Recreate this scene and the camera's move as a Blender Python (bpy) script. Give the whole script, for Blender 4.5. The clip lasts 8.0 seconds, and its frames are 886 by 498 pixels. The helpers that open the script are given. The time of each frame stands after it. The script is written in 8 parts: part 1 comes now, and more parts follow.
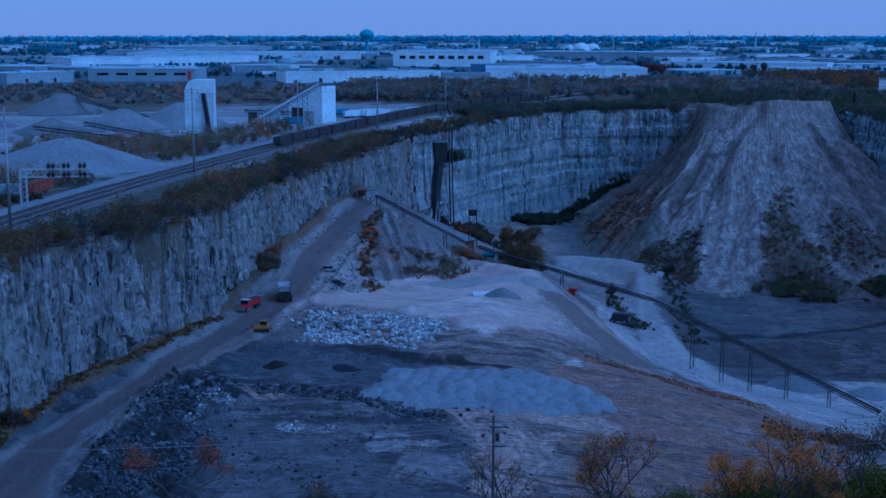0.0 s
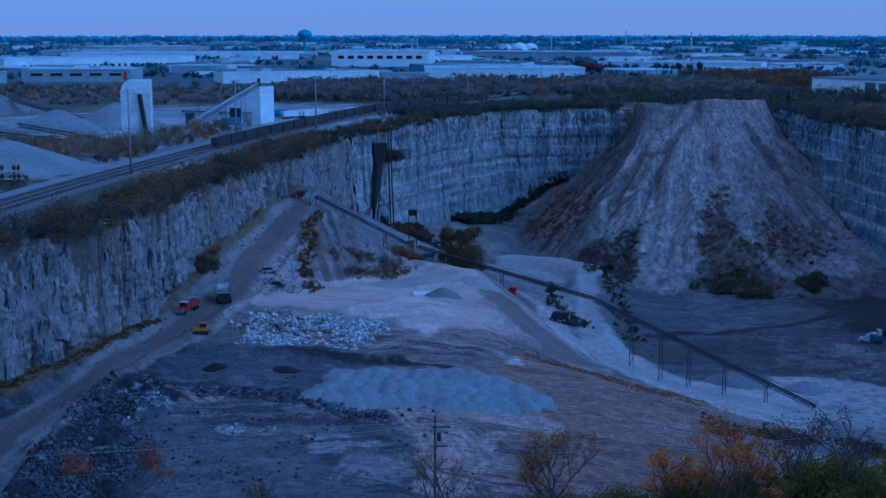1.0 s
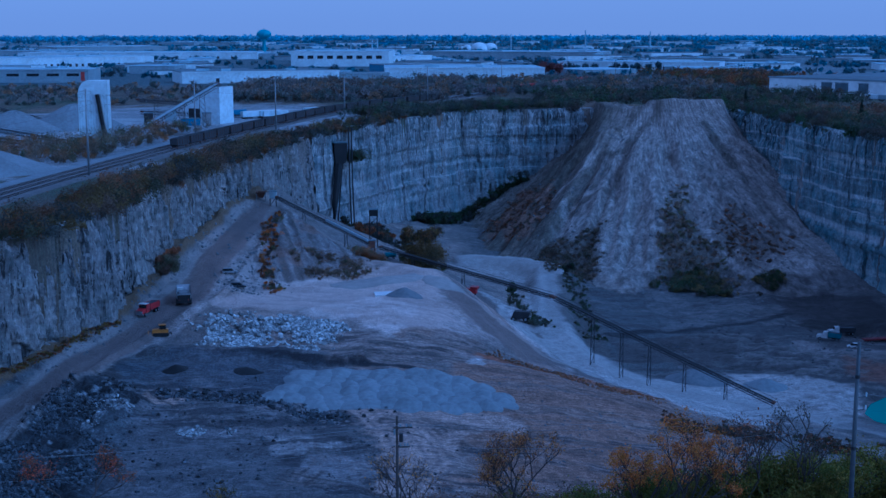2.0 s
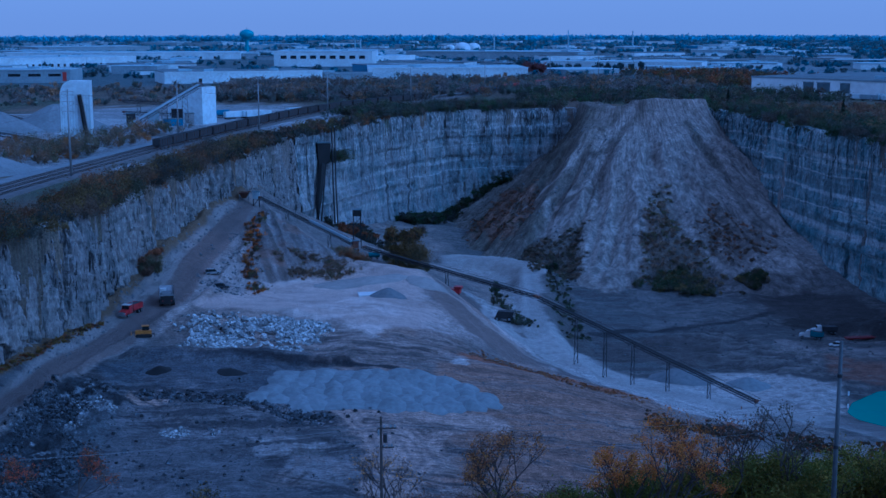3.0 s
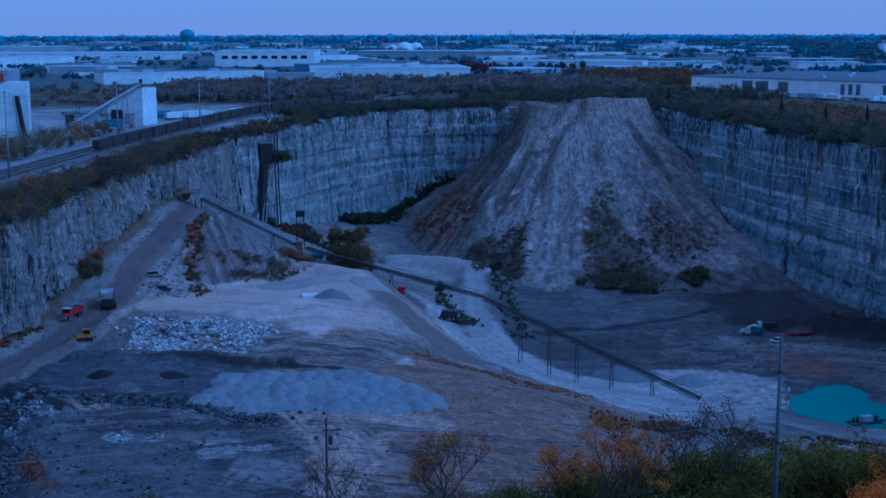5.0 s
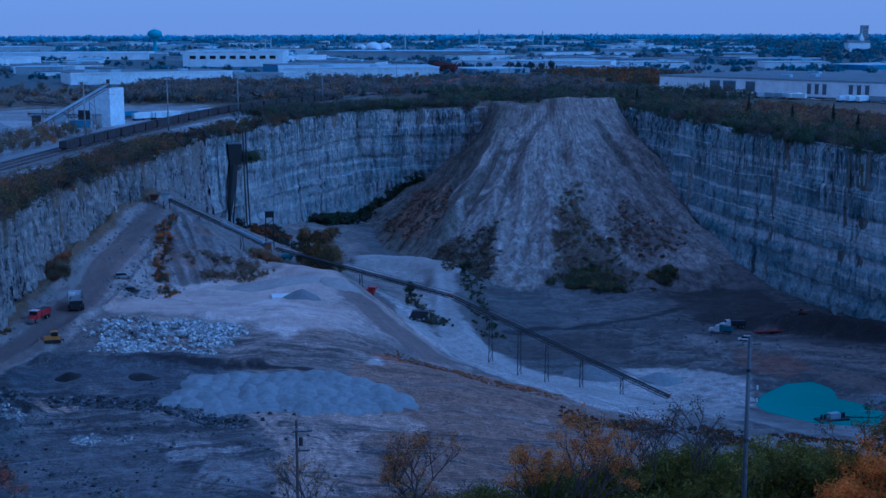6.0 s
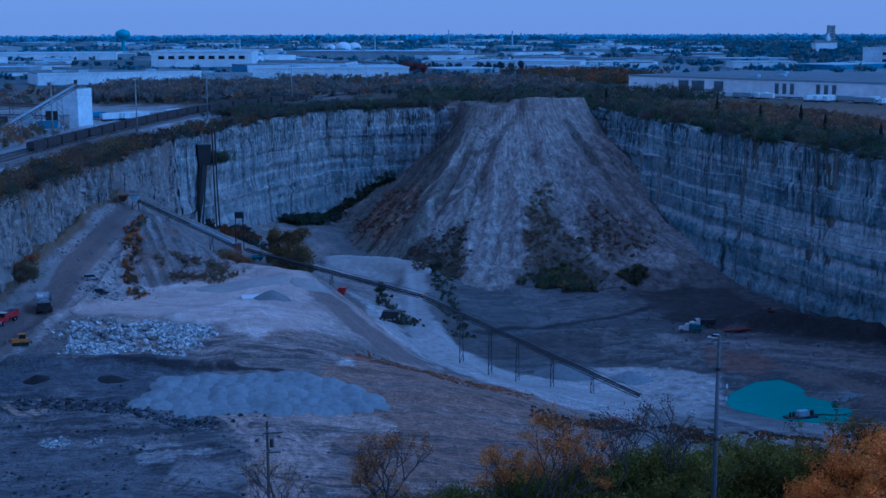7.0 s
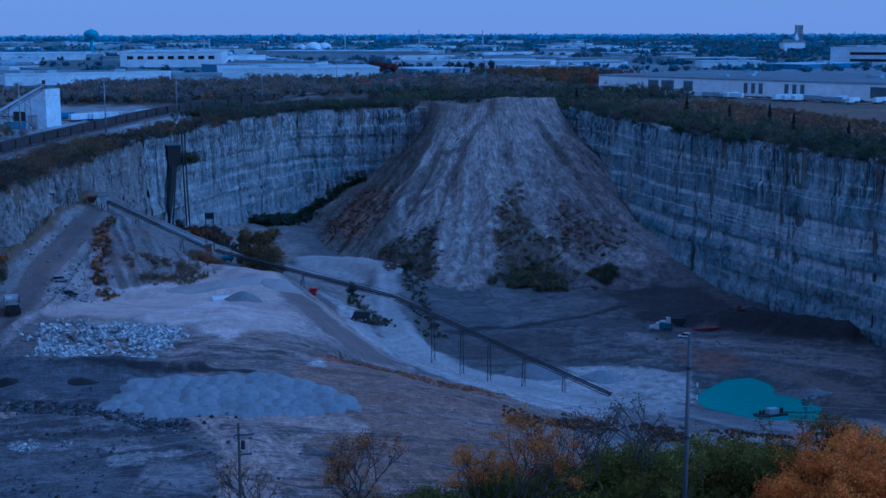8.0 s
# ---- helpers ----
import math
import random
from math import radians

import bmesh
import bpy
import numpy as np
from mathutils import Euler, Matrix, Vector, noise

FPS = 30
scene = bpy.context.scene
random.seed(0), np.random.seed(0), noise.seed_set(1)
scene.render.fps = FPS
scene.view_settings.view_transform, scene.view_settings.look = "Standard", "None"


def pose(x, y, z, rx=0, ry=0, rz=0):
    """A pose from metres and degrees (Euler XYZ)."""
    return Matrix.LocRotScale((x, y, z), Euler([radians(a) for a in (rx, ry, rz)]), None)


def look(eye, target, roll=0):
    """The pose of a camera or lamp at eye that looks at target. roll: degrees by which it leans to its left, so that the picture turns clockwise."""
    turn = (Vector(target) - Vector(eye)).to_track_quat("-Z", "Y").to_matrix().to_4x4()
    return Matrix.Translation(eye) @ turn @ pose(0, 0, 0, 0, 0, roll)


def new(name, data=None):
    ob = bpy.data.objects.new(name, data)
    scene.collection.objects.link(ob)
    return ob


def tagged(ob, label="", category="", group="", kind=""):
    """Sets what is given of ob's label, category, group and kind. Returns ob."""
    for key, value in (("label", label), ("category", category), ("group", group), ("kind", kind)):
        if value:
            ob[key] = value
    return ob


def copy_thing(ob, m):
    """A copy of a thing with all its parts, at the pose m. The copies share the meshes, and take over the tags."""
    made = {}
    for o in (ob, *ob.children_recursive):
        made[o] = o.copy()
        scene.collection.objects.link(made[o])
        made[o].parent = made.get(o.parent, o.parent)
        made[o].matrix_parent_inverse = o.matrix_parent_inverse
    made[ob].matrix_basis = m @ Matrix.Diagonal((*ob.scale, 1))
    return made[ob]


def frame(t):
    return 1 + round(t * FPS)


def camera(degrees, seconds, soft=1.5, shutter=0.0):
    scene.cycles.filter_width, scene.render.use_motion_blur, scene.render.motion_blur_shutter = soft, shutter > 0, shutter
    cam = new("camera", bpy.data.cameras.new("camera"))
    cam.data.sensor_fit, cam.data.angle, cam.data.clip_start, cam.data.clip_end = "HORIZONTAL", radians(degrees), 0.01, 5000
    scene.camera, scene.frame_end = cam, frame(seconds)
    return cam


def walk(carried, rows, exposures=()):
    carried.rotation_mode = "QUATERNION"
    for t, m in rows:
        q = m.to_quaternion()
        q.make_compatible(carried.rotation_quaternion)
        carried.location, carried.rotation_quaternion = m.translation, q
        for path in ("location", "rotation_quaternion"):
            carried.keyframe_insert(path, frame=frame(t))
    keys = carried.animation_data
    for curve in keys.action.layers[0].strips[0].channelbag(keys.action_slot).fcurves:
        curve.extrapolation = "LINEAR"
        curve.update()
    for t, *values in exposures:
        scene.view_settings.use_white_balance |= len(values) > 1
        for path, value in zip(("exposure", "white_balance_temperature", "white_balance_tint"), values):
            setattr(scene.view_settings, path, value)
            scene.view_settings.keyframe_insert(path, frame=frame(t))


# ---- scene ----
# ---------------------------------------------------------------- camera: a drone that hovers over the near rim and turns
EYE = 48.0
cam = camera(37.64, 8.0)
ROWS = [  # seconds, turn to the right, tilt, lean, rise
    (0.0, 0.05, -9.670, 0.00, 0.00), (0.2, 0.37, -9.672, 0.00, 0.01), (0.5, 1.10, -9.675, 0.00, 0.02), (0.8, 2.10, -9.675, 0.01, 0.03),
    (1.0, 2.73, -9.676, 0.02, 0.04), (1.2, 3.26, -9.678, 0.02, 0.05), (1.5, 3.87, -9.680, 0.02, 0.07), (1.7, 4.18, -9.682, 0.025, 0.08),
    (2.8, 4.98, -9.689, 0.045, 0.14), (3.0, 5.21, -9.690, 0.05, 0.15), (3.5, 5.81, -9.697, 0.08, 0.17), (4.0, 6.48, -9.702, 0.09, 0.20),
    (4.5, 7.10, -9.703, 0.10, 0.22), (4.7, 7.34, -9.705, 0.10, 0.23), (5.8, 8.82, -9.713, 0.115, 0.28), (6.0, 9.08, -9.715, 0.118, 0.29),
    (6.5, 9.71, -9.716, 0.12, 0.31), (7.0, 10.40, -9.718, 0.12, 0.34), (7.5, 11.01, -9.722, 0.125, 0.37), (8.0, 11.69, -9.726, 0.133, 0.40),
]
EXPOSURES = ((0.0, 0.03, 3320, 11), (8.0, 0.03, 3320, 11))
walk(cam, [(t, pose(0, 0, EYE + up, 90 + tilt, lean, -turn)) for t, turn, tilt, lean, up in ROWS], EXPOSURES)

# ---------------------------------------------------------------- world and sun: an overcast dusk
world = bpy.data.worlds.new("world")
scene.world = world
world.use_nodes = True
wt = world.node_tree
wt.nodes.clear()
sky = wt.nodes.new("ShaderNodeTexSky")
sky.sky_type, sky.sun_disc = "NISHITA", False
sky.sun_elevation, sky.sun_rotation = radians(22), radians(120)
sky.air_density, sky.dust_density, sky.ozone_density = 1.0, 3.0, 2.0
clear_part = wt.nodes.new("ShaderNodeBackground")
clear_part.inputs["Strength"].default_value = 0.07
cloud_part = wt.nodes.new("ShaderNodeBackground")
cloud_part.inputs["Color"].default_value = (0.475, 0.425, 0.415, 1)
cloud_part.inputs["Strength"].default_value = 1.0
both = wt.nodes.new("ShaderNodeMixShader")
both.inputs[0].default_value = 0.6
wout = wt.nodes.new("ShaderNodeOutputWorld")
wt.links.new(sky.outputs[0], clear_part.inputs[0])
wt.links.new(clear_part.outputs[0], both.inputs[1])
wt.links.new(cloud_part.outputs[0], both.inputs[2])
wt.links.new(both.outputs[0], wout.inputs[0])
sun = new("sun", bpy.data.lights.new("sun", "SUN"))
sun.data.energy, sun.data.angle, sun.data.color = 0.5, radians(25), (0.62, 0.86, 1.0)
sun.matrix_world = look((600, -350, 500), (0, 0, 0))

# ---------------------------------------------------------------- materials


class Nodes:
    """A small helper to write node materials in few lines."""

    def __init__(self, name):
        self.mat = bpy.data.materials.new(name)
        self.mat.use_nodes = True
        self.t = self.mat.node_tree
        self.bsdf = self.t.nodes["Principled BSDF"]
        self.geo = self.t.nodes.new("ShaderNodeNewGeometry")

    def put(self, socket, value):
        if isinstance(value, bpy.types.NodeSocket):
            self.t.links.new(value, socket)
        else:
            socket.default_value = value

    def noise(self, scale, detail=4.0, rough=0.55, stretch=(1, 1, 1), lift=0.0):
        m = self.t.nodes.new("ShaderNodeMapping")
        m.inputs["Scale"].default_value = stretch
        m.inputs["Location"].default_value = (lift, lift * 0.7, lift * 0.3)
        self.t.links.new(self.geo.outputs["Position"], m.inputs[0])
        n = self.t.nodes.new("ShaderNodeTexNoise")
        self.t.links.new(m.outputs[0], n.inputs["Vector"])
        n.inputs["Scale"].default_value, n.inputs["Detail"].default_value, n.inputs["Roughness"].default_value = scale, detail, rough
        return n.outputs["Fac"]

    def ramp(self, fac, a, b, lo=0.0, hi=1.0):
        n = self.t.nodes.new("ShaderNodeMapRange")
        self.put(n.inputs["Value"], fac)
        n.inputs["From Min"].default_value, n.inputs["From Max"].default_value = a, b
        n.inputs["To Min"].default_value, n.inputs["To Max"].default_value = lo, hi
        return n.outputs[0]

    def mix(self, fac, a, b, mode="MIX"):
        n = self.t.nodes.new("ShaderNodeMix")
        n.data_type, n.blend_type = "RGBA", mode
        self.put(n.inputs[0], fac)
        self.put(n.inputs[6], a if not isinstance(a, tuple) else (*a, 1))
        self.put(n.inputs[7], b if not isinstance(b, tuple) else (*b, 1))
        return n.outputs[2]

    def math(self, op, a, b=0.0):
        n = self.t.nodes.new("ShaderNodeMath")
        n.operation = op
        self.put(n.inputs[0], a)
        self.put(n.inputs[1], b)
        return n.outputs[0]

    def attribute(self, name, out="Color"):
        n = self.t.nodes.new("ShaderNodeAttribute")
        n.attribute_name = name
        return n.outputs[out]

    def done(self, color, rough=0.9, metal=0.0, bump=None, strength=0.4, distance=0.3):
        b = self.bsdf
        self.put(b.inputs["Base Color"], color if not isinstance(color, tuple) else (*color, 1))
        self.put(b.inputs["Roughness"], rough)
        b.inputs["Metallic"].default_value = metal
        if bump is not None:
            n = self.t.nodes.new("ShaderNodeBump")
            n.inputs["Strength"].default_value, n.inputs["Distance"].default_value = strength, distance
            self.t.links.new(bump, n.inputs["Height"])
            self.t.links.new(n.outputs[0], b.inputs["Normal"])
        return self.mat


def paint(name, color, rough=0.55, metal=0.0, wear=0.25, scale=1.5):
    """Painted or plain material with dirt at two scales."""
    n = Nodes(name)
    dark = tuple(c * (1 - wear) * 0.8 for c in color)
    fac = n.ramp(n.math("ADD", n.noise(scale, 5), n.math("MULTIPLY", n.noise(scale * 0.13, 2), 0.7)), 0.6, 1.15)
    return n.done(n.mix(fac, dark, color), rough, metal, n.noise(scale * 4, 3), 0.1, 0.05)


def broken_stone(name, color, lo, hi):
    """Loose stone: every piece a shade of its own, with dust and grain."""
    n = Nodes(name)
    info = n.t.nodes.new("ShaderNodeObjectInfo")
    both = n.math("FRACT", n.math("ADD", n.geo.outputs["Random Per Island"], info.outputs["Random"]))
    gain = n.math("MULTIPLY", n.ramp(n.math("POWER", both, 1.4), 0, 1, lo, hi), n.ramp(n.noise(1.8, 6, 0.7), 0.35, 0.65, 0.7, 1.25))
    return n.done(n.mix(1.0, color, gain, "MULTIPLY"), 0.92, 0, n.noise(4, 4), 0.3, 0.1)


def make_ground_material():
    n = Nodes("ground_soil_and_rock")
    base = n.attribute("tone")
    broad = n.ramp(n.noise(0.07, 6, 0.62), 0.32, 0.68, 0.92, 1.26)
    mid = n.ramp(n.noise(0.32, 8, 0.70), 0.36, 0.64, 0.70, 1.34)
    grit = n.ramp(n.noise(1.5, 6, 0.75), 0.36, 0.64, 0.66, 1.36)
    sand = n.ramp(n.noise(4.0, 5, 0.75), 0.36, 0.64, 0.80, 1.22)
    grit = n.math("MULTIPLY", grit, sand)
    flow = n.t.nodes.new("ShaderNodeTexNoise")
    flow.inputs["Scale"].default_value, flow.inputs["Detail"].default_value, flow.inputs["Roughness"].default_value = 1.0, 6, 0.68
    n.t.links.new(n.attribute("flow", "Vector"), flow.inputs["Vector"])
    comb, calm = n.attribute("comb", "Fac"), n.attribute("calm", "Fac")
    lines = n.ramp(flow.outputs["Fac"], 0.36, 0.64, 0.5, 1.55)
    combed = n.math("ADD", 1.0, n.math("MULTIPLY", n.math("SUBTRACT", lines, 1.0), comb))
    gain = n.math("MULTIPLY", n.math("MULTIPLY", n.math("MULTIPLY", broad, mid), grit), combed)
    gain = n.math("ADD", gain, n.math("MULTIPLY", n.math("SUBTRACT", 1.08, gain), calm))
    col = n.mix(1.0, base, gain, "MULTIPLY")
    where = n.noise(0.12, 5, 0.65, (1, 1, 1), 8)
    stones = []
    for scale, cut in ((0.75, 0.20), (1.7, 0.24), (3.2, 0.26)):
        cells = n.t.nodes.new("ShaderNodeTexVoronoi")
        cells.inputs["Scale"].default_value = scale
        n.t.links.new(n.geo.outputs["Position"], cells.inputs["Vector"])
        pick = n.t.nodes.new("ShaderNodeSeparateColor")
        n.t.links.new(cells.outputs["Color"], pick.inputs[0])
        some = n.math("GREATER_THAN", n.math("ADD", pick.outputs[0], n.ramp(where, 0.35, 0.7, -0.25, 0.3)), 0.72)
        stone = n.math("MULTIPLY", n.ramp(cells.outputs["Distance"], cut + 0.06, cut - 0.04), some)
        shade = n.mix(pick.outputs[1], n.mix(1.0, base, (0.35, 0.35, 0.36), "MULTIPLY"), n.mix(1.0, base, (2.1, 2.1, 2.15), "MULTIPLY"))
        stone = n.math("MULTIPLY", stone, n.ramp(calm, 0, 0.8, 1, 0))
        col = n.mix(n.math("MULTIPLY", stone, 0.8), col, shade)
        stones.append(stone)
    high = n.math("ADD", n.math("ADD", n.noise(0.6, 8, 0.7), n.math("MULTIPLY", n.math("MULTIPLY", flow.outputs["Fac"], comb), 0.8)), n.math("ADD", n.math("MULTIPLY", stones[0], 0.3), n.math("MULTIPLY", stones[1], 0.15)))
    return n.done(col, 0.95, 0, high, 1.0, 1.3)


def make_limestone(name, pale, stain, beds, runoff, dash, damp):
    """Quarried limestone: pale faces, flat bright beds, short upright cracks and dark seepage from the rim."""
    n = Nodes(name)
    up = n.t.nodes.new("ShaderNodeSeparateXYZ")
    n.t.links.new(n.geo.outputs["Position"], up.inputs[0])
    patch = n.noise(0.035, 5, 0.65, (1, 1, 1.5), 4)
    bed = n.noise(1.0, 4, 0.7, (0.003, 0.003, 0.16), 2)
    thin_bed = n.noise(1.0, 3, 0.6, (0.006, 0.006, 0.75), 7)
    col = n.mix(n.ramp(patch, 0.38, 0.62), pale, tuple(c * k for c, k in zip(pale, (0.80, 0.82, 0.86))))
    col = n.mix(n.ramp(n.noise(0.11, 5, 0.7, (1, 1, 0.5), 15), 0.46, 0.60, 0.0, damp), col, tuple(c * k for c, k in zip(pale, (0.26, 0.46, 0.54))))
    col = n.mix(n.ramp(bed, 0.47, 0.36, 0.0, beds * 0.55), col, tuple(c * 0.45 for c in pale))
    col = n.mix(n.ramp(bed, 0.56, 0.62, 0.0, beds * 0.75), col, (0.52, 0.52, 0.50))
    col = n.mix(n.ramp(thin_bed, 0.58, 0.66, 0.0, beds * 0.18), col, tuple(c * 0.5 for c in pale))
    wave = n.ramp(n.noise(1.0, 3, 0.5, (0.012, 0.012, 0.05), 51), 0.3, 0.7, -2.0, 2.0)
    for level, half in ((-9.5, 0.7), (-27.0, 1.3), (-43.0, 2.2), (-34.0, 0.5), (-18.0, 0.5)):
        off = n.math("ABSOLUTE", n.math("SUBTRACT", n.math("ADD", up.outputs[2], wave), level))
        broken = n.ramp(n.noise(1.0, 4, 0.6, (0.07, 0.07, 0.3), 60 - level), 0.33, 0.42)
        col = n.mix(n.math("MULTIPLY", n.math("MULTIPLY", n.ramp(off, half, half * 0.4), broken), beds * 0.9), col, (0.56, 0.57, 0.57))
    broad = n.ramp(n.noise(1.0, 5, 0.62, (0.20, 0.20, 0.022), 12), 0.43, 0.53)
    fine_run = n.ramp(n.noise(1.0, 5, 0.68, (0.75, 0.75, 0.06), 20), 0.44, 0.60, 0.25, 1.0)
    reach = n.ramp(n.math("ADD", up.outputs[2], n.ramp(n.noise(0.05, 4, 0.6, (1, 1, 0.1), 21), 0.3, 0.7, -22, 22)), -30, -8, 0.0, runoff)
    col = n.mix(n.math("MULTIPLY", n.math("MULTIPLY", broad, fine_run), reach), col, stain)
    long_run = n.ramp(n.noise(1.0, 4, 0.6, (0.13, 0.13, 0.004), 31), 0.60, 0.65, 0.0, 0.85)
    col = n.mix(n.math("MULTIPLY", long_run, n.ramp(n.noise(0.5, 5, 0.7, (1, 1, 0.5), 3), 0.38, 0.55, 0.4, 1.0)), col, stain)
    drips = n.ramp(n.noise(1.0, 4, 0.6, (0.9, 0.9, 0.04), 41), 0.55, 0.62, 0.0, runoff * 0.8)
    col = n.mix(n.math("MULTIPLY", drips, n.ramp(up.outputs[2], -30, -10)), col, (0.50, 0.50, 0.49))
    marks = None
    for size, tall, cut, ink, lift in ((0.75, 0.13, 0.582, 1.0, 5), (1.7, 0.20, 0.60, 0.85, 11), (0.30, 0.16, 0.62, 1.0, 17)):
        f = n.ramp(n.noise(size, 5, 0.62, (1, 1, tall), lift), cut, cut + 0.035, 0.0, ink)
        marks = f if marks is None else n.math("MAXIMUM", marks, f)
    marks = n.math("MULTIPLY", marks, n.ramp(patch, 0.40, 0.58, 0.45, 1.0))
    col = n.mix(n.math("MULTIPLY", marks, dash), col, stain)
    chips = n.ramp(n.noise(0.6, 5, 0.65, (1, 1, 0.4), 25), 0.57, 0.64, 0.0, dash * 0.5)
    col = n.mix(chips, col, tuple(min(0.62, c * 1.55) for c in pale))
    gain = n.math("MULTIPLY", n.ramp(n.noise(0.8, 7, 0.75), 0.34, 0.66, 0.70, 1.34), n.ramp(n.noise(0.22, 5, 0.65, (1, 1, 0.35), 33), 0.35, 0.65, 0.82, 1.2))
    col = n.mix(1.0, col, gain, "MULTIPLY")
    relief = n.math("ADD", n.noise(0.5, 7, 0.68, (1, 1, 0.4)), n.math("SUBTRACT", n.math("MULTIPLY", bed, 0.4), n.math("MULTIPLY", marks, 0.35)))
    return n.done(col, 0.93, 0, relief, 1.0, 1.6)


def make_foliage():
    n = Nodes("foliage")
    isle = n.geo.outputs["Random Per Island"]
    gain = n.ramp(isle, 0, 1, 0.72, 1.28)
    col = n.mix(1.0, n.attribute("tone"), gain, "MULTIPLY")
    n.done(col, 0.8)
    thin = n.t.nodes.new("ShaderNodeBsdfTranslucent")
    n.t.links.new(col, thin.inputs["Color"])
    blend = n.t.nodes.new("ShaderNodeMixShader")
    blend.inputs[0].default_value = 0.45
    n.t.links.new(n.bsdf.outputs[0], blend.inputs[1])
    n.t.links.new(thin.outputs[0], blend.inputs[2])
    n.t.links.new(blend.outputs[0], n.t.nodes["Material Output"].inputs[0])
    return n.mat


GROUND = make_ground_material()
ROCK_LEFT = make_limestone("limestone_fractured", (0.275, 0.255, 0.238), (0.018, 0.018, 0.019), 0.10, 0.40, 1.0, 0.22)
ROCK_FAR = make_limestone("limestone_bedded", (0.335, 0.332, 0.326), (0.036, 0.040, 0.044), 0.40, 0.95, 0.36, 0.5)
ROCK_EAST = make_limestone("limestone_bedded_stained", (0.345, 0.395, 0.40), (0.014, 0.028, 0.036), 1.0, 1.0, 0.45, 0.75)
LEAF = make_foliage()
STEEL = paint("galvanised_steel", (0.36, 0.37, 0.38), 0.5, 0.6, 0.3)
DARK_STEEL = paint("dark_weathered_steel", (0.045, 0.045, 0.05), 0.6, 0.3, 0.4)
RUST = paint("rusty_steel", (0.16, 0.08, 0.05), 0.8, 0.2, 0.5)
# the next four building skins lean blue: far haze mixed into the paint
WHITE = paint("white_sheet_metal", (0.72, 0.81, 0.86), 0.5, 0, 0.2, 0.5)
GREY = paint("grey_sheet_metal", (0.34, 0.40, 0.44), 0.55, 0, 0.25, 0.5)
ROOF = paint("grey_roof_membrane", (0.15, 0.19, 0.22), 0.8, 0, 0.35, 0.2)
PALE_ROOF = paint("pale_roof_membrane", (0.44, 0.56, 0.65), 0.8, 0, 0.25, 0.2)
BARK = paint("bark", (0.075, 0.06, 0.05), 0.9, 0, 0.4, 3)
GLASS_DARK = paint("dark_window_glass", (0.02, 0.025, 0.03), 0.12, 0, 0.2)
BLACK = paint("black_rubber", (0.015, 0.015, 0.016), 0.85, 0, 0.3)
GRAVEL = paint("pale_crushed_stone", (0.255, 0.27, 0.285), 0.95, 0, 0.22, 0.9)
GREY_GRAVEL = paint("grey_crushed_stone", (0.20, 0.205, 0.215), 0.95, 0, 0.25, 0.9)
BOULDER = broken_stone("broken_limestone", (0.42, 0.425, 0.425), 0.35, 1.4)
DUST = paint("pale_stone_dust", (0.34, 0.315, 0.295), 0.95, 0, 0.15, 0.6)
DARK_ROCK = broken_stone("dark_broken_rock", (0.085, 0.09, 0.10), 0.2, 1.5)

# ---------------------------------------------------------------- mesh helpers


class Mesh:
    """Collects faces and becomes one mesh."""

    def __init__(self):
        self.v, self.f = [], []

    def add(self, verts, faces):
        k = len(self.v)
        self.v.extend(verts)
        self.f.extend(tuple(i + k for i in f) for f in faces)
        return self

    def box(self, c, s, rz=0.0, top=1.0, m=None):
        """A box about c with the full sizes s, turned by rz degrees; top narrows its upper face."""
        out = []
        ca, sa = math.cos(radians(rz)), math.sin(radians(rz))
        for k in (-0.5, 0.5):
            w = top if k > 0 else 1.0
            for i, j in ((-0.5, -0.5), (0.5, -0.5), (0.5, 0.5), (-0.5, 0.5)):
                x, y = i * s[0] * w, j * s[1] * w
                p = (c[0] + x * ca - y * sa, c[1] + x * sa + y * ca, c[2] + k * s[2])
                out.append(tuple(m @ Vector(p)) if m else p)
        return self.add(out, [(3, 2, 1, 0), (4, 5, 6, 7), (0, 1, 5, 4), (1, 2, 6, 5), (2, 3, 7, 6), (3, 0, 4, 7)])

    def tube(self, points, r, n=8, r_end=None):
        """A round bar through the points, tapering to r_end."""
        pts = [Vector(p) for p in points]
        rings, faces = [], []
        for i, p in enumerate(pts):
            d = (pts[min(i + 1, len(pts) - 1)] - pts[max(i - 1, 0)]).normalized()
            a = d.cross(Vector((0, 0, 1)) if abs(d.z) < 0.9 else Vector((1, 0, 0))).normalized()
            b = d.cross(a)
            q = r if r_end is None else r + (r_end - r) * i / (len(pts) - 1)
            rings.extend(tuple(p + (a * math.cos(u) + b * math.sin(u)) * q) for u in (2 * math.pi * k / n for k in range(n)))
        for i in range(len(pts) - 1):
            for k in range(n):
                faces.append((i * n + k, i * n + (k + 1) % n, (i + 1) * n + (k + 1) % n, (i + 1) * n + k))
        faces += [tuple(range(n))[::-1], tuple((len(pts) - 1) * n + k for k in range(n))]
        return self.add(rings, faces)

    def wheel(self, c, axis, r, w, n=16):
        a = Vector(axis).normalized() * (w / 2)
        c = Vector(c)
        return self.tube([c - a, c + a], r, n)


def link(name, m, mat, parent=None, label="", smooth=False):
    data = bpy.data.meshes.new(name)
    data.from_pydata(m.v, [], m.f)
    data.materials.append(mat)
    if smooth:
        data.shade_smooth()
    ob = new(name, data)
    if parent is not None:
        ob.parent = parent
    if label:
        ob["label"] = label
    return ob


def part(name, m, mat, parent, label="", smooth=False):
    return link(name, m, mat, parent, label, smooth)


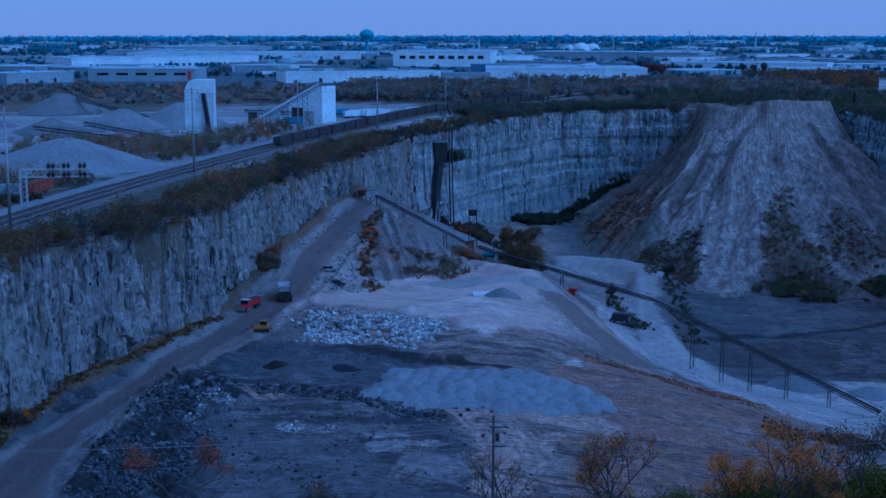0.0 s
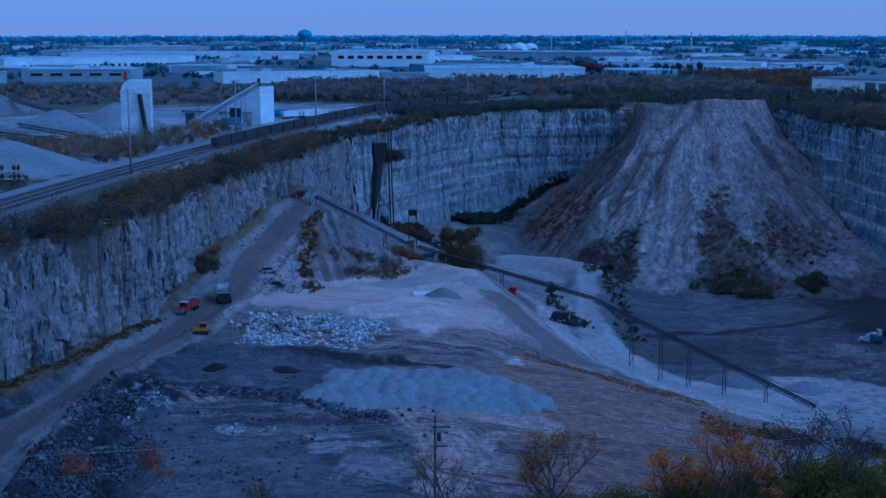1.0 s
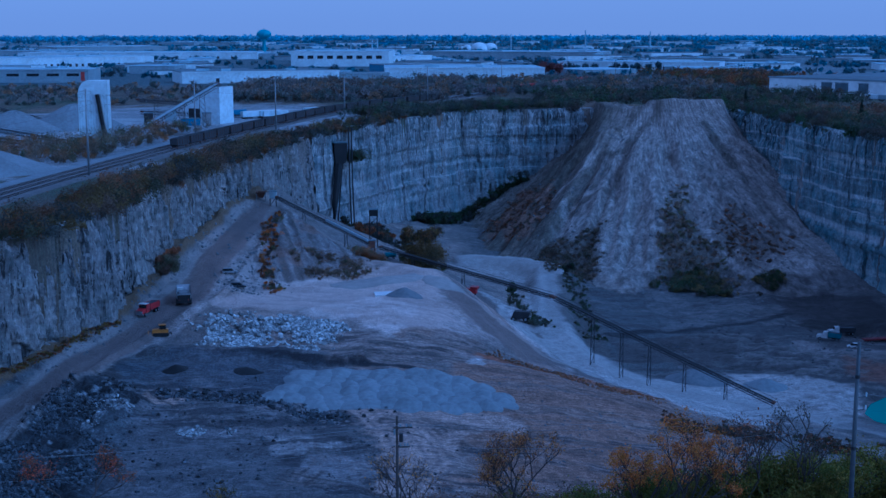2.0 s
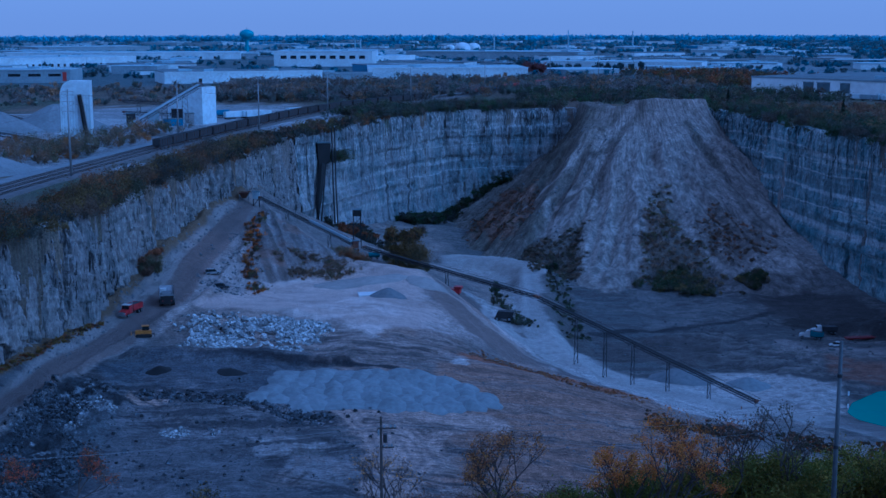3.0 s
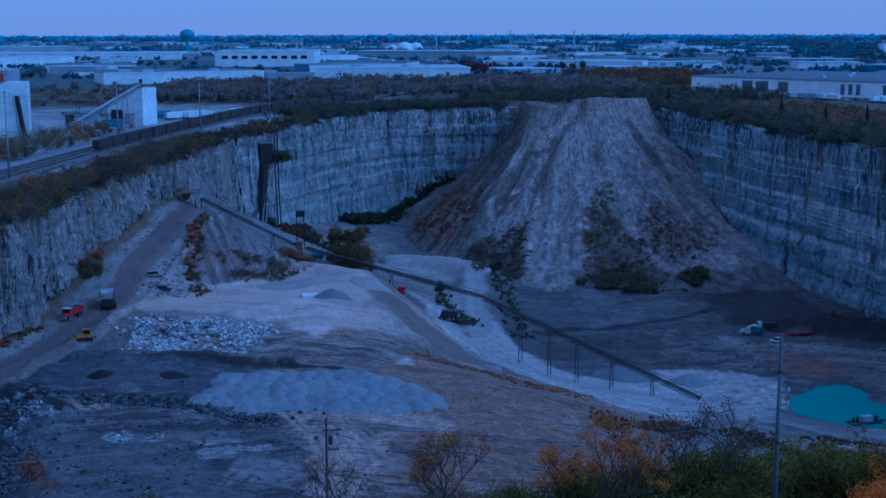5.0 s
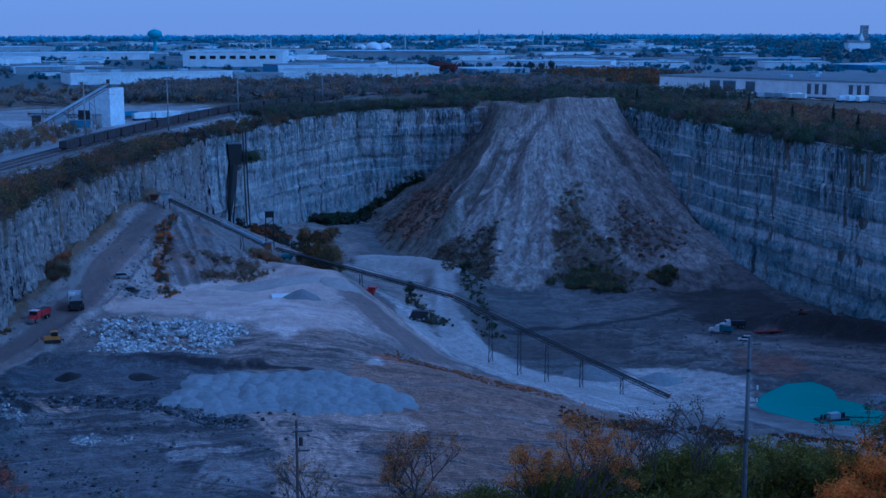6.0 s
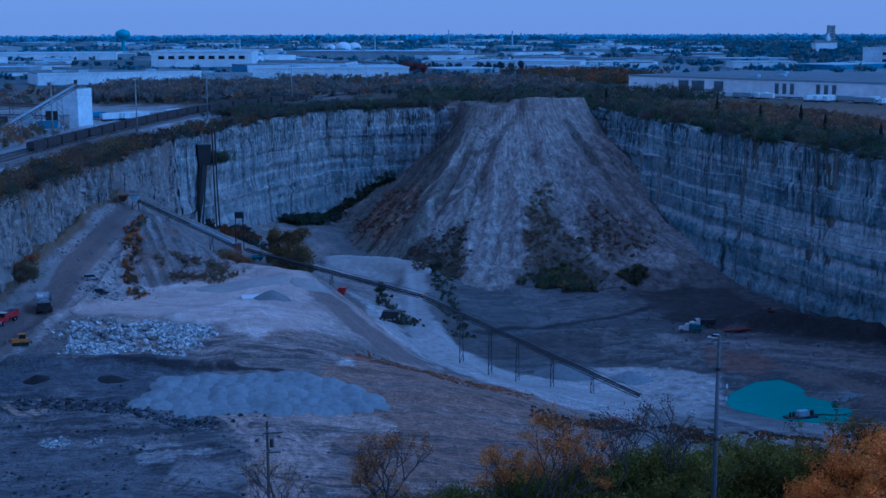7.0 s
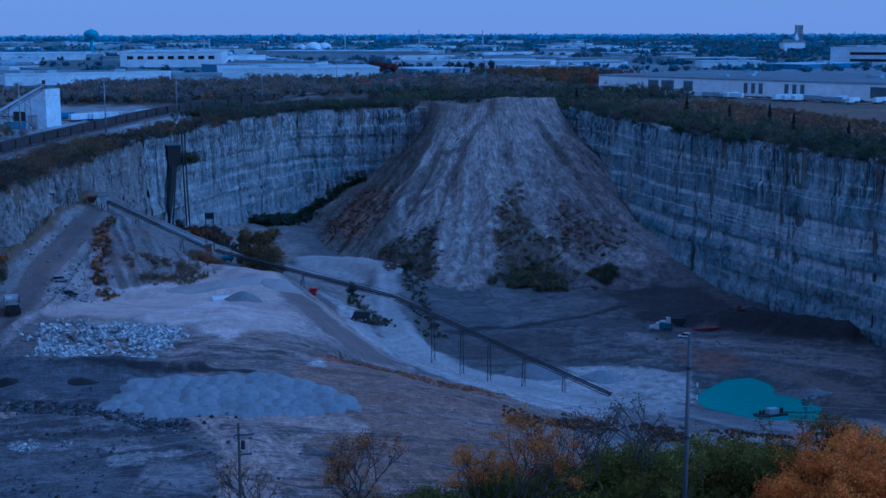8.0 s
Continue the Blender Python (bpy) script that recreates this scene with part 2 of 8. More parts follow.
def thing(name, at, label, category, group="", rz=0.0):
    """An Empty at the thing's base that its parts hang from."""
    ob = new(name)
    ob.empty_display_size = 0.5
    ob.matrix_world = pose(*at, 0, 0, rz)
    return tagged(ob, label, category, group)


def array_mesh(name, verts, quads, mat, tones=None, smooth=False):
    """A mesh from arrays, with a colour for each vertex."""
    data = bpy.data.meshes.new(name)
    nv, nq = len(verts), len(quads)
    k = np.shape(quads)[1]
    data.vertices.add(nv)
    data.vertices.foreach_set("co", np.asarray(verts, np.float32).ravel())
    data.loops.add(nq * k)
    data.loops.foreach_set("vertex_index", np.asarray(quads, np.int32).ravel())
    data.polygons.add(nq)
    data.polygons.foreach_set("loop_start", np.arange(0, nq * k, k, dtype=np.int32))
    data.update(calc_edges=True)
    if tones is not None:
        at = data.color_attributes.new("tone", "FLOAT_COLOR", "POINT")
        rgba = np.ones((nv, 4), np.float32)
        rgba[:, :3] = tones
        at.data.foreach_set("color", rgba.ravel())
    data.materials.append(mat)
    if smooth:
        data.shade_smooth()
    return data


# ---------------------------------------------------------------- the lie of the land
TABLE = np.random.RandomState(3).rand(256, 256)


def rough(x, y, octaves=4, seed=0, gain=0.5):
    """Smooth noise about 0, in -1 to 1."""
    x, y = np.asarray(x, float) + seed * 17.3, np.asarray(y, float) + seed * 31.7
    total, amp, norm = 0.0, 1.0, 0.0
    for _ in range(octaves):
        xi, yi = np.floor(x).astype(int), np.floor(y).astype(int)
        u, v = x - xi, y - yi
        u, v = u * u * (3 - 2 * u), v * v * (3 - 2 * v)
        a, b = TABLE[xi % 256, yi % 256], TABLE[(xi + 1) % 256, yi % 256]
        c, d = TABLE[xi % 256, (yi + 1) % 256], TABLE[(xi + 1) % 256, (yi + 1) % 256]
        total = total + amp * ((a * (1 - u) + b * u) * (1 - v) + (c * (1 - u) + d * u) * v - 0.5) * 2
        norm += amp
        amp *= gain
        x, y = x * 2.03 + 5.1, y * 2.03 + 9.2
    return total / norm


def blocks(x, y, seed=0):
    """Joint-bounded blocks: one offset in -1 to 1 for each ragged cell."""
    y = np.asarray(y, float) + TABLE[np.floor(x).astype(int) % 256, (seed * 7) % 256] * 3.0
    return TABLE[(np.floor(x).astype(int) + seed * 13) % 256, (np.floor(y).astype(int) + seed * 29) % 256] * 2 - 1


def line_distance(x, y, line):
    """Distance to a line of points, and how far along it the nearest place lies (0 to 1 for each piece)."""
    best, where = np.full(np.shape(x), 1e9), np.zeros(np.shape(x))
    for i in range(len(line) - 1):
        (ax, ay), (bx, by) = line[i][:2], line[i + 1][:2]
        dx, dy = bx - ax, by - ay
        u = np.clip(((x - ax) * dx + (y - ay) * dy) / (dx * dx + dy * dy), 0, 1)
        d = np.hypot(x - ax - u * dx, y - ay - u * dy)
        near = d < best
        best, where = np.where(near, d, best), np.where(near, i + u, where)
    return best, where


def inside(x, y, ring):
    odd = np.zeros(np.shape(x), bool)
    for i in range(len(ring)):
        (ax, ay), (bx, by) = ring[i], ring[(i + 1) % len(ring)]
        cross = ((ay > y) != (by > y)) & (x < (bx - ax) * (y - ay) / (by - ay + 1e-12) + ax)
        odd ^= cross
    return odd


def smooth(d, a, b):
    u = np.clip((d - a) / (b - a), 0, 1)
    return u * u * (3 - 2 * u)


RIM_LEFT = [(-100, 150), (-97, 200), (-92, 240), (-89, 259), (-88, 272), (-80, 289), (-70, 305), (-61, 335), (-58, 380), (-48, 419), (-38, 473), (-28, 525)]
RIM_FAR = [(-28, 525), (-12, 581), (6, 627), (35, 689), (71, 752), (105, 763), (145, 768), (190, 772), (228, 765)]
RIM_RIGHT = [(228, 765), (231, 698), (228, 640), (229, 568), (235, 519), (239, 473), (244, 439), (252, 400), (262, 340), (270, 260), (272, 190)]
RIM_NEAR = [(272, 190), (180, 150), (110, 136), (60, 127), (10, 125), (-30, 120), (-85, 113), (-100, 150)]
RIM = RIM_LEFT[:-1] + RIM_FAR[:-1] + RIM_RIGHT[:-1] + RIM_NEAR[:-1]

HAUL_ROAD = [(-84, 170, -37), (-80, 205, -36), (-77, 228, -35), (-75, 256, -33.5), (-70, 290, -31), (-62, 318, -29), (-53, 345, -27.5), (-45, 363, -26.5), (-39, 406, -22), (-32, 445, -18), (-27, 490, -16), (-27, 520, -16)]
ROAD_LINE = [(-86, 170), (-81, 205), (-79, 228), (-77.5, 257), (-73, 279), (-68, 294), (-58, 318), (-52, 343), (-48.5, 365), (-43, 400), (-36.5, 430), (-32.5, 468), (-30, 490)]
CLIFF_FOOT = [(-91, 258, -34), (-71, 305, -28), (-57, 380, -25), (-40, 473, -16), (-12, 581, -34), (6, 627, -46), (36, 689, -54), (72, 754, -62), (150, 765, -63)]
BENCH = [(-7, 404, -31), (8, 412, -31.5), (-20, 392, -30), (19, 428, -30), (-17, 285, -33), (38, 288, -35), (2, 228, -36), (-50, 225, -36), (18, 348, -30), (42, 324, -37), (61, 310, -40), (76, 300, -43), (40, 230, -42), (-22, 452, -18), (-10, 430, -25.5), (-14, 464, -20.5), (4, 474, -35), (-10, 505, -30), (14, 455, -36), (28, 390, -31), (31, 416.5, -30.5), (38, 392, -33.5), (45, 375.5, -37), (52, 364.5, -41), (59, 357.5, -45), (31, 383, -32), (37, 361, -34.5), (42.5, 347, -37), (48, 335, -40), (-10, 180, -38), (100, 220, -48)]
SLOPE_FOOT = [(46, 490, -50), (54, 440, -52), (62, 400, -53), (72, 375, -54), (86, 358, -55), (105, 346, -57), (150, 320, -60), (150, 285, -54), (200, 300, -60)]
DEEP = [(90, 626, -63), (140, 555, -64), (60, 560, -58), (110, 500, -64), (174, 522, -65), (200, 480, -66), (173, 442, -63), (115, 440, -64), (160, 395, -63), (215, 400, -64), (228, 568, -66), (239, 473, -67), (252, 400, -67), (265, 280, -66), (30, 590, -54)]
SPOTS = np.array(HAUL_ROAD + CLIFF_FOOT + BENCH + SLOPE_FOOT + DEEP, float)


def spread(a, b):
    return np.sqrt(np.hypot(a[:, None, 0] - b[None, :, 0], a[:, None, 1] - b[None, :, 1]) ** 2 + 36.0)


WEIGHTS = np.linalg.solve(spread(SPOTS[:, :2], SPOTS[:, :2]) + 0.5 * np.eye(len(SPOTS)), SPOTS[:, 2] + 45.0)
POND = [(150, 350), (150, 359), (156, 369), (170, 381), (182, 382), (185, 372), (184.5, 366), (182, 361), (186, 355), (189, 343), (178, 328), (160, 336)]
SPOIL = [(-69, 224), (-70, 245), (-68, 275), (-61, 294), (-53, 293), (-43, 280), (-46, 262), (-50, 251), (-48, 236), (-44, 222)]
BANK_TOP = [(29, 424), (42, 411), (43, 359), (49, 324), (62, 334), (63.5, 363), (59.8, 410), (50.7, 450), (36, 430)]
BANK = [(36, 430), (50.7, 450), (59.8, 410), (63.5, 363), (62, 334), (73, 338), (71, 388), (67, 431), (58, 466), (47.5, 494), (40, 470)]
PALE_APRON = [(47.5, 496), (58, 466), (67, 431), (71, 388), (73, 338), (84, 326), (100, 340), (99, 374), (84, 400), (77, 420), (71, 434), (63, 446), (60, 480)]
WHEEL_TRACKS = [[(-60, 300), (-40, 294), (-15, 288), (-4, 270), (2, 235)], [(-45, 318), (-30, 292), (-35, 270), (-40, 240), (-42, 222)], [(-35, 290), (-12, 270), (-4, 245), (-12, 222)],
                [(16, 270), (28, 252), (32, 232), (28, 214)], [(5, 262), (25, 255), (60, 250), (90, 262)], [(8, 268), (40, 264), (80, 268)], [(12, 240), (40, 238), (70, 246)], [(-30, 240), (-12, 236), (12, 226)], [(-55, 310), (-48, 300), (-38, 280), (-20, 250)]]
PALE_TRACK = [(62, 585), (80, 575), (94, 556), (86, 515), (80, 482), (75, 451), (73, 432), (80, 401), (96, 373), (114, 352), (135, 340), (165, 320), (230, 290)]
SCAR_FACE = [(-23.8, 500.3), (-14.2, 463.9), (-6, 452), (1.9, 449.1), (8.2, 449), (7, 425.1), (1.7, 421), (-5.7, 413.1), (-10.9, 404.4), (-17.7, 396.6), (-22.7, 393.3), (-26.1, 416), (-24.8, 437), (-24.4, 458.7)]
SHOULDER = [(-30.2, 432.6), (-26.2, 419.7), (-24.7, 392.8), (-15.9, 395), (-26.6, 375.3), (-37.1, 374.2), (-35.1, 398.9), (-33, 418.9)]
BENCH_PALE = [(-22.2, 385.1), (-9.1, 402.3), (-2, 417.2), (12.8, 421.7), (20.6, 428.9), (31, 414.6), (33.2, 396.8), (26.5, 376.8), (31.9, 361.6), (25.3, 338.2), (10.1, 333.9), (1.2, 342.9), (-11.2, 354.6), (-33, 354.4), (-36.3, 357.4)]
BENCH_WHITE = [(-5, 358.3), (8.1, 378.3), (20.7, 363), (22.7, 344.8), (12.9, 331.1), (2.7, 336.7), (-3.4, 345)]
BENCH_RIDGED = [(-10.4, 324.5), (1.2, 334.5), (12.7, 325.9), (25.3, 338.2), (32.8, 336.6), (37, 333.6), (30.5, 313), (17.5, 307.6), (6.4, 304.7), (-4.5, 306.1)]
BASIN = [(-53.6, 301.9), (-41.5, 311.6), (-24.8, 307), (-5.8, 304.2), (-10.3, 295.5), (-15.8, 286.4), (-21.7, 281.4), (-32.6, 290.3), (-42.2, 286), (-51, 293.6)]
NEAR_FLAT = [(-49.5, 266.8), (-36.6, 271.2), (-25, 260.6), (-15.3, 252.8), (-12.3, 236.4), (-15.8, 224.5), (-42.7, 229.3), (-50.6, 250.4)]
EAST_SLOPE = [(30.2, 403.8), (38, 391.3), (45, 376.3), (52.2, 366.6), (59.8, 361.7), (66.4, 359.8), (57, 344.3), (48, 336.3), (42.4, 347.2), (36.9, 362.3), (31.2, 382.5)]
EAST_CREST = [(31, 416.5), (38, 392), (45, 375.5), (52, 364.5), (59, 357.5), (67, 360)]
SLIDE_FLANK = [(151, 772.9), (138, 765.3), (117.4, 740.1), (99.1, 725.1), (79.6, 694.4), (68.6, 635.1), (75.8, 624.3), (101, 615.9), (107.1, 637.2), (98.5, 665.9), (120.5, 700.8), (140.2, 715.9), (153.6, 743.8)]
SLIDE_RUST = [(104.5, 729.5), (83.2, 699.4), (74.6, 650.8), (86.8, 633.6), (101, 643.8), (114, 688.7)]
SLIDE_WEST = [(90.3, 608.4), (98.9, 620.4), (110.3, 606.5), (125.3, 620.8), (118.5, 592.7), (114.2, 563.6), (101, 554.1), (91.1, 547.3)]
SLIDE_STREAK_A = [(152.1, 719.8), (131.9, 692.3), (115.8, 673.2), (102.9, 666.2)]
SLIDE_STREAK_B = [(156.5, 702.8), (132.3, 658), (118.3, 652.5)]
SLIDE_STREAK_C = [(177, 738.1), (162.9, 725.2), (149.3, 702.9)]
SLIDE_STREAK_D = [(190.8, 650.7), (176.2, 618.1), (169.6, 579.3)]
SLIDE_PALE = [(158.7, 651.5), (137.4, 619.2), (124.1, 581.1), (122.6, 561.2), (132.5, 554), (142.1, 557.2), (147.7, 594.3), (159.3, 629.5)]
SLIDE_TONGUE = [(113.6, 652.2), (119.5, 624.5), (112.1, 616.8), (104.2, 627.5), (108, 639.4)]
SLIDE_CHUTE = [(127.2, 616.4), (127.4, 599.4), (118.1, 558), (111.7, 559.7), (120.2, 590.4)]
SLIDE_WEDGE = [(171.8, 647.2), (169, 617.3), (163.1, 581.6), (170.9, 569.8), (174.6, 551), (157.7, 540.2), (141.3, 554), (147.2, 587.8), (159.1, 620.5)]
SLIDE_EAST = [(190.7, 629), (198.4, 607.9), (210.9, 595.2), (197.6, 571.3), (181.4, 561.1), (173.8, 570.6), (174.9, 591.5)]
SLIDE_EDGE = [(204.4, 717.5), (205.8, 682.3), (208.3, 649.5), (212.1, 615.4), (215.9, 593.7)]
SLIDE_FAN = [(214.2, 604.9), (212.2, 582.9), (194.8, 562.9), (183.5, 557.9), (185.7, 550), (198.1, 541.9), (214.9, 533.1), (222.6, 535), (215.6, 548.3), (216.2, 571.5), (220.1, 593.6)]
ROAD_BED = [(-31.5, 481.9), (-36.6, 445.7), (-40.9, 418.5), (-44.9, 395.6), (-47.9, 370.1), (-51.8, 345.6), (-60.4, 316.7), (-68.8, 291.2), (-76.1, 269.5), (-82, 251), (-85.5, 234.7), (-86.2, 224.7), (-71.6, 212.6), (-72.4, 223.1), (-73.7, 238), (-73.7, 255.3), (-70, 271.7), (-62.9, 280.2), (-56.1, 300.4), (-48.3, 321.2), (-44.2, 338.2), (-39, 362.8), (-36.9, 393.5), (-32.5, 416.4), (-27.7, 443.1), (-25.9, 480.4)]
ROAD_VERGE = [(-35.9, 476.6), (-39.4, 443.7), (-43.1, 422.6), (-49.5, 390.4), (-52.4, 367.5), (-56.2, 344.5), (-63, 316.1), (-71, 292.5), (-77.6, 272.9), (-83.6, 252.7), (-88.2, 230.4), (-81.6, 211.9), (-68.3, 214.4), (-68.8, 221.2), (-68.9, 240.4), (-64.1, 262.7), (-60.7, 286.8), (-52.4, 307), (-41.9, 333.6), (-36.8, 357.5), (-35.1, 393.1), (-30.6, 415.9), (-26.6, 442.1), (-24.5, 485.5)]
ROAD_DARK = [(-31.4, 451.7), (-35.4, 426.6), (-40.2, 398.6), (-43.1, 369.6), (-46.1, 348.4), (-50, 333.1), (-53.8, 311.7), (-48.7, 323.3), (-43, 340.9), (-39.6, 366.8), (-37.9, 395.6), (-33, 424.7), (-28.9, 448.3)]
PALE_ROAD = [(57.5, 472.2), (66.2, 473.1), (64.6, 419.9), (75.5, 433.3), (81.5, 431.5), (84.5, 409.1), (92.3, 394), (108.5, 386.2), (125.2, 358.3), (107, 305.6), (85.6, 304), (78.6, 315.8), (72.3, 341.9), (67.4, 358), (60, 361.1), (52.5, 366.5), (49.2, 375.8)]
FACE_DARK = [(90.4, 538.1), (98.3, 546), (101.9, 495.5), (89.6, 432.3), (84, 434.3), (80.2, 437.9), (79.5, 459.7)]
FLOOR_DARK = [(94.9, 440.7), (116.6, 454.6), (144.5, 456.6), (133.7, 421.3), (112.5, 407.9), (106, 419.8), (96.2, 410.7), (91.6, 417.6)]
EAST_LANE = [(161.6, 447.9), (171.4, 430.4), (197.3, 429.8), (214, 418.6), (228.8, 405.2), (238, 397.8), (224.1, 374.1), (212.8, 383.7), (198.4, 395.6), (182.9, 407), (165.8, 415.9), (155.9, 429)]
RUST_PATCH = [(171.7, 420.2), (185.7, 408.6), (187.6, 394.5), (174.4, 383.2), (164.3, 387.2), (162.1, 401.4)]
FLOOR_SMOOTH = [(137.6, 557.1), (157.5, 544), (173.5, 520.8), (191.3, 500.1), (173.3, 477.6), (145.6, 470.7), (122.9, 470.2), (123.6, 510.1)]
FLOOR_LUMPS = [(125.1, 461.7), (147.2, 468.5), (158.7, 436.8), (166.7, 418.3), (171.9, 400.6), (157.7, 390.4), (142.5, 396.9), (127.1, 410.3), (111.3, 410.4), (108.9, 440.5)]
BLACK_BAND = [(-41.8, 284.3), (-33.7, 286.3), (-24.2, 280.6), (-16.4, 276.3), (-8.9, 273.7), (-0.9, 266.9)]
CUT_LINE = [(110.2, 463.7), (122.9, 466), (136.9, 472.2), (157.9, 480.7), (177.4, 499.2)]
NEAR_DARK = [(-50.5, 294.8), (-37.4, 296.3), (-16.9, 284.8), (-0.3, 269.1), (2, 248.9), (-16.1, 250.7), (-35.5, 260), (-46, 267.1)]
SOIL_BLACK = [(181.3, 521.4), (204.4, 535.2), (223.6, 530), (225.2, 497.4), (200, 451.4), (191.4, 481.3), (176.6, 493.6)]
SHORE_BROWN = [(177.3, 394.2), (197.7, 386), (207, 358.7), (204.7, 341.3), (189.9, 341.2), (191.6, 358.6), (187.5, 373.4), (183.5, 385.8)]
TRACK = [(58, 588), (80, 578), (91, 560), (84, 510), (77, 465), (72, 432), (72, 405), (75, 380)]
SLIDE_TOP, SLIDE_FOOT = np.array((180.0, 742.0)), np.array((152.0, 545.0))


def slide_across(x, y):
    ax = (SLIDE_FOOT - SLIDE_TOP) / np.linalg.norm(SLIDE_FOOT - SLIDE_TOP)
    return (x - SLIDE_TOP[0]) * ax[0] + (y - SLIDE_TOP[1]) * ax[1], (x - SLIDE_TOP[0]) * -ax[1] + (y - SLIDE_TOP[1]) * ax[0]


def slide_polar(x, y):
    """Distance down the slide and the angle round its head."""
    u, v = slide_across(x, y)
    return u, np.arctan2(v, u + 60) + rough(x / 60, y / 60, 2, 17) * 0.035


def slide_form(x, y):
    """The slope of slid earth that leans against the far corner: its height and how far its ribs stand out."""
    run = np.linalg.norm(SLIDE_FOOT - SLIDE_TOP)
    u, ang = slide_polar(x, y)
    v = slide_across(x, y)[1]
    ridge = 1 - 2 * np.abs(rough(ang * 6 + 3, u / 220, 3, 5))
    fine = 1 - 2 * np.abs(rough(ang * 22, u / 150, 3, 6, 0.6))
    gully = (ridge - 0.45) * 8.0 + (fine - 0.4) * 4.2 + rough(x / 11, y / 11, 5, 7, 0.6) * 1.8
    wide = 92 + rough(u / 45, v * 0, 3, 9) * 16
    s = np.hypot(np.maximum(u, 0) / run, np.power(np.maximum(np.abs(v + rough(u / 30, u * 0, 2, 10) * 8) - 34, 0) / wide, np.where(v < 0, 0.74, 0.9)))
    s = np.maximum(s + rough(x / 30, y / 30, 3, 12) * 0.05, 0)
    z = 7.0 + rough(x / 12, y / 12, 3, 13) * 1.2 - 73.0 * np.power(s, 0.70) + gully * smooth(s, 0.02, 0.25) * (1 - 0.55 * smooth(s, 0.8, 1.1)) + np.where(u < 0, u * 0.12, 0)
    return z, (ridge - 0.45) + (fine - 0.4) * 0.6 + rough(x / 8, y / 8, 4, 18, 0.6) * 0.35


def slide_height(x, y):
    return slide_form(x, y)[0]


def pit_floor(x, y):
    shape = np.shape(x)
    p = np.stack([np.ravel(x), np.ravel(y)], 1)
    z = np.empty(len(p))
    for i in range(0, len(p), 40000):
        z[i:i + 40000] = spread(p[i:i + 40000], SPOTS[:, :2]) @ WEIGHTS - 45.0
    z = np.clip(z.reshape(shape), -69, -12)
    d, _ = line_distance(x, y, HAUL_ROAD)
    lumps = rough(x / 14, y / 14, 5, 1) * 1.3 + rough(x / 3.5, y / 3.5, 3, 2) * 0.35
    flat = smooth(d, 6, 14)
    dp, _ = line_distance(x, y, TRACK)
    ridge = -56.0 + rough(x / 6, y / 6, 3, 8) * 0.5 - np.maximum(dp - 5.5, 0) * 0.75
    z = np.maximum(z + lumps * (0.12 + 0.88 * flat) * np.minimum(1, 0.4 + dp / 20), ridge)
    pd, _ = line_distance(x, y, POND + POND[:1])
    wet = np.where(inside(x, y, POND), pd, -pd)
    z = np.where(wet > -12, np.minimum(z, -63.4 - np.clip(wet, -12, 6) * 0.28 + np.where(wet < 0, -wet * 0.02, 0)), z)
    apron = -50 - np.hypot(x - 227, y - 602) * 0.24 + rough(x / 9, y / 9, 4, 14) * 2.0
    z = np.maximum(z, apron) + area(x, y, FLOOR_LUMPS, 3.0, 3.0) * rough(x / 9, y / 5, 4, 54, 0.6) * 1.6
    dark, along_it = line_distance(x, y, [(186, 476), (205, 455), (224, 443), (240, 432)])
    z = z + (6.5 + rough(x / 7, y / 7, 4, 15) * 3.0) * (1 - smooth(dark, 2, 13)) * smooth(along_it, 0.1, 1.0)
    berm, _ = line_distance(x, y, [(-46, 312), (-25, 309), (4, 307)])
    z = z + 2.4 * (1 - smooth(berm, 0.5, 5))
    face = area(x, y, SCAR_FACE, 3.0, 1.0)
    z = z + face * (0.35 - np.abs(rough(x / 4.5 + y / 22, y / 40, 3, 26))) * 3.0
    z = z + area(x, y, SPOIL, 2.5, 3.0, 6, 2) * (1.2 + rough(x / 2.6, y / 2.6, 4, 19, 0.65) * 2.2)
    foot, _ = line_distance(x, y, RIM_LEFT)
    z = z + 2.0 * (1 - smooth(foot, 2, 7)) * (1 + rough(x / 8, y / 8, 3, 16))
    shoulder = np.abs(d - 9.5)
    z = z + 0.9 * (1 - smooth(shoulder, 0.3, 1.6)) * smooth(x + 90 - (y - 250) * 0.2, 0, 10)
    return np.maximum(z, slide_height(x, y))


def land(x, y):
    """Height of the ground."""
    x, y = np.asarray(x, float), np.asarray(y, float)
    d, _ = line_distance(x, y, RIM + RIM[:1])
    into = np.where(inside(x, y, RIM), d, -d)
    rim = rough(x / 40, y / 40, 3, 4) * 0.35
    hill = np.clip(slide_height(x, y), 0, 8) * np.exp(-np.maximum(-into, 0) / 40)
    rim = rim + np.where(into < 0, hill, 0)
    out = rim.copy() if hasattr(rim, "copy") else rim
    pit = into > -2.0
    if np.ndim(x) == 0:
        return float(pit_floor(x, y)) if pit else float(rim)
    out[pit] = pit_floor(x[pit], y[pit])
    return out


def z_at(x, y):
    return float(land(np.array([x], float), np.array([y], float))[0])


def blob(x, y, cx, cy, rx, ry, turn=0.0, soft=0.5, seed=0):
    """1 inside a ragged patch, 0 outside."""
    c, s = math.cos(radians(turn)), math.sin(radians(turn))
    u, v = (x - cx) * c + (y - cy) * s, -(x - cx) * s + (y - cy) * c
    r = np.hypot(u / rx, v / ry) + rough(x / 9, y / 9, 4, seed + 11) * 0.35
    return 1 - smooth(r, 1 - soft, 1 + soft * 0.4)


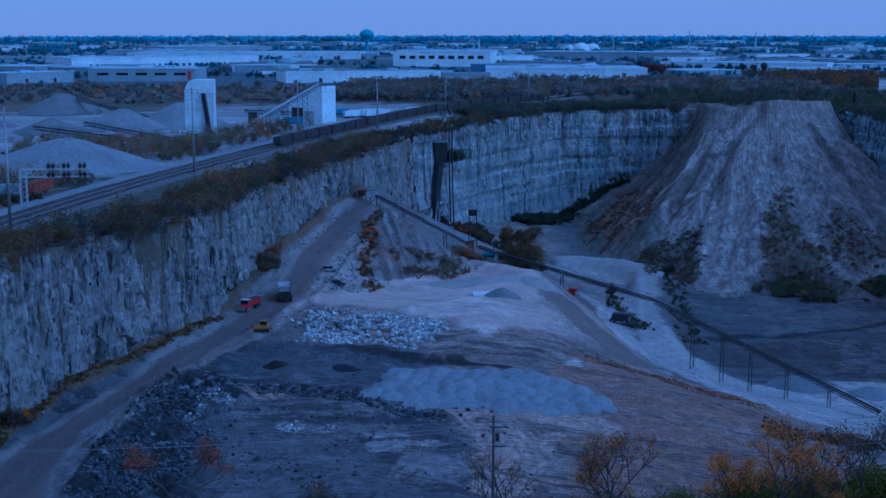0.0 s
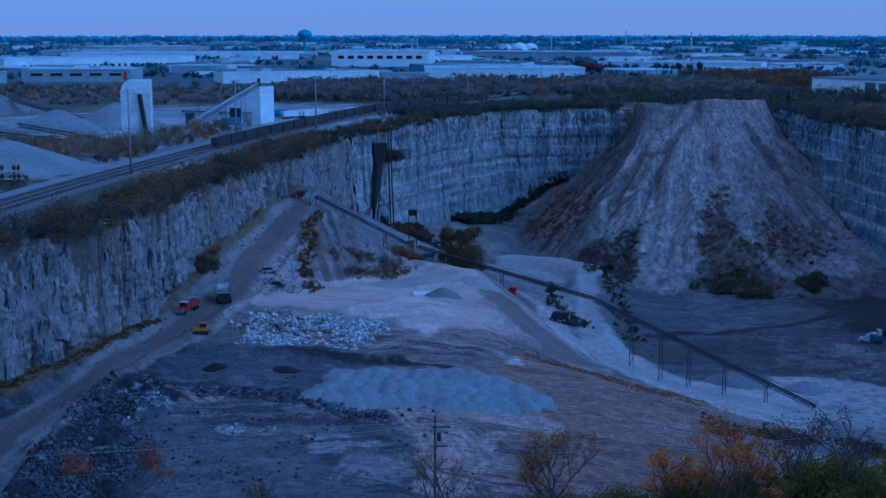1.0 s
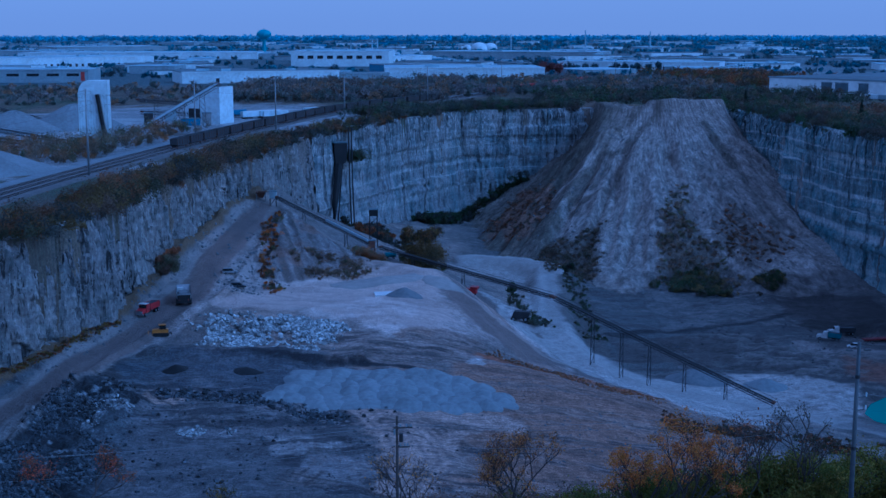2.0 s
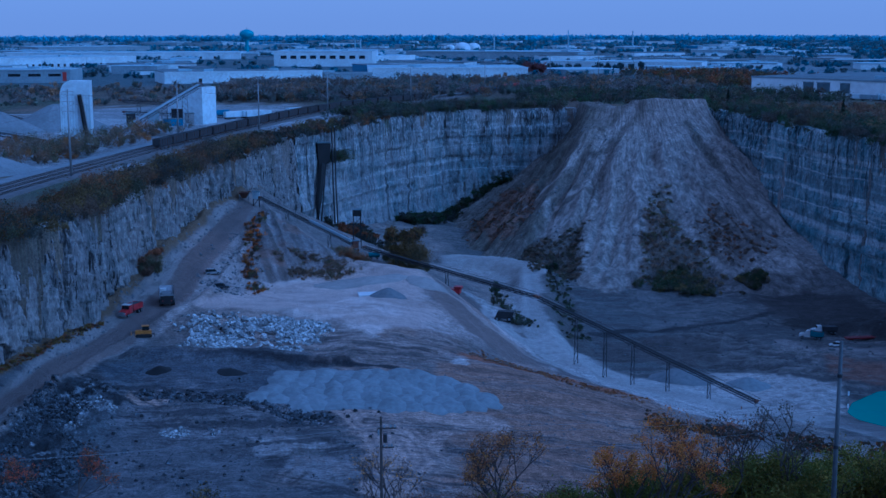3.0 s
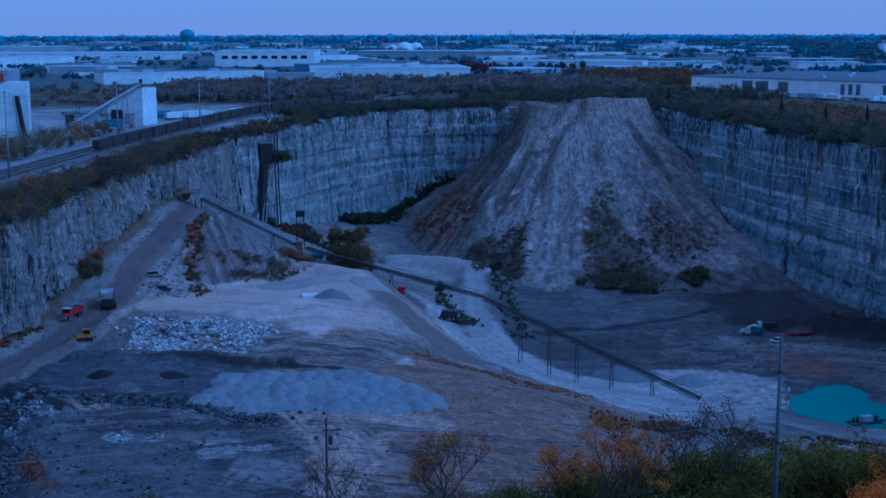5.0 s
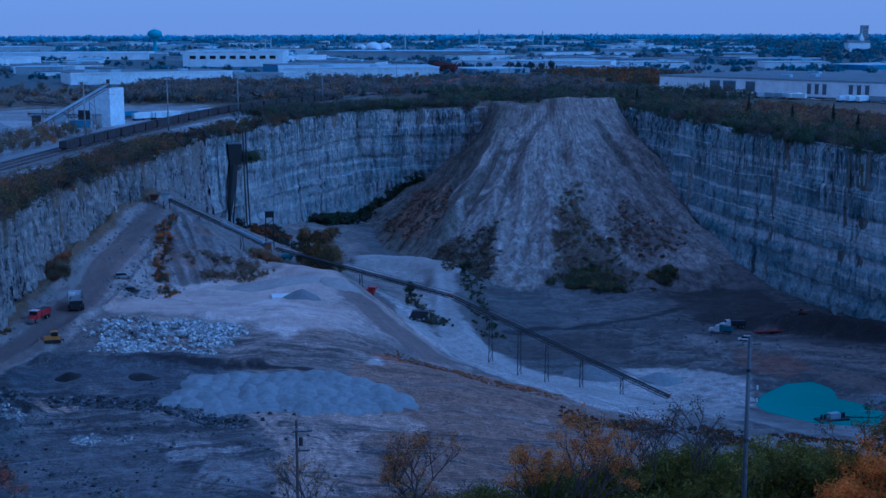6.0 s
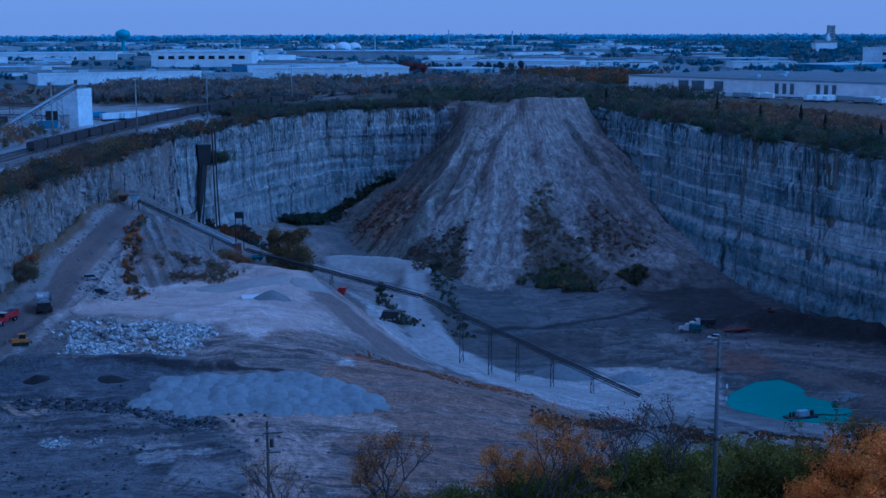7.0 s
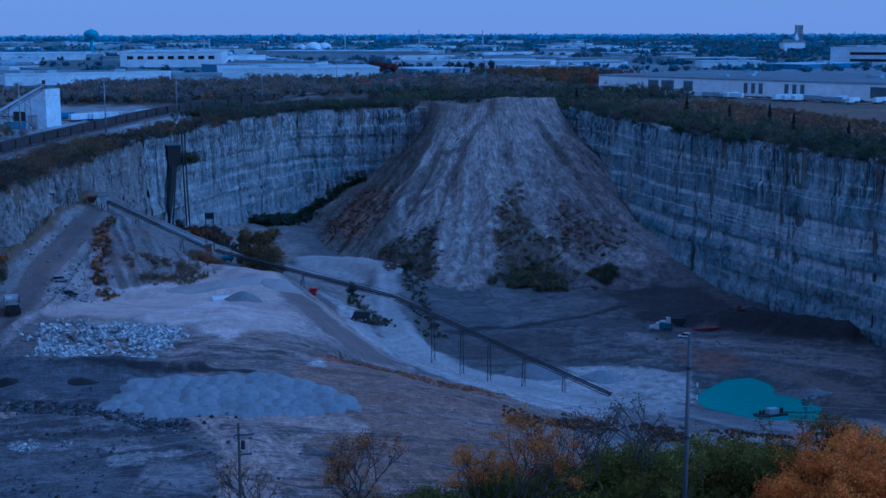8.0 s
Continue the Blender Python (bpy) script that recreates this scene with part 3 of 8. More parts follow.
def area(x, y, ring, edge=0.8, rag=1.0, size=5.0, seed=0):
    """1 inside an outline with ragged edges, 0 outside."""
    d, _ = line_distance(x, y, ring + ring[:1])
    d = np.where(inside(x, y, ring), d, -d) + rough(x / size, y / size, 4, seed + 71, 0.6) * rag
    return smooth(d, -edge, edge)


def axis(lo, hi, step, far_lo, far_hi, fine):
    mid = [lo]
    while mid[-1] < hi:
        mid.append(mid[-1] + (step * 0.32 if fine[0] <= mid[-1] <= fine[1] else step))
    a, d = [lo], step
    while a[-1] > far_lo:
        d *= 1.17
        a.append(a[-1] - d)
    b, d = [mid[-1]], step
    while b[-1] < far_hi:
        d *= 1.17
        b.append(b[-1] + d)
    return np.array(a[:0:-1] + mid + b[1:])


def soil_tones(x, y, z):
    """What lies on the ground: soils, dust, gravel, grass, with far haze, a shadow line and rib shading painted in."""
    n = x.shape
    tone = np.empty(n + (3,))
    tone[:] = (0.085, 0.075, 0.055)

    def lay(mask, color):
        tone[:] = tone * (1 - mask[..., None]) + np.array(color) * mask[..., None]

    d, _ = line_distance(x, y, RIM + RIM[:1])
    into = np.where(inside(x, y, RIM), d, -d)
    lay(smooth(rough(x / 60, y / 60, 4, 21), -0.1, 0.35), (0.13, 0.10, 0.07))
    lay(smooth(rough(x / 25, y / 90, 4, 22), 0.1, 0.4), (0.06, 0.07, 0.04))
    yard = np.maximum(blob(x, y, -200, 560, 150, 190, 0, 0.2, 3), blob(x, y, -70, 715, 95, 130, 0, 0.25, 4))
    lay(yard, (0.23, 0.235, 0.24))
    lay(yard * smooth(rough(x / 30, y / 30, 4, 24), 0.0, 0.3), (0.34, 0.345, 0.35))
    # beyond a kilometre the soil turns blue-grey: haze put into the tone
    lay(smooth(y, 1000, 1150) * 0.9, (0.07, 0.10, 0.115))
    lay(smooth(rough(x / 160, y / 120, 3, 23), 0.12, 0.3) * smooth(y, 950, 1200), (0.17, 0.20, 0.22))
    pit = smooth(into, -3, -1)
    lay(pit, (0.15, 0.14, 0.132))
    lay(pit * smooth(rough(x / 22, y / 16, 6, 30, 0.62), 0.02, 0.14), (0.22, 0.195, 0.175))
    near_bench = pit * smooth(318 - y + rough(x / 20, y / 20, 4, 31) * 16, -8, 10) * smooth(90 - x, -10, 20)
    lay(near_bench * smooth(16 - x + rough(x / 12, y / 12, 5, 32, 0.6) * 26, -1.5, 1.5), (0.100, 0.102, 0.107))
    lay(near_bench * smooth(x - 20 + rough(x / 12, y / 12, 5, 33, 0.6) * 18, -3, 6), (0.185, 0.133, 0.10))
    lay(near_bench * smooth(22 - x, -6, 6) * smooth(rough(x / 20, y / 6, 6, 34, 0.7), 0.07, 0.12), (0.042, 0.043, 0.048))
    lay(near_bench * smooth(x + rough(x / 9, y / 9, 4, 36) * 18, 2, 8) * smooth(rough(x / 26, y / 3.2, 5, 38, 0.6), 0.14, 0.19) * 0.7, (0.20, 0.165, 0.14))
    lay(near_bench * smooth(rough(x / 40, y / 2.2, 4, 48, 0.6), 0.20, 0.26) * 0.4, (0.06, 0.055, 0.055))
    # lower blue-grey strip in front of the berm
    wet = area(x, y, [(-47, 307), (-20, 305), (1, 303), (-3, 294), (-20, 292), (-46, 296)], 1.0, 2.0, 6, 1)
    lay(pit * wet, (0.085, 0.09, 0.10))
    # shadow line of the step, painted dark along the berm's foot
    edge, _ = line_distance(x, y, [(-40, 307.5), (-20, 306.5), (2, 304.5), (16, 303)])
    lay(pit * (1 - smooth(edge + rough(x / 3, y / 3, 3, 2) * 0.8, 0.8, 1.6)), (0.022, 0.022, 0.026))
    spoil = area(x, y, SPOIL, 0.6, 4.0, 5, 2)
    lay(pit * spoil, (0.040, 0.042, 0.047))
    lay(pit * spoil * smooth(rough(x / 3.0, y / 3.0, 4, 49, 0.65), 0.06, 0.16), (0.020, 0.020, 0.022))
    lay(pit * spoil * smooth(rough(x / 2.2, y / 2.2, 4, 50, 0.65), 0.27, 0.31), (0.20, 0.21, 0.22))
    lay(pit * area(x, y, [(-58, 272), (-50, 279), (-45, 272), (-49, 262), (-56, 263)], 1.0, 4.0, 3, 3) * smooth(rough(x / 1.6, y / 1.6, 4, 54, 0.65), 0.08, 0.14), (0.20, 0.205, 0.215))
    lay(pit * area(x, y, [(-16, 258), (-10, 259), (1, 252), (-3, 247.5), (-14, 249)], 0.7, 2.5, 4, 4), (0.25, 0.25, 0.25))
    lay(pit * area(x, y, [(-8, 249), (4, 248), (5, 237), (-3, 231), (-9, 238)], 0.9, 4.0, 5, 5) * 0.7, (0.19, 0.19, 0.195))
    lay(pit * area(x, y, [(-45, 286), (-40, 288.5), (-35, 281), (-38, 277), (-43, 277)], 0.5, 1.2, 3, 6), (0.235, 0.195, 0.165))
    lay(pit * area(x, y, [(-42, 290), (-34, 290), (-35, 287.5), (-41, 287)], 0.4, 1.0, 2, 7), (0.26, 0.24, 0.22))
    lay(pit * area(x, y, [(1, 275), (34, 276), (40, 268), (24, 262), (22, 246), (15, 228), (6, 230), (8, 250), (2, 262)], 1.0, 5.0, 6, 8), (0.28, 0.235, 0.205))
    comb, _ = line_distance(x, y, [(5, 276), (12, 262), (14, 248), (10, 234)])
    lay(pit * (1 - smooth(np.abs(np.mod(comb + rough(x / 10, y / 10, 2, 55) * 1.5, 2.6) - 1.3), 0.3, 0.6)) * (1 - smooth(comb, 7, 10)) * 0.5, (0.12, 0.11, 0.11))
    for line in WHEEL_TRACKS:
        t, _ = line_distance(x, y, line)
        t = np.abs(t + rough(x / 15, y / 15, 2, 76) * 1.0 - 0.95)
        lay(near_bench * (1 - smooth(t, 0.28, 0.55)) * smooth(rough(x / 9, y / 9, 3, 77), -0.15, 0.1) * 0.8, (0.045, 0.043, 0.045))
        lay(near_bench * (1 - smooth(np.abs(t - 0.75), 0.15, 0.4)) * smooth(rough(x / 7, y / 7, 3, 78), -0.1, 0.15) * 0.6, (0.17, 0.155, 0.145))
    stones = area(x, y, [(-35, 263), (-22, 262.5), (-21, 258.5), (-33, 258)], 0.8, 2.0, 3, 9)
    lay(pit * stones * smooth(rough(x / 1.8, y / 1.8, 3, 56, 0.6), 0.0, 0.08), (0.36, 0.37, 0.38))
    deep = pit * smooth(-z, 57, 61)
    lay(deep, (0.094, 0.094, 0.095))
    lay(deep * smooth(rough(x / 60, y / 7, 5, 35, 0.6), 0.05, 0.14), (0.072, 0.069, 0.068))
    lay(deep * smooth(rough(x / 30, y / 5, 5, 39, 0.6), 0.15, 0.35) * 0.8, (0.15, 0.142, 0.135))
    lay(deep * blob(x, y, 222, 442, 50, 14, -20, 0.5, 36), (0.024, 0.021, 0.02))
    lay(deep * blob(x, y, 205, 345, 26, 44, 0, 0.4, 37), (0.085, 0.064, 0.05))
    lane_low, _ = line_distance(x, y, [(165, 436), (195, 420), (225, 395), (262, 350)])
    lay(deep * (1 - smooth(lane_low + rough(x / 8, y / 8, 3, 63) * 2, 4, 8)), (0.14, 0.125, 0.115))
    dusty = np.maximum(blob(x, y, -4, 380, 30, 42, 20, 0.4, 8), blob(x, y, 2, 334, 20, 14, 0, 0.5, 9))
    lay(pit * dusty * 0.9, (0.345, 0.32, 0.30))
    lay(pit * dusty * smooth(rough(x / 13, y / 9, 6, 45, 0.6), 0.05, 0.16), (0.45, 0.425, 0.405))
    low_dust = blob(x, y, 20, 354, 26, 20, 0, 0.5, 29)
    lay(pit * low_dust * 0.85, (0.33, 0.30, 0.28))
    ridged = area(x, y, [(8, 322), (24, 340), (38, 336), (36, 318), (14, 312)], 1.5, 5.0, 5, 30)
    lay(pit * ridged * 0.8, (0.17, 0.14, 0.122))
    lay(pit * ridged * smooth(rough(x / 14, y / 1.6, 4, 75, 0.6), 0.02, 0.10) * 0.8, (0.065, 0.057, 0.053))
    scar = area(x, y, SCAR_FACE, 1.0, 1.6, 6, 23)
    streak = rough(x / 2.4 + y / 13, y / 45, 5, 68, 0.62)
    lay(pit * scar, (0.150, 0.142, 0.138))
    lay(pit * scar * smooth(streak, 0.04, 0.20) * 0.8, (0.235, 0.225, 0.22))
    lay(pit * scar * smooth(-streak, 0.05, 0.22) * 0.8, (0.088, 0.078, 0.070))
    lay(pit * scar * smooth(rough(x / 9, y / 12, 4, 69, 0.6), 0.10, 0.3) * 0.6, (0.15, 0.105, 0.082))
    lay(pit * area(x, y, [(13, 336), (24, 340), (34, 333), (33, 324), (22, 320), (14, 324)], 0.8, 4.0, 5, 10) * 0.8, (0.20, 0.16, 0.13))
    lay(pit * area(x, y, [(-12, 345), (2, 341), (10, 331), (4, 320), (-12, 318), (-18, 330)], 1.0, 6.0, 6, 11) * 0.6, (0.14, 0.125, 0.115))
    lay(pit * area(x, y, [(29.5, 322), (35.5, 324), (34, 312), (31, 311)], 0.6, 3.5, 2.5, 13), (0.34, 0.335, 0.33))
    pale, _ = line_distance(x, y, PALE_TRACK)
    lay(pit * (1 - smooth(pale + rough(x / 9, y / 9, 4, 42) * 5, 7, 13)), (0.37, 0.355, 0.34))
    lay(pit * (1 - smooth(np.abs(pale - 2.4 + rough(x / 20, y / 20, 2, 46) * 1.5), 0.3, 1.1)) * 0.55, (0.26, 0.26, 0.26))
    lay(pit * (1 - smooth(pale + rough(x / 9, y / 9, 2, 79) * 0.8, 2.2, 3.0)) * smooth(y, 385, 400) * 0.8, (0.30, 0.285, 0.27))
    bank_east, _ = line_distance(x, y, [(103, 560), (98, 530), (95, 500), (90, 470), (86, 446), (88, 425)])
    lay(pit * (1 - smooth(bank_east + rough(x / 4, y / 4, 4, 80, 0.6) * 3, 3.2, 4.6)) * 0.9, (0.075, 0.07, 0.066))
    lay(pit * blob(x, y, 122, 368, 32, 24, 10, 0.35, 43), (0.35, 0.335, 0.32))
    lay(pit * blob(x, y, 66, 560, 26, 26, 0, 0.4, 44), (0.30, 0.28, 0.262))
    lay(pit * area(x, y, PALE_APRON, 0.8, 1.5, 5, 14), (0.33, 0.315, 0.30))
    # bank faces darker than the bench, their crest line paler
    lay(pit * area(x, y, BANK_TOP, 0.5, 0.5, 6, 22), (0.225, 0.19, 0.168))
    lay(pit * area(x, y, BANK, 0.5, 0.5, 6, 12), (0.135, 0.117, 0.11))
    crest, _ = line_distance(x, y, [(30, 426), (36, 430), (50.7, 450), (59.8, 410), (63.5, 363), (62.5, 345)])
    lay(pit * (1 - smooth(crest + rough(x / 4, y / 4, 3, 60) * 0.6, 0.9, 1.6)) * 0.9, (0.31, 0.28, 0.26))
    rusty, _ = line_distance(x, y, [(32, 326), (45, 322), (66, 319), (79, 316), (100, 304)])
    lay(pit * (1 - smooth(rusty + rough(x / 4, y / 4, 4, 47, 0.6) * 4, 1.8, 3.4)) * 0.85, (0.19, 0.085, 0.04))
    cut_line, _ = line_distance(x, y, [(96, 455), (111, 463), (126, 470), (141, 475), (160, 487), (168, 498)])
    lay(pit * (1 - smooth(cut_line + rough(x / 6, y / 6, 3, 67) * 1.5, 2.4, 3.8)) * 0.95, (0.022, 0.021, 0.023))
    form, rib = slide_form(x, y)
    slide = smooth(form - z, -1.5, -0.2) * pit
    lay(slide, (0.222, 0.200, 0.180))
    u, ang = slide_polar(x, y)
    rill = rough(ang * 34, u / 95, 4, 91, 0.6)
    where = smooth(rough(x / 22, y / 22, 4, 90, 0.6), -0.25, 0.25)
    lay(slide * smooth(rill, 0.06, 0.24) * (0.2 + 0.45 * where), (0.27, 0.24, 0.213))
    lay(slide * smooth(-rill, 0.08, 0.26) * (0.6 - 0.4 * where), (0.155, 0.13, 0.112))
    lay(slide * smooth(rough(x / 5, y / 10, 5, 89, 0.7), 0.12, 0.34) * 0.45, (0.125, 0.105, 0.09))
    lay(slide * smooth(z, -16, 2) * 0.6, (0.155, 0.128, 0.112))
    # rib crests paler, gullies darker: ridge light and shade put into the tone
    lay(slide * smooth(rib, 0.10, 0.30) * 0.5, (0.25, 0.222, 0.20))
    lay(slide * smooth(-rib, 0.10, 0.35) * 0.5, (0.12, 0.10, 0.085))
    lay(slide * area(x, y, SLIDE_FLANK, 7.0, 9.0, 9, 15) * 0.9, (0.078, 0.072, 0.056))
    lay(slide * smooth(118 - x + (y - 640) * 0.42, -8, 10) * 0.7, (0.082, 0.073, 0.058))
    lay(slide * area(x, y, SLIDE_RUST, 4.0, 10.0, 8, 17) * 0.75, (0.120, 0.070, 0.046))
    lay(slide * area(x, y, SLIDE_WEST, 3.0, 6.0, 8, 20) * 0.85, (0.075, 0.066, 0.052))
    for line, wide in ((SLIDE_STREAK_A, 2.2), (SLIDE_STREAK_B, 1.8), (SLIDE_STREAK_C, 2.6), (SLIDE_STREAK_D, 1.6)):
        t, _ = line_distance(x, y, line)
        t = t + rough(x / 7, y / 7, 4, 92, 0.6) * 2.4
        lay(slide * (1 - smooth(t, wide * 0.6, wide * 1.4)) * 0.75, (0.285, 0.255, 0.228))
        lay(slide * (1 - smooth(np.abs(t - wide * 2.6), wide * 0.6, wide * 1.5)) * 0.55, (0.085, 0.074, 0.06))
    lay(slide * area(x, y, SLIDE_PALE, 3.0, 9.0, 7, 16) * smooth(rough(ang * 40, u / 20, 4, 93, 0.65), -0.16, 0.05) * 0.85, (0.30, 0.275, 0.25))
    lay(slide * area(x, y, SLIDE_TONGUE, 2.0, 5.0, 6, 16) * 0.85, (0.32, 0.295, 0.27))
    lay(slide * area(x, y, SLIDE_CHUTE, 1.5, 4.0, 6, 21) * 0.8, (0.30, 0.275, 0.25))
    lay(slide * area(x, y, SLIDE_WEDGE, 2.5, 7.0, 8, 18) * 0.9, (0.092, 0.078, 0.056))
    lay(slide * area(x, y, SLIDE_EAST, 2.5, 7.0, 8, 19) * 0.85, (0.098, 0.078, 0.058))
    edge_east, _ = line_distance(x, y, SLIDE_EDGE)
    lay(slide * (1 - smooth(edge_east + rough(x / 6, y / 6, 4, 94, 0.6) * 2.5, 1.5, 3.4)) * 0.8, (0.070, 0.062, 0.05))
    lay(pit * area(x, y, [(171, 523), (199, 532), (224, 532), (218, 492), (196, 484), (181, 479), (168, 498)], 1.5, 9.0, 9, 25) * 0.85, (0.040, 0.034, 0.033))
    lay(pit * area(x, y, [(128, 449), (150, 424), (174, 410), (186, 386), (168, 381), (142, 398), (128, 413)], 1.5, 7.0, 8, 26) * 0.7, (0.058, 0.052, 0.05))
    track_low, _ = line_distance(x, y, [(179, 479), (173, 451), (150, 450), (124, 448), (105, 440)])
    lay(pit * (1 - smooth(track_low + rough(x / 7, y / 7, 3, 73) * 2, 3.0, 5.0)) * 0.7, (0.135, 0.128, 0.122))
    track_east, _ = line_distance(x, y, [(176, 452), (189, 446), (200, 426), (210, 398), (229, 378), (262, 350)])
    lay(pit * (1 - smooth(track_east + rough(x / 7, y / 7, 3, 74) * 2, 4.0, 6.0)) * 0.85, (0.15, 0.142, 0.138))
    lay(pit * (1 - smooth(np.abs(track_east - 2.0), 0.3, 1.0)) * 0.5, (0.09, 0.085, 0.082))
    lay(pit * area(x, y, [(124, 402), (146, 395), (158, 382), (156, 368), (148, 352), (120, 334), (108, 350)], 1.0, 4.0, 6, 27), (0.37, 0.345, 0.325))
    lay(pit * area(x, y, [(176, 362), (186, 359), (188, 350), (176, 353)], 0.8, 2.0, 4, 28), (0.30, 0.29, 0.28))
    from_apex = np.hypot(x - 227, y - 602)
    lay(pit * smooth(z + 50 + from_apex * 0.24, -3.0, -1.0) * (1 - smooth(from_apex, 55, 85)) * (1 - slide * 0.7), (0.27, 0.25, 0.235))
    lay(pit * area(x, y, SLIDE_FAN, 1.5, 4.0, 6, 24) * 0.9, (0.33, 0.30, 0.275))
    fan = rough(x / 3 + y / 9, y / 30, 4, 95, 0.6)
    lay(pit * area(x, y, SLIDE_FAN, 1.5, 4.0, 6, 24) * smooth(-fan, 0.05, 0.2) * 0.5, (0.17, 0.15, 0.135))
    dark, along_it = line_distance(x, y, [(186, 476), (205, 455), (224, 443), (240, 432)])
    lay(pit * area(x, y, BENCH_PALE, 2.0, 4.0, 7, 31) * 0.85, (0.40, 0.35, 0.32))
    lay(pit * area(x, y, BENCH_PALE, 2.0, 4.0, 7, 31) * smooth(rough(x / 16, y / 5, 5, 96, 0.6), 0.05, 0.2) * 0.7, (0.29, 0.255, 0.235))
    lay(pit * area(x, y, BENCH_WHITE, 1.5, 5.0, 6, 32) * smooth(rough(x / 12, y / 4, 5, 97, 0.6), -0.12, 0.06) * 0.85, (0.48, 0.445, 0.42))
    ridged = area(x, y, BENCH_RIDGED, 1.5, 4.0, 6, 33)
    lay(pit * ridged * 0.85, (0.165, 0.145, 0.132))
    worked = rough(x / 11 + y / 30, y / 1.7, 4, 98, 0.6)
    lay(pit * ridged * smooth(worked, 0.06, 0.18) * 0.9, (0.075, 0.070, 0.068))
    lay(pit * ridged * smooth(-worked, 0.12, 0.26) * 0.8, (0.255, 0.228, 0.21))
    lay(pit * area(x, y, BASIN, 1.5, 2.0, 6, 34) * 0.85, (0.062, 0.070, 0.086))
    lay(pit * area(x, y, BASIN, 1.5, 2.0, 6, 34) * smooth(rough(x / 22, y / 3, 4, 81, 0.6), 0.08, 0.2) * 0.6, (0.095, 0.10, 0.112))
    lay(pit * area(x, y, NEAR_FLAT, 3.0, 4.0, 8, 35) * 0.7, (0.118, 0.122, 0.130))
    lay(pit * area(x, y, NEAR_FLAT, 3.0, 4.0, 8, 35) * smooth(rough(x / 18, y / 2.4, 4, 99, 0.6), 0.10, 0.24) * 0.6, (0.072, 0.074, 0.080))
    black, _ = line_distance(x, y, BLACK_BAND)
    black = black + rough(x / 7, y / 3, 5, 57, 0.65) * 4.5
    lay(pit * (1 - smooth(black, 1.8, 2.8)) * 0.9, (0.030, 0.030, 0.034))
    lay(pit * (1 - smooth(black, 1.8, 2.8)) * smooth(rough(x / 1.6, y / 1.6, 3, 58, 0.6), 0.12, 0.18), (0.19, 0.19, 0.20))
    near_dark = pit * area(x, y, NEAR_DARK, 3.0, 5.0, 8, 82)
    jag = rough(x / 10 + y / 40, y / 2.2, 5, 83, 0.7)
    lay(near_dark * smooth(jag, 0.08, 0.14) * 0.85, (0.040, 0.041, 0.046))
    lay(near_dark * smooth(-jag, 0.17, 0.23) * 0.7, (0.155, 0.155, 0.160))
    # east slope darker with paler streaks, and a paler crest
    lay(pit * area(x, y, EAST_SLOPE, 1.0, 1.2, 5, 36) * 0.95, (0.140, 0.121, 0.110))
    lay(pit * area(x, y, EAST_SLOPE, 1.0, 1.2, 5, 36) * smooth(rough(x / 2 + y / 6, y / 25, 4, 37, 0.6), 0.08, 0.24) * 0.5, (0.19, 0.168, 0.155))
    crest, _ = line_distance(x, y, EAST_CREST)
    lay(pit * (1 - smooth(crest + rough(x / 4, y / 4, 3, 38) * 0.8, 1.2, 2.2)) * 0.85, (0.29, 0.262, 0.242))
    lay(pit * area(x, y, PALE_ROAD, 0.8, 1.4, 6, 45) * 0.9, (0.41, 0.39, 0.372))
    low, _ = line_distance(x, y, PALE_TRACK)
    lay(pit * area(x, y, PALE_ROAD, 0.8, 1.4, 6, 45) * (1 - smooth(np.abs(np.mod(low + rough(x / 20, y / 20, 2, 46), 3.2) - 1.6), 0.2, 0.6)) * 0.45, (0.25, 0.235, 0.225))
    lay(pit * area(x, y, FACE_DARK, 1.5, 3.0, 5, 47) * 0.85, (0.085, 0.08, 0.075))
    low_floor = pit * smooth(-z, 58, 62) * smooth(x, 120, 150) * (1 - area(x, y, PALE_ROAD, 0.8, 1.4, 6, 45))
    wet = area(x, y, [(108, 350), (124, 402), (146, 395), (160, 382), (158, 350), (120, 334)], 1.0, 4.0, 6, 27)
    lay(low_floor * (1 - wet) * 0.65, (0.060, 0.056, 0.055))
    lay(pit * area(x, y, FLOOR_SMOOTH, 3.0, 4.0, 8, 49) * 0.7, (0.105, 0.101, 0.10))
    drift = rough(x / 16 + y / 30, y / 7 - x / 22, 5, 53, 0.65)
    lay(pit * area(x, y, FLOOR_SMOOTH, 3.0, 4.0, 8, 49) * smooth(drift, 0.08, 0.2) * 0.8, (0.135, 0.128, 0.124))
    lay(pit * area(x, y, FLOOR_SMOOTH, 3.0, 4.0, 8, 49) * smooth(-drift, 0.12, 0.24) * 0.8, (0.070, 0.067, 0.066))
    # lumpy ground: paler on the lumps, darker between them
    lumps = area(x, y, FLOOR_LUMPS, 3.0, 5.0, 8, 50)
    lump = rough(x / 9, y / 5, 5, 54, 0.68)
    lay(pit * lumps * 0.7, (0.088, 0.080, 0.076))
    lay(pit * lumps * smooth(lump, 0.05, 0.16) * 0.85, (0.150, 0.137, 0.128))
    lay(pit * lumps * smooth(-lump, 0.08, 0.2) * 0.85, (0.046, 0.041, 0.039))
    lay(pit * area(x, y, EAST_LANE, 1.2, 2.5, 8, 51) * 0.9, (0.215, 0.193, 0.178))
    lane = rough(x / 40 + y / 60, y / 2.6 + x / 9, 4, 55, 0.6)
    lay(pit * area(x, y, EAST_LANE, 2.0, 3.5, 8, 51) * smooth(lane, 0.05, 0.14) * 0.85, (0.085, 0.077, 0.073))
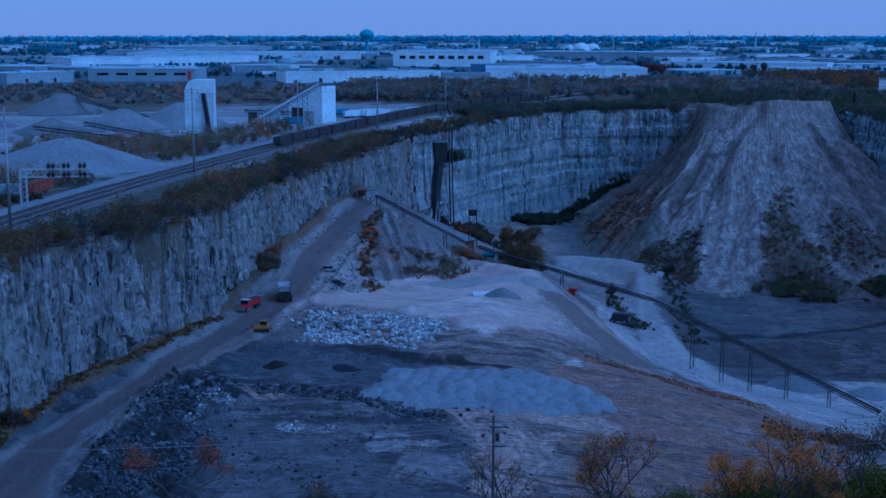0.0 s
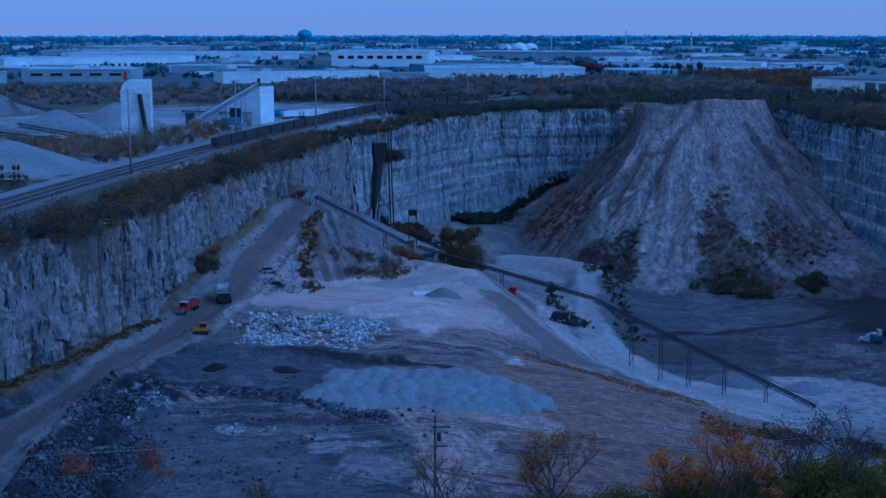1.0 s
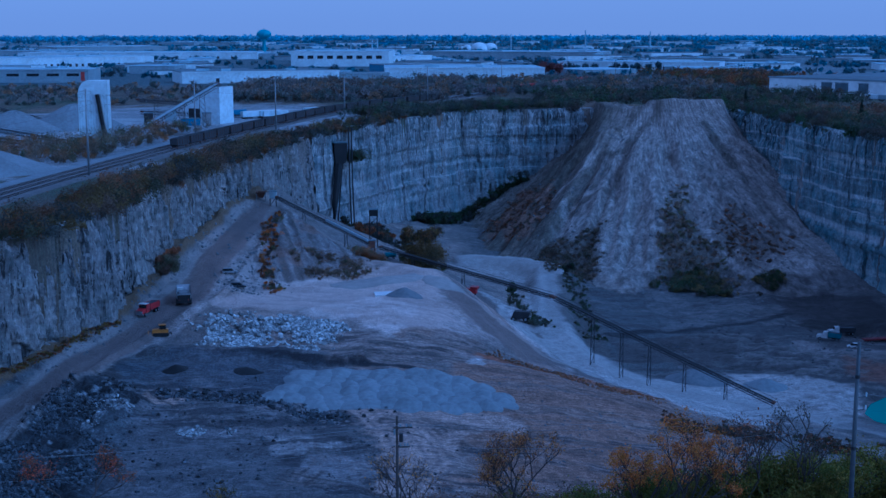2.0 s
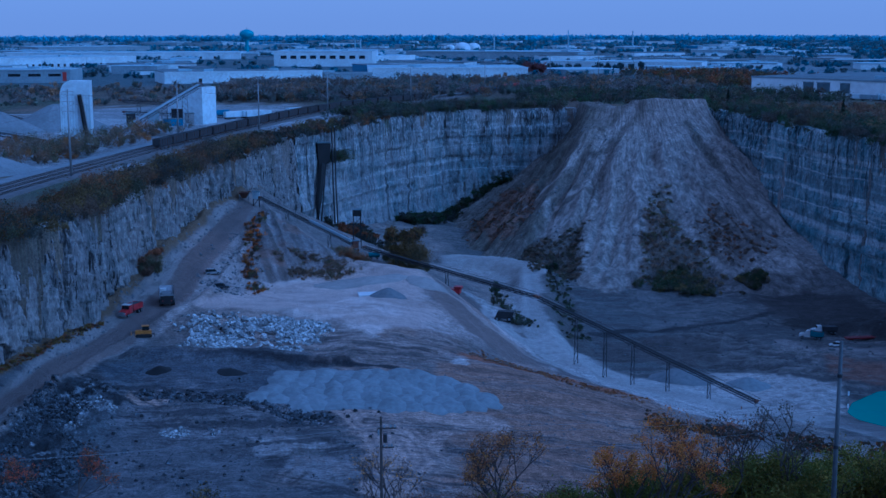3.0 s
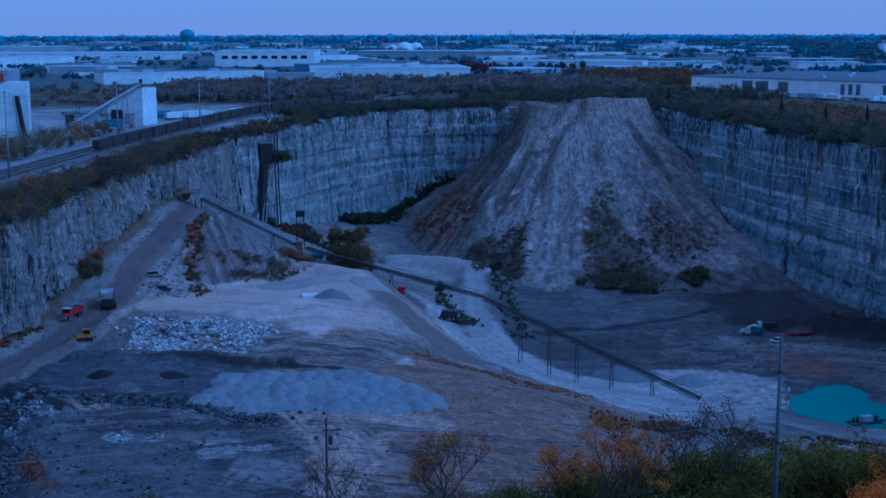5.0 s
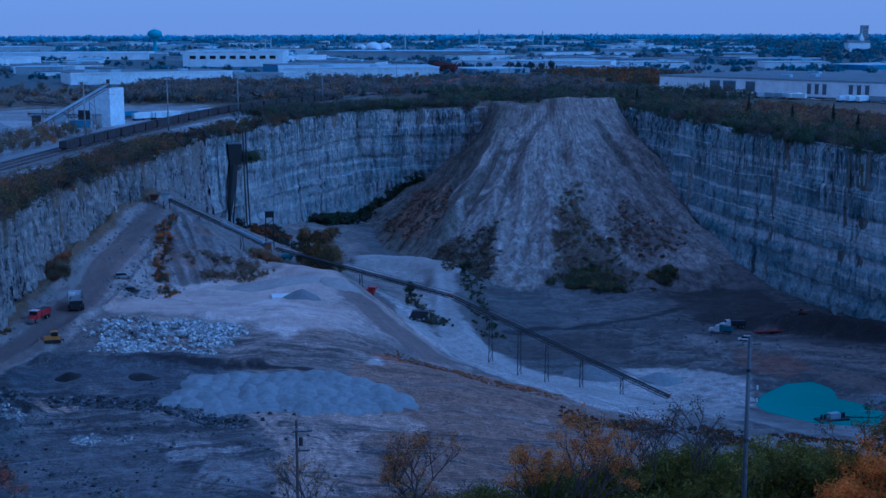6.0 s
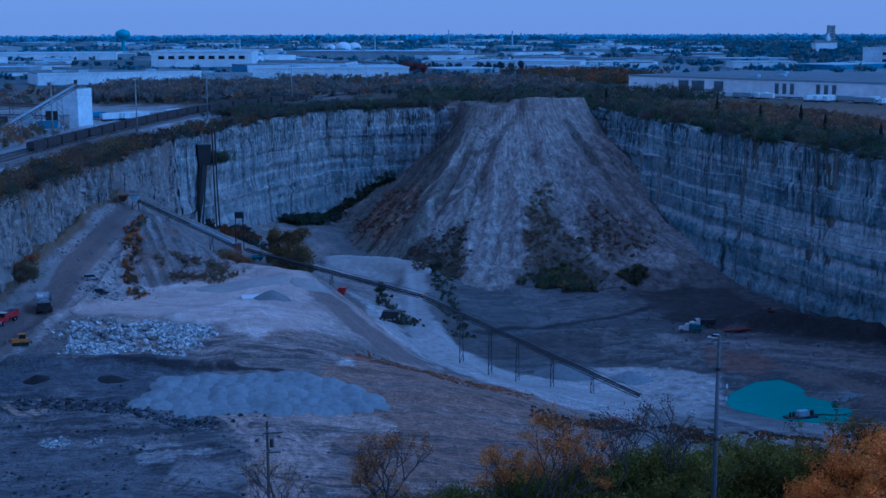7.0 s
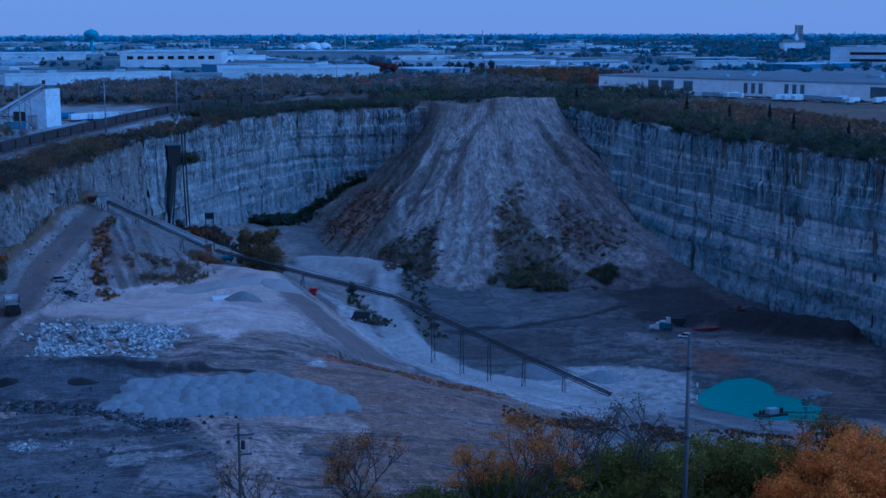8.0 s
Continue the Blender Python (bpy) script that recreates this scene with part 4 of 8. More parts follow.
    lay(pit * area(x, y, RUST_PATCH, 2.0, 4.0, 8, 52) * 0.75, (0.150, 0.080, 0.052))
    lay(low_floor * smooth(rough(x / 7 + y / 20, y / 3, 5, 56, 0.7), 0.14, 0.24) * 0.65, (0.170, 0.153, 0.142))
    lay(pit * (1 - smooth(dark + rough(x / 6, y / 6, 4, 64) * 4, 9, 13)), (0.026, 0.023, 0.022))
    lay(pit * area(x, y, SOIL_BLACK, 2.0, 4.0, 8, 85) * 0.8, (0.036, 0.032, 0.031))
    lay(pit * area(x, y, SHORE_BROWN, 2.0, 4.0, 8, 86) * 0.8, (0.150, 0.118, 0.098))
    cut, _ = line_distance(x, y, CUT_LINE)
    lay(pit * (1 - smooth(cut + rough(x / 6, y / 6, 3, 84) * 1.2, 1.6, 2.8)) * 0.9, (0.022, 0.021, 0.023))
    lay(pit * area(x, y, FLOOR_DARK, 1.5, 4.0, 5, 48) * 0.8, (0.062, 0.055, 0.052))
    lay(pit * area(x, y, SHOULDER, 1.0, 2.0, 5, 39) * 0.8, (0.245, 0.235, 0.228))
    lay(pit * area(x, y, SHOULDER, 1.0, 2.0, 5, 39) * smooth(rough(x / 2.5, y / 5, 4, 40, 0.6), 0.08, 0.2) * 0.7, (0.11, 0.10, 0.095))
    cliff_foot, _ = line_distance(x, y, RIM_LEFT)
    lay(pit * (1 - smooth(cliff_foot + rough(x / 6, y / 6, 4, 65) * 2, 3.5, 5.0)), (0.12, 0.088, 0.05))
    lay(pit * area(x, y, ROAD_VERGE, 1.0, 1.5, 6, 41) * 0.9, (0.255, 0.238, 0.225))
    lay(pit * area(x, y, ROAD_VERGE, 1.0, 1.5, 6, 41) * smooth(rough(x / 2.5, y / 5, 4, 42, 0.6), 0.06, 0.2) * 0.6, (0.13, 0.118, 0.108))
    lay(pit * area(x, y, ROAD_BED, 0.6, 0.9, 8, 43), (0.158, 0.132, 0.120))
    road, _ = line_distance(x, y, ROAD_LINE)
    lay(pit * area(x, y, ROAD_BED, 0.6, 0.9, 8, 43) * (1 - smooth(np.abs(road - 1.8 + rough(x / 25, y / 25, 2, 66) * 1.2), 0.8, 2.4)) * 0.55, (0.112, 0.094, 0.086))
    lay(pit * area(x, y, ROAD_DARK, 1.5, 2.5, 8, 44) * 0.7, (0.088, 0.078, 0.074))
    dusty_bench = pit * smooth(z, -47, -42) * (1 - smooth(y, 425, 440)) * smooth(x, -48, -40)
    tone *= 1 + dusty_bench[..., None] * np.array((0.24, 0.15, 0.10))
    return tone


def soil_grain(x, y, z):
    """The run of the grain: down the slide, across the worked benches; and where wheels have worn it smooth."""
    form, rib = slide_form(x, y)
    slide = smooth(form - z, -1.5, -0.2) * inside(x, y, RIM)
    u, ang = slide_polar(x, y)
    flow = np.stack([np.where(slide > 0.5, ang * 75, x / 5), np.where(slide > 0.5, u / 8, y / 0.75), z * 0], -1)
    bench = inside(x, y, RIM) * (1 - smooth(y, 330, 400)) * smooth(x + 68, 0, 8)
    road, _ = line_distance(x, y, ROAD_LINE)
    worn = 1 - smooth(road, 6.5, 9.5)
    comb = np.maximum(slide * 0.95, np.maximum(bench * (0.5 + 0.2 * smooth(x, 0, 25)), 0.12)) * (1 - worn * 0.6)
    dusty = np.maximum(blob(x, y, -4, 380, 34, 46, 20, 0.4, 8), area(x, y, BANK, 1.0, 0.5))
    dusty = np.maximum(dusty, np.maximum(area(x, y, BENCH_PALE, 2.0, 4.0, 7, 31), area(x, y, EAST_SLOPE, 1.0, 1.2, 5, 36)) * 1.15)
    low, _ = line_distance(x, y, PALE_TRACK)
    calm = np.maximum(np.maximum(worn * 0.85, dusty * 0.6), 0.6 * (1 - smooth(low, 8, 14)))
    return flow, comb, calm * (1 - slide)


def build_ground():
    xs, ys = axis(-112, 285, 1.45, -4300, 4300, (-90, 50)), axis(118, 800, 1.55, -500, 4900, (212, 330))
    gx, gy = np.meshgrid(xs, ys)
    gz = land(gx, gy)
    nx, ny = len(xs), len(ys)
    i = (np.arange(ny - 1)[:, None] * nx + np.arange(nx - 1)[None, :]).ravel()
    quads = np.stack([i, i + 1, i + nx + 1, i + nx], 1)
    verts = np.stack([gx.ravel(), gy.ravel(), gz.ravel()], 1)
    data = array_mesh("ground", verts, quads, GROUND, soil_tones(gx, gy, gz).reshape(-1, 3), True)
    flow, comb, calm = soil_grain(gx, gy, gz)
    data.attributes.new("flow", "FLOAT_VECTOR", "POINT").data.foreach_set("vector", flow.astype(np.float32).ravel())
    data.attributes.new("comb", "FLOAT", "POINT").data.foreach_set("value", comb.astype(np.float32).ravel())
    data.attributes.new("calm", "FLOAT", "POINT").data.foreach_set("value", calm.astype(np.float32).ravel())
    tagged(new("ground", data), "quarry pit and plain of grey soil and dust", "ground", kind="structure")


build_ground()


def build_cliff(name, line, mat, bulk, crack, beds, label, seed, pitch=0.65, rows=84):
    """A blasted rock face along a line: buttresses, cracks and ledges, with a lip that runs back over the rim."""
    pts = np.array(line, float)
    seg = np.hypot(*np.diff(pts, axis=0).T)
    total = seg.sum()
    s = np.arange(0, total, pitch)
    at = np.concatenate([[0], np.cumsum(seg)])
    px, py = np.interp(s, at, pts[:, 0]), np.interp(s, at, pts[:, 1])
    k = np.ones(15) / 15
    tx, ty = np.gradient(np.convolve(np.pad(px, 7, mode="edge"), k, "valid")), np.gradient(np.convolve(np.pad(py, 7, mode="edge"), k, "valid"))
    ln = np.hypot(tx, ty)
    nx, ny = ty / ln, -tx / ln
    foot = land(px + nx * 4, py + ny * 4) - 2.5
    verts = np.zeros((rows + 2, len(s), 3))
    for r in range(rows + 2):
        if r == 0:
            back, z = -7.0, np.full(len(s), 0.1)
            push = np.full(len(s), back)
        else:
            u = (r - 1) / rows
            z = 0.35 + rough(s / 9, s * 0, 3, seed) * 0.5 + (foot - 0.35) * u
            warp = s + rough(s / 9, z / 30, 2, seed + 6) * 2.2
            rise = z + rough(s / 9, z / 9, 2, seed + 7) * 3.0
            push = rough(s / 15, z / 80, 3, seed + 1) * bulk + rough(s / 5, z / 30, 3, seed + 2) * bulk * 0.25
            groove = np.abs(rough(warp / 6.5, z / 70, 3, seed + 3))
            push = push - crack * np.exp(-(groove / 0.045) ** 2) + rough(s / 1.2, z / 1.8, 3, seed + 4) * 0.5
            push = push + blocks(warp / 4.4, rise / 24.0, seed) * bulk * 0.26 + (blocks(warp / 1.9 + 9, rise / 7.0, seed + 1) * 0.8 + blocks(warp / 1.3 + 3, rise / 2.6, seed + 2) * 0.4) * (crack / 3.0) ** 1.4
            step = rough(z / 5.0, s / 120, 2, seed + 5)
            push = push + beds * np.tanh(step * 7) * 0.6 + u * 2.4 - 1.2 - 1.6 * np.exp(-u * 18)
        verts[r, :, 0], verts[r, :, 1], verts[r, :, 2] = px + nx * push, py + ny * push, z
    n = len(s)
    i = (np.arange(rows + 1)[:, None] * n + np.arange(n - 1)[None, :]).ravel()
    quads = np.stack([i, i + n, i + n + 1, i + 1], 1)
    data = array_mesh(name, verts.reshape(-1, 3), quads, mat)
    tagged(new(name, data), label, "cliff", kind="structure")


build_cliff("cliff_west", RIM_LEFT + RIM_FAR[1:2], ROCK_LEFT, 3.2, 3.0, 0.25, "pale fractured limestone quarry face with dark cracks", 70)
build_cliff("cliff_north", RIM_FAR[1:], ROCK_FAR, 2.0, 1.8, 0.9, "bedded grey limestone quarry face with dark streaks", 80)
build_cliff("cliff_east", RIM_RIGHT, ROCK_EAST, 2.0, 1.8, 0.9, "tall bedded limestone face stained dark by water", 90)
build_cliff("cliff_south", RIM_NEAR, ROCK_FAR, 1.5, 1.2, 0.8, "grey limestone face under the near rim", 95, 3.0, 24)

# pond
shore = [(168 + (x - 168) * 1.06, 356 + (y - 356) * 1.06) for x, y in POND]
for _ in range(3):
    shore = [(a[0] * (1 - u) + b[0] * u, a[1] * (1 - u) + b[1] * u) for a, b in zip(shore, shore[1:] + shore[:1]) for u in (0.25, 0.75)]
pond = Mesh()
pond.add([(x, y, -64.1) for x, y in shore], [tuple(range(len(shore)))[::-1]])
n_w = Nodes("turquoise_pond_water")
WATER = n_w.done(n_w.mix(n_w.noise(0.05, 3), (0.05, 0.235, 0.185), (0.065, 0.31, 0.25)), 0.12, 0, n_w.noise(1.2, 3), 0.05, 0.05)
tagged(link("pond_water", pond, WATER), "still turquoise water of a quarry pond", "water", kind="structure")

# ---------------------------------------------------------------- plants
OLIVE, BROWN, RUSTY, GREEN, YELLOW, DULL = (0.07, 0.072, 0.038), (0.11, 0.083, 0.056), (0.20, 0.085, 0.03), (0.04, 0.062, 0.024), (0.18, 0.13, 0.03), (0.06, 0.063, 0.052)
AUTUMN_PLAIN = (OLIVE, OLIVE, DULL, BROWN, BROWN, DULL, (0.13, 0.07, 0.03), (0.12, 0.09, 0.03))
AUTUMN = tuple(tuple(c * 1.12 for c in t) for t in AUTUMN_PLAIN)
YARD_MIX = ((0.17, 0.135, 0.085), (0.20, 0.135, 0.08), (0.25, 0.145, 0.06), (0.14, 0.13, 0.075), (0.19, 0.155, 0.11), (0.12, 0.125, 0.07))
# dark greens of the rim, raised by a third as painted haze
DARK_MIX = ((0.095, 0.098, 0.055), (0.085, 0.09, 0.075), (0.062, 0.083, 0.062), (0.056, 0.084, 0.036), (0.06, 0.086, 0.042), (0.11, 0.09, 0.07))


def leaf_cloud(rng, centres, radii, per, size, tones, hollow=0.35, corners=4):
    """Many small leaf-like faces spread through ellipsoids: corners, faces and colours."""
    centres, radii, tones = np.asarray(centres, float), np.asarray(radii, float), np.asarray(tones, float)
    n = len(centres) * per
    c, r, t = np.repeat(centres, per, 0), np.repeat(radii, per, 0), np.repeat(tones, per, 0)
    d = rng.normal(size=(n, 3))
    d /= np.linalg.norm(d, axis=1)[:, None]
    p = c + d * r * np.minimum(hollow + (1 - hollow) * np.abs(rng.normal(0.55, 0.32, (n, 1))), 1.3)
    a = rng.normal(size=(n, 3))
    a /= np.linalg.norm(a, axis=1)[:, None]
    b = np.cross(a, rng.normal(size=(n, 3)))
    b /= np.linalg.norm(b, axis=1)[:, None] + 1e-9
    k = size * (0.55 + 0.9 * rng.rand(n, 1))
    a, b = a * k, b * k * 0.55
    ring = [p - a, p - b * 0.9, p + a, p + b] if corners == 4 else [p - a, p + a - b, p + a * 0.7 + b]
    v = np.stack(ring, 1).reshape(-1, 3)
    q = np.arange(n * corners).reshape(-1, corners)
    return v, q, np.repeat(t, corners, 0)


def thicket(name, spots, sizes, per, size, palette, label, seed, category="bushes", lift=0.45, floor=-99.0):
    """Bushes that grow into one another: one sheet of foliage over many spots."""
    rng = np.random.RandomState(seed)
    spots, sizes = np.asarray(spots, float), np.asarray(sizes, float)
    ground = np.maximum(land(spots[:, 0], spots[:, 1]), floor)
    centres, radii, tones = [], [], []
    for (x, y), z, h in zip(spots, ground, sizes):
        tone = np.array(palette[rng.randint(len(palette))]) * (0.7 + 0.6 * rng.rand())
        for _ in range(5):
            w = h * (0.16 + 0.20 * rng.rand())
            centres.append((x + rng.normal() * h * 0.30, y + rng.normal() * h * 0.30, z + h * (lift + 0.42 * (rng.rand() - 0.55))))
            radii.append((w, w, w * (0.8 + 0.4 * rng.rand())))
            tones.append(tone * (0.8 + 0.4 * rng.rand()))
    v, q, t = leaf_cloud(rng, centres, radii, int(per * 1.3), size * 1.05, tones, 0.2, 3)
    low = np.repeat(np.repeat(ground, 5), int(per * 1.3) * 3) - 0.3
    v[:, 2] = np.maximum(v[:, 2], low)
    return tagged(new(name, array_mesh(name, v, q, LEAF, t)), label, category, kind="stuff")


def along(line, lo, hi, count, seed, side=-1.0):
    """Spots beside a line of points, lo to hi metres off it."""
    rng = np.random.RandomState(seed)
    pts = np.array([p[:2] for p in line], float)
    seg = np.hypot(*np.diff(pts, axis=0).T)
    at = np.concatenate([[0], np.cumsum(seg)])
    s = rng.rand(count) * at[-1]
    x, y = np.interp(s, at, pts[:, 0]), np.interp(s, at, pts[:, 1])
    k = np.clip(np.searchsorted(at, s) - 1, 0, len(seg) - 1)
    dx, dy = np.diff(pts, axis=0)[k].T / seg[k]
    off = (lo + (hi - lo) * rng.rand(count)) * side
    return np.stack([x + dy * off, y - dx * off], 1)


def scatter(count, x0, x1, y0, y1, seed):
    rng = np.random.RandomState(seed)
    return np.stack([x0 + (x1 - x0) * rng.rand(count), y0 + (y1 - y0) * rng.rand(count)], 1)


def sizes(count, lo, hi, seed):
    return lo + (hi - lo) * np.random.RandomState(seed + 500).rand(count)


thicket("rim_bushes", along(RIM_LEFT, -2.6, 8, 250, 1), sizes(250, 4.5, 11.0, 1), 84, 0.25, AUTUMN + ((0.19, 0.10, 0.035), (0.15, 0.11, 0.04)), "tangled olive, brown and rust bushes along the rim", 1, floor=-0.8)
thicket("rim_bushes", along(RIM_LEFT, 4, 17, 330, 11), sizes(330, 2.2, 6.5, 11), 50, 0.24, AUTUMN + ((0.16, 0.09, 0.035),), "tangled olive and brown bushes beside the railway", 11, floor=-0.8)
thicket("rim_bushes", along(RIM_FAR[:4], -1.5, 14, 190, 2), sizes(190, 2.4, 6.0, 2), 34, 0.32, AUTUMN, "olive and brown bushes on the quarry rim", 2, floor=-0.8)
thicket("rim_thicket", along(RIM_FAR[3:7], -1, 40, 330, 3), sizes(330, 4.0, 8.5, 3), 44, 0.36, DARK_MIX, "dark dense thicket on the quarry rim", 3, floor=-0.8)
thicket("rim_thicket", along(RIM_RIGHT, -1.5, 10, 300, 4), sizes(300, 3.5, 8.5, 4), 50, 0.32, DARK_MIX, "dark thicket along the edge of the quarry", 4, floor=-1.0)
thicket("rim_thicket", along(RIM_RIGHT, 8, 36, 420, 14), sizes(420, 4.5, 10.0, 14), 40, 0.38, DARK_MIX + (BROWN, (0.14, 0.10, 0.05)), "dark thicket with brown patches on the quarry rim", 14)
thicket("rim_woods", scatter(260, 130, 330, 785, 900, 5), sizes(260, 6, 12, 5), 26, 0.55, DARK_MIX + (BROWN, DULL), "autumn woods behind the earth slide", 5, "woods")
thicket("field_brush", along(RIM_RIGHT, 30, 110, 1500, 6), sizes(1500, 2.0, 5.0, 6), 14, 0.42, ((0.17, 0.115, 0.075), (0.15, 0.11, 0.08), (0.13, 0.115, 0.07), (0.19, 0.12, 0.07), (0.20, 0.13, 0.06)), "low brown brush on a field", 6)
# browns lightened and greyed so the colour carries some haze
WOODS = ((0.15, 0.15, 0.135), (0.13, 0.14, 0.13), (0.18, 0.155, 0.13), (0.21, 0.145, 0.085), (0.115, 0.135, 0.11), (0.20, 0.185, 0.175))
thicket("woods", scatter(520, -75, 70, 850, 1090, 7), sizes(520, 6, 12, 7), 30, 0.7, WOODS + (BROWN,), "brown and orange autumn woods", 7, "woods")
thicket("woods", scatter(420, -340, -70, 830, 1090, 8), sizes(420, 2.5, 6.5, 8), 30, 0.6, tuple(tuple(c * 1.3 for c in t) for t in WOODS), "brown scrub woods behind the plant", 8, "woods")
thicket("woods", scatter(420, 70, 300, 900, 1190, 9), sizes(420, 5, 11, 9), 30, 0.7, WOODS, "mixed autumn woods beside the railway", 9, "woods")
thicket("woods", scatter(260, 300, 420, 1000, 1300, 10), sizes(260, 6, 13, 10), 30, 0.7, AUTUMN + (RUSTY, RUSTY), "orange and brown woods before the warehouses", 10, "woods")

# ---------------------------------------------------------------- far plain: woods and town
# far foliage made bluer and paler: distance haze put into its colour
HAZE_MIX = ((0.10, 0.19, 0.25), (0.085, 0.175, 0.24), (0.11, 0.185, 0.225), (0.125, 0.165, 0.18))


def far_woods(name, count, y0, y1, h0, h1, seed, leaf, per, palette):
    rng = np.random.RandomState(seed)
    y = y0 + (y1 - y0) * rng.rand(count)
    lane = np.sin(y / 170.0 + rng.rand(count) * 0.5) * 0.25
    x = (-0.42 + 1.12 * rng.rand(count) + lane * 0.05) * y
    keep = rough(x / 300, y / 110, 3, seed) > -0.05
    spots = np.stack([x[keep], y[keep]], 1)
    thicket(name, spots, sizes(len(spots), h0, h1, seed), per, leaf, palette, "distant woods on the plain, tinted blue for haze", seed, "woods")


far_woods("far_woods", 3000, 1250, 2400, 4, 9, 31, 1.7, 9, HAZE_MIX)
# the farther belt is paler still, for thicker painted haze
far_woods("far_woods", 5200, 2300, 4300, 5, 10, 32, 2.6, 7, tuple(tuple(c * 1.4 for c in t) for t in HAZE_MIX))

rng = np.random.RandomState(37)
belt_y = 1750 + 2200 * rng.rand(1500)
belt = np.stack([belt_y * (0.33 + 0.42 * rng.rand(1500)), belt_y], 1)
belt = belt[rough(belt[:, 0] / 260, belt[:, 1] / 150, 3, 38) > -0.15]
thicket("far_woods", belt, sizes(len(belt), 7, 12, 38), 9, 2.2, HAZE_MIX, "broad belt of distant woods tinted blue for haze", 38, "woods")


def far_ridge():
    rng = np.random.RandomState(35)
    a = radians(-32) + radians(80) * rng.rand(2600)
    d = 4450 + 380 * rng.rand(2600)
    spots = np.stack([np.sin(a) * d, np.cos(a) * d], 1)
    # palest blue of all: horizon haze painted into the leaves
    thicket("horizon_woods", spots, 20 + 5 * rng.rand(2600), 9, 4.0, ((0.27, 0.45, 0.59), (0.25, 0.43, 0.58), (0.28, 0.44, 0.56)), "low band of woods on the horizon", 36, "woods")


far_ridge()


def warehouse(a, b, depth, h, wall, roof, label, docks=0, stripe=None, units=3, windows=0, seed=0, bays=(), bands=0):
    """A flat-roofed hall whose front runs from a to b, with dock doors, windows and roof units as parts."""
    ax, ay = a
    length = math.hypot(b[0] - ax, b[1] - ay)
    rz = math.degrees(math.atan2(b[1] - ay, b[0] - ax))
    hall = thing("warehouse", (ax, ay, 0), label, "building", "warehouses on the plain", rz)
    part("wall", Mesh().box((length / 2, depth / 2, h / 2 - 0.5), (length, depth, h + 1)), wall, hall)
    part("roof", Mesh().box((length / 2, depth / 2, h + 0.25), (length + 0.6, depth + 0.6, 0.5)), roof, hall)
    rng = random.Random(seed)
    part("parapet", Mesh().box((length / 2, -0.35, h + 0.1), (length + 1.0, 0.35, 1.3)), WHITE if wall is WHITE else GREY, hall)
    for i in range(docks):
        x = length * (0.08 + 0.84 * (i + 0.5) / docks)
        part("dock_door", Mesh().box((x, -0.08, 2.6), (3.0, 0.2, 3.6)), DARK_STEEL, hall)
    for i in range(windows):
        x = length * (0.05 + 0.9 * (i + 0.5) / windows)
        part("window", Mesh().box((x, -0.1, h * 0.62), (length / windows * 0.55, 0.2, h * 0.22)), GLASS_DARK, hall)
    for i in range(bands):
        part("window_band", Mesh().box((length * 0.54, -0.12, h * (0.34 + 0.36 * i)), (length * 0.86, 0.26, h * 0.15)), GLASS_DARK, hall, "long dark window band")
    # open bays shown as dark panels on the wall, their inner shade painted
    for u, w in bays:
        bay = part("loading_bay", Mesh().box((length * u, -0.1, h * 0.46), (w, 0.24, h * 0.62)), ROOF, hall, "dark blue-grey loading bay")
        part("lintel", Mesh().box((length * u, -0.3, h * 0.80), (w + 1.0, 0.5, 0.5)), GREY, bay)
    if stripe:
        part("stripe", Mesh().box((length * 0.95, -0.12, h * 0.5), (length * 0.035, 0.3, h * 0.7)), stripe, hall, "red wall panel")
    for i in range(units):
        x, y = length * (0.1 + 0.8 * rng.random()), depth * (0.2 + 0.6 * rng.random())
        part("roof_unit", Mesh().box((x, y, h + 1.4), (6 + 6 * rng.random(), 4 + 3 * rng.random(), 1.9)), PALE_ROOF, hall)
    return hall


RED = paint("faded_red_paint", (0.36, 0.045, 0.035), 0.5, 0, 0.3)
BLUE = paint("blue_sheet_metal", (0.10, 0.24, 0.42), 0.5, 0, 0.3)
warehouse((-61, 1640), (60, 1628), 130, 18.5, WHITE, PALE_ROOF, "large white flat-roofed hall with roof units", 0, None, 7, 9, 1)
warehouse((60, 1700), (125, 1790), 60, 10, WHITE, PALE_ROOF, "low white annex of a large hall", 0, None, 2, 0, 2)
warehouse((41, 1216), (190, 1212), 90, 10.5, WHITE, PALE_ROOF, "long white warehouse with a plain front", 0, None, 3, 0, 3)
warehouse((-136, 1142), (-1, 1178), 60, 9.6, WHITE, ROOF, "white warehouse with a dark grey roof", 3, None, 3, 0, 4)
warehouse((0, 1182), (44, 1190), 30, 7, GREY, ROOF, "small grey warehouse with a dark roof", 0, None, 1, 0, 14)
warehouse((-318, 1178), (-222, 1178), 60, 11, GREY, PALE_ROOF, "low grey hall with a row of dark windows and red panels", 0, RED, 2, 5, 5)
warehouse((-440, 1560), (-236, 1690), 110, 11.5, WHITE, PALE_ROOF, "very long white warehouse with dark dock doors", 26, None, 5, 0, 6)
warehouse((-372, 1120), (-328, 1168), 40, 9, GREY, PALE_ROOF, "low grey industrial shed", 2, None, 1, 0, 7)
warehouse((-475, 2030), (-126, 2020), 120, 10, WHITE, PALE_ROOF, "very long pale warehouse on the plain", 14, None, 6, 0, 8)
warehouse((-520, 2470), (-330, 2560), 150, 12, GREY, PALE_ROOF, "pale flat warehouse far out on the plain", 0, None, 4, 0, 9)
warehouse((128, 2030), (380, 1925), 110, 11, GREY, PALE_ROOF, "long grey warehouse on the plain", 0, None, 5, 0, 10)
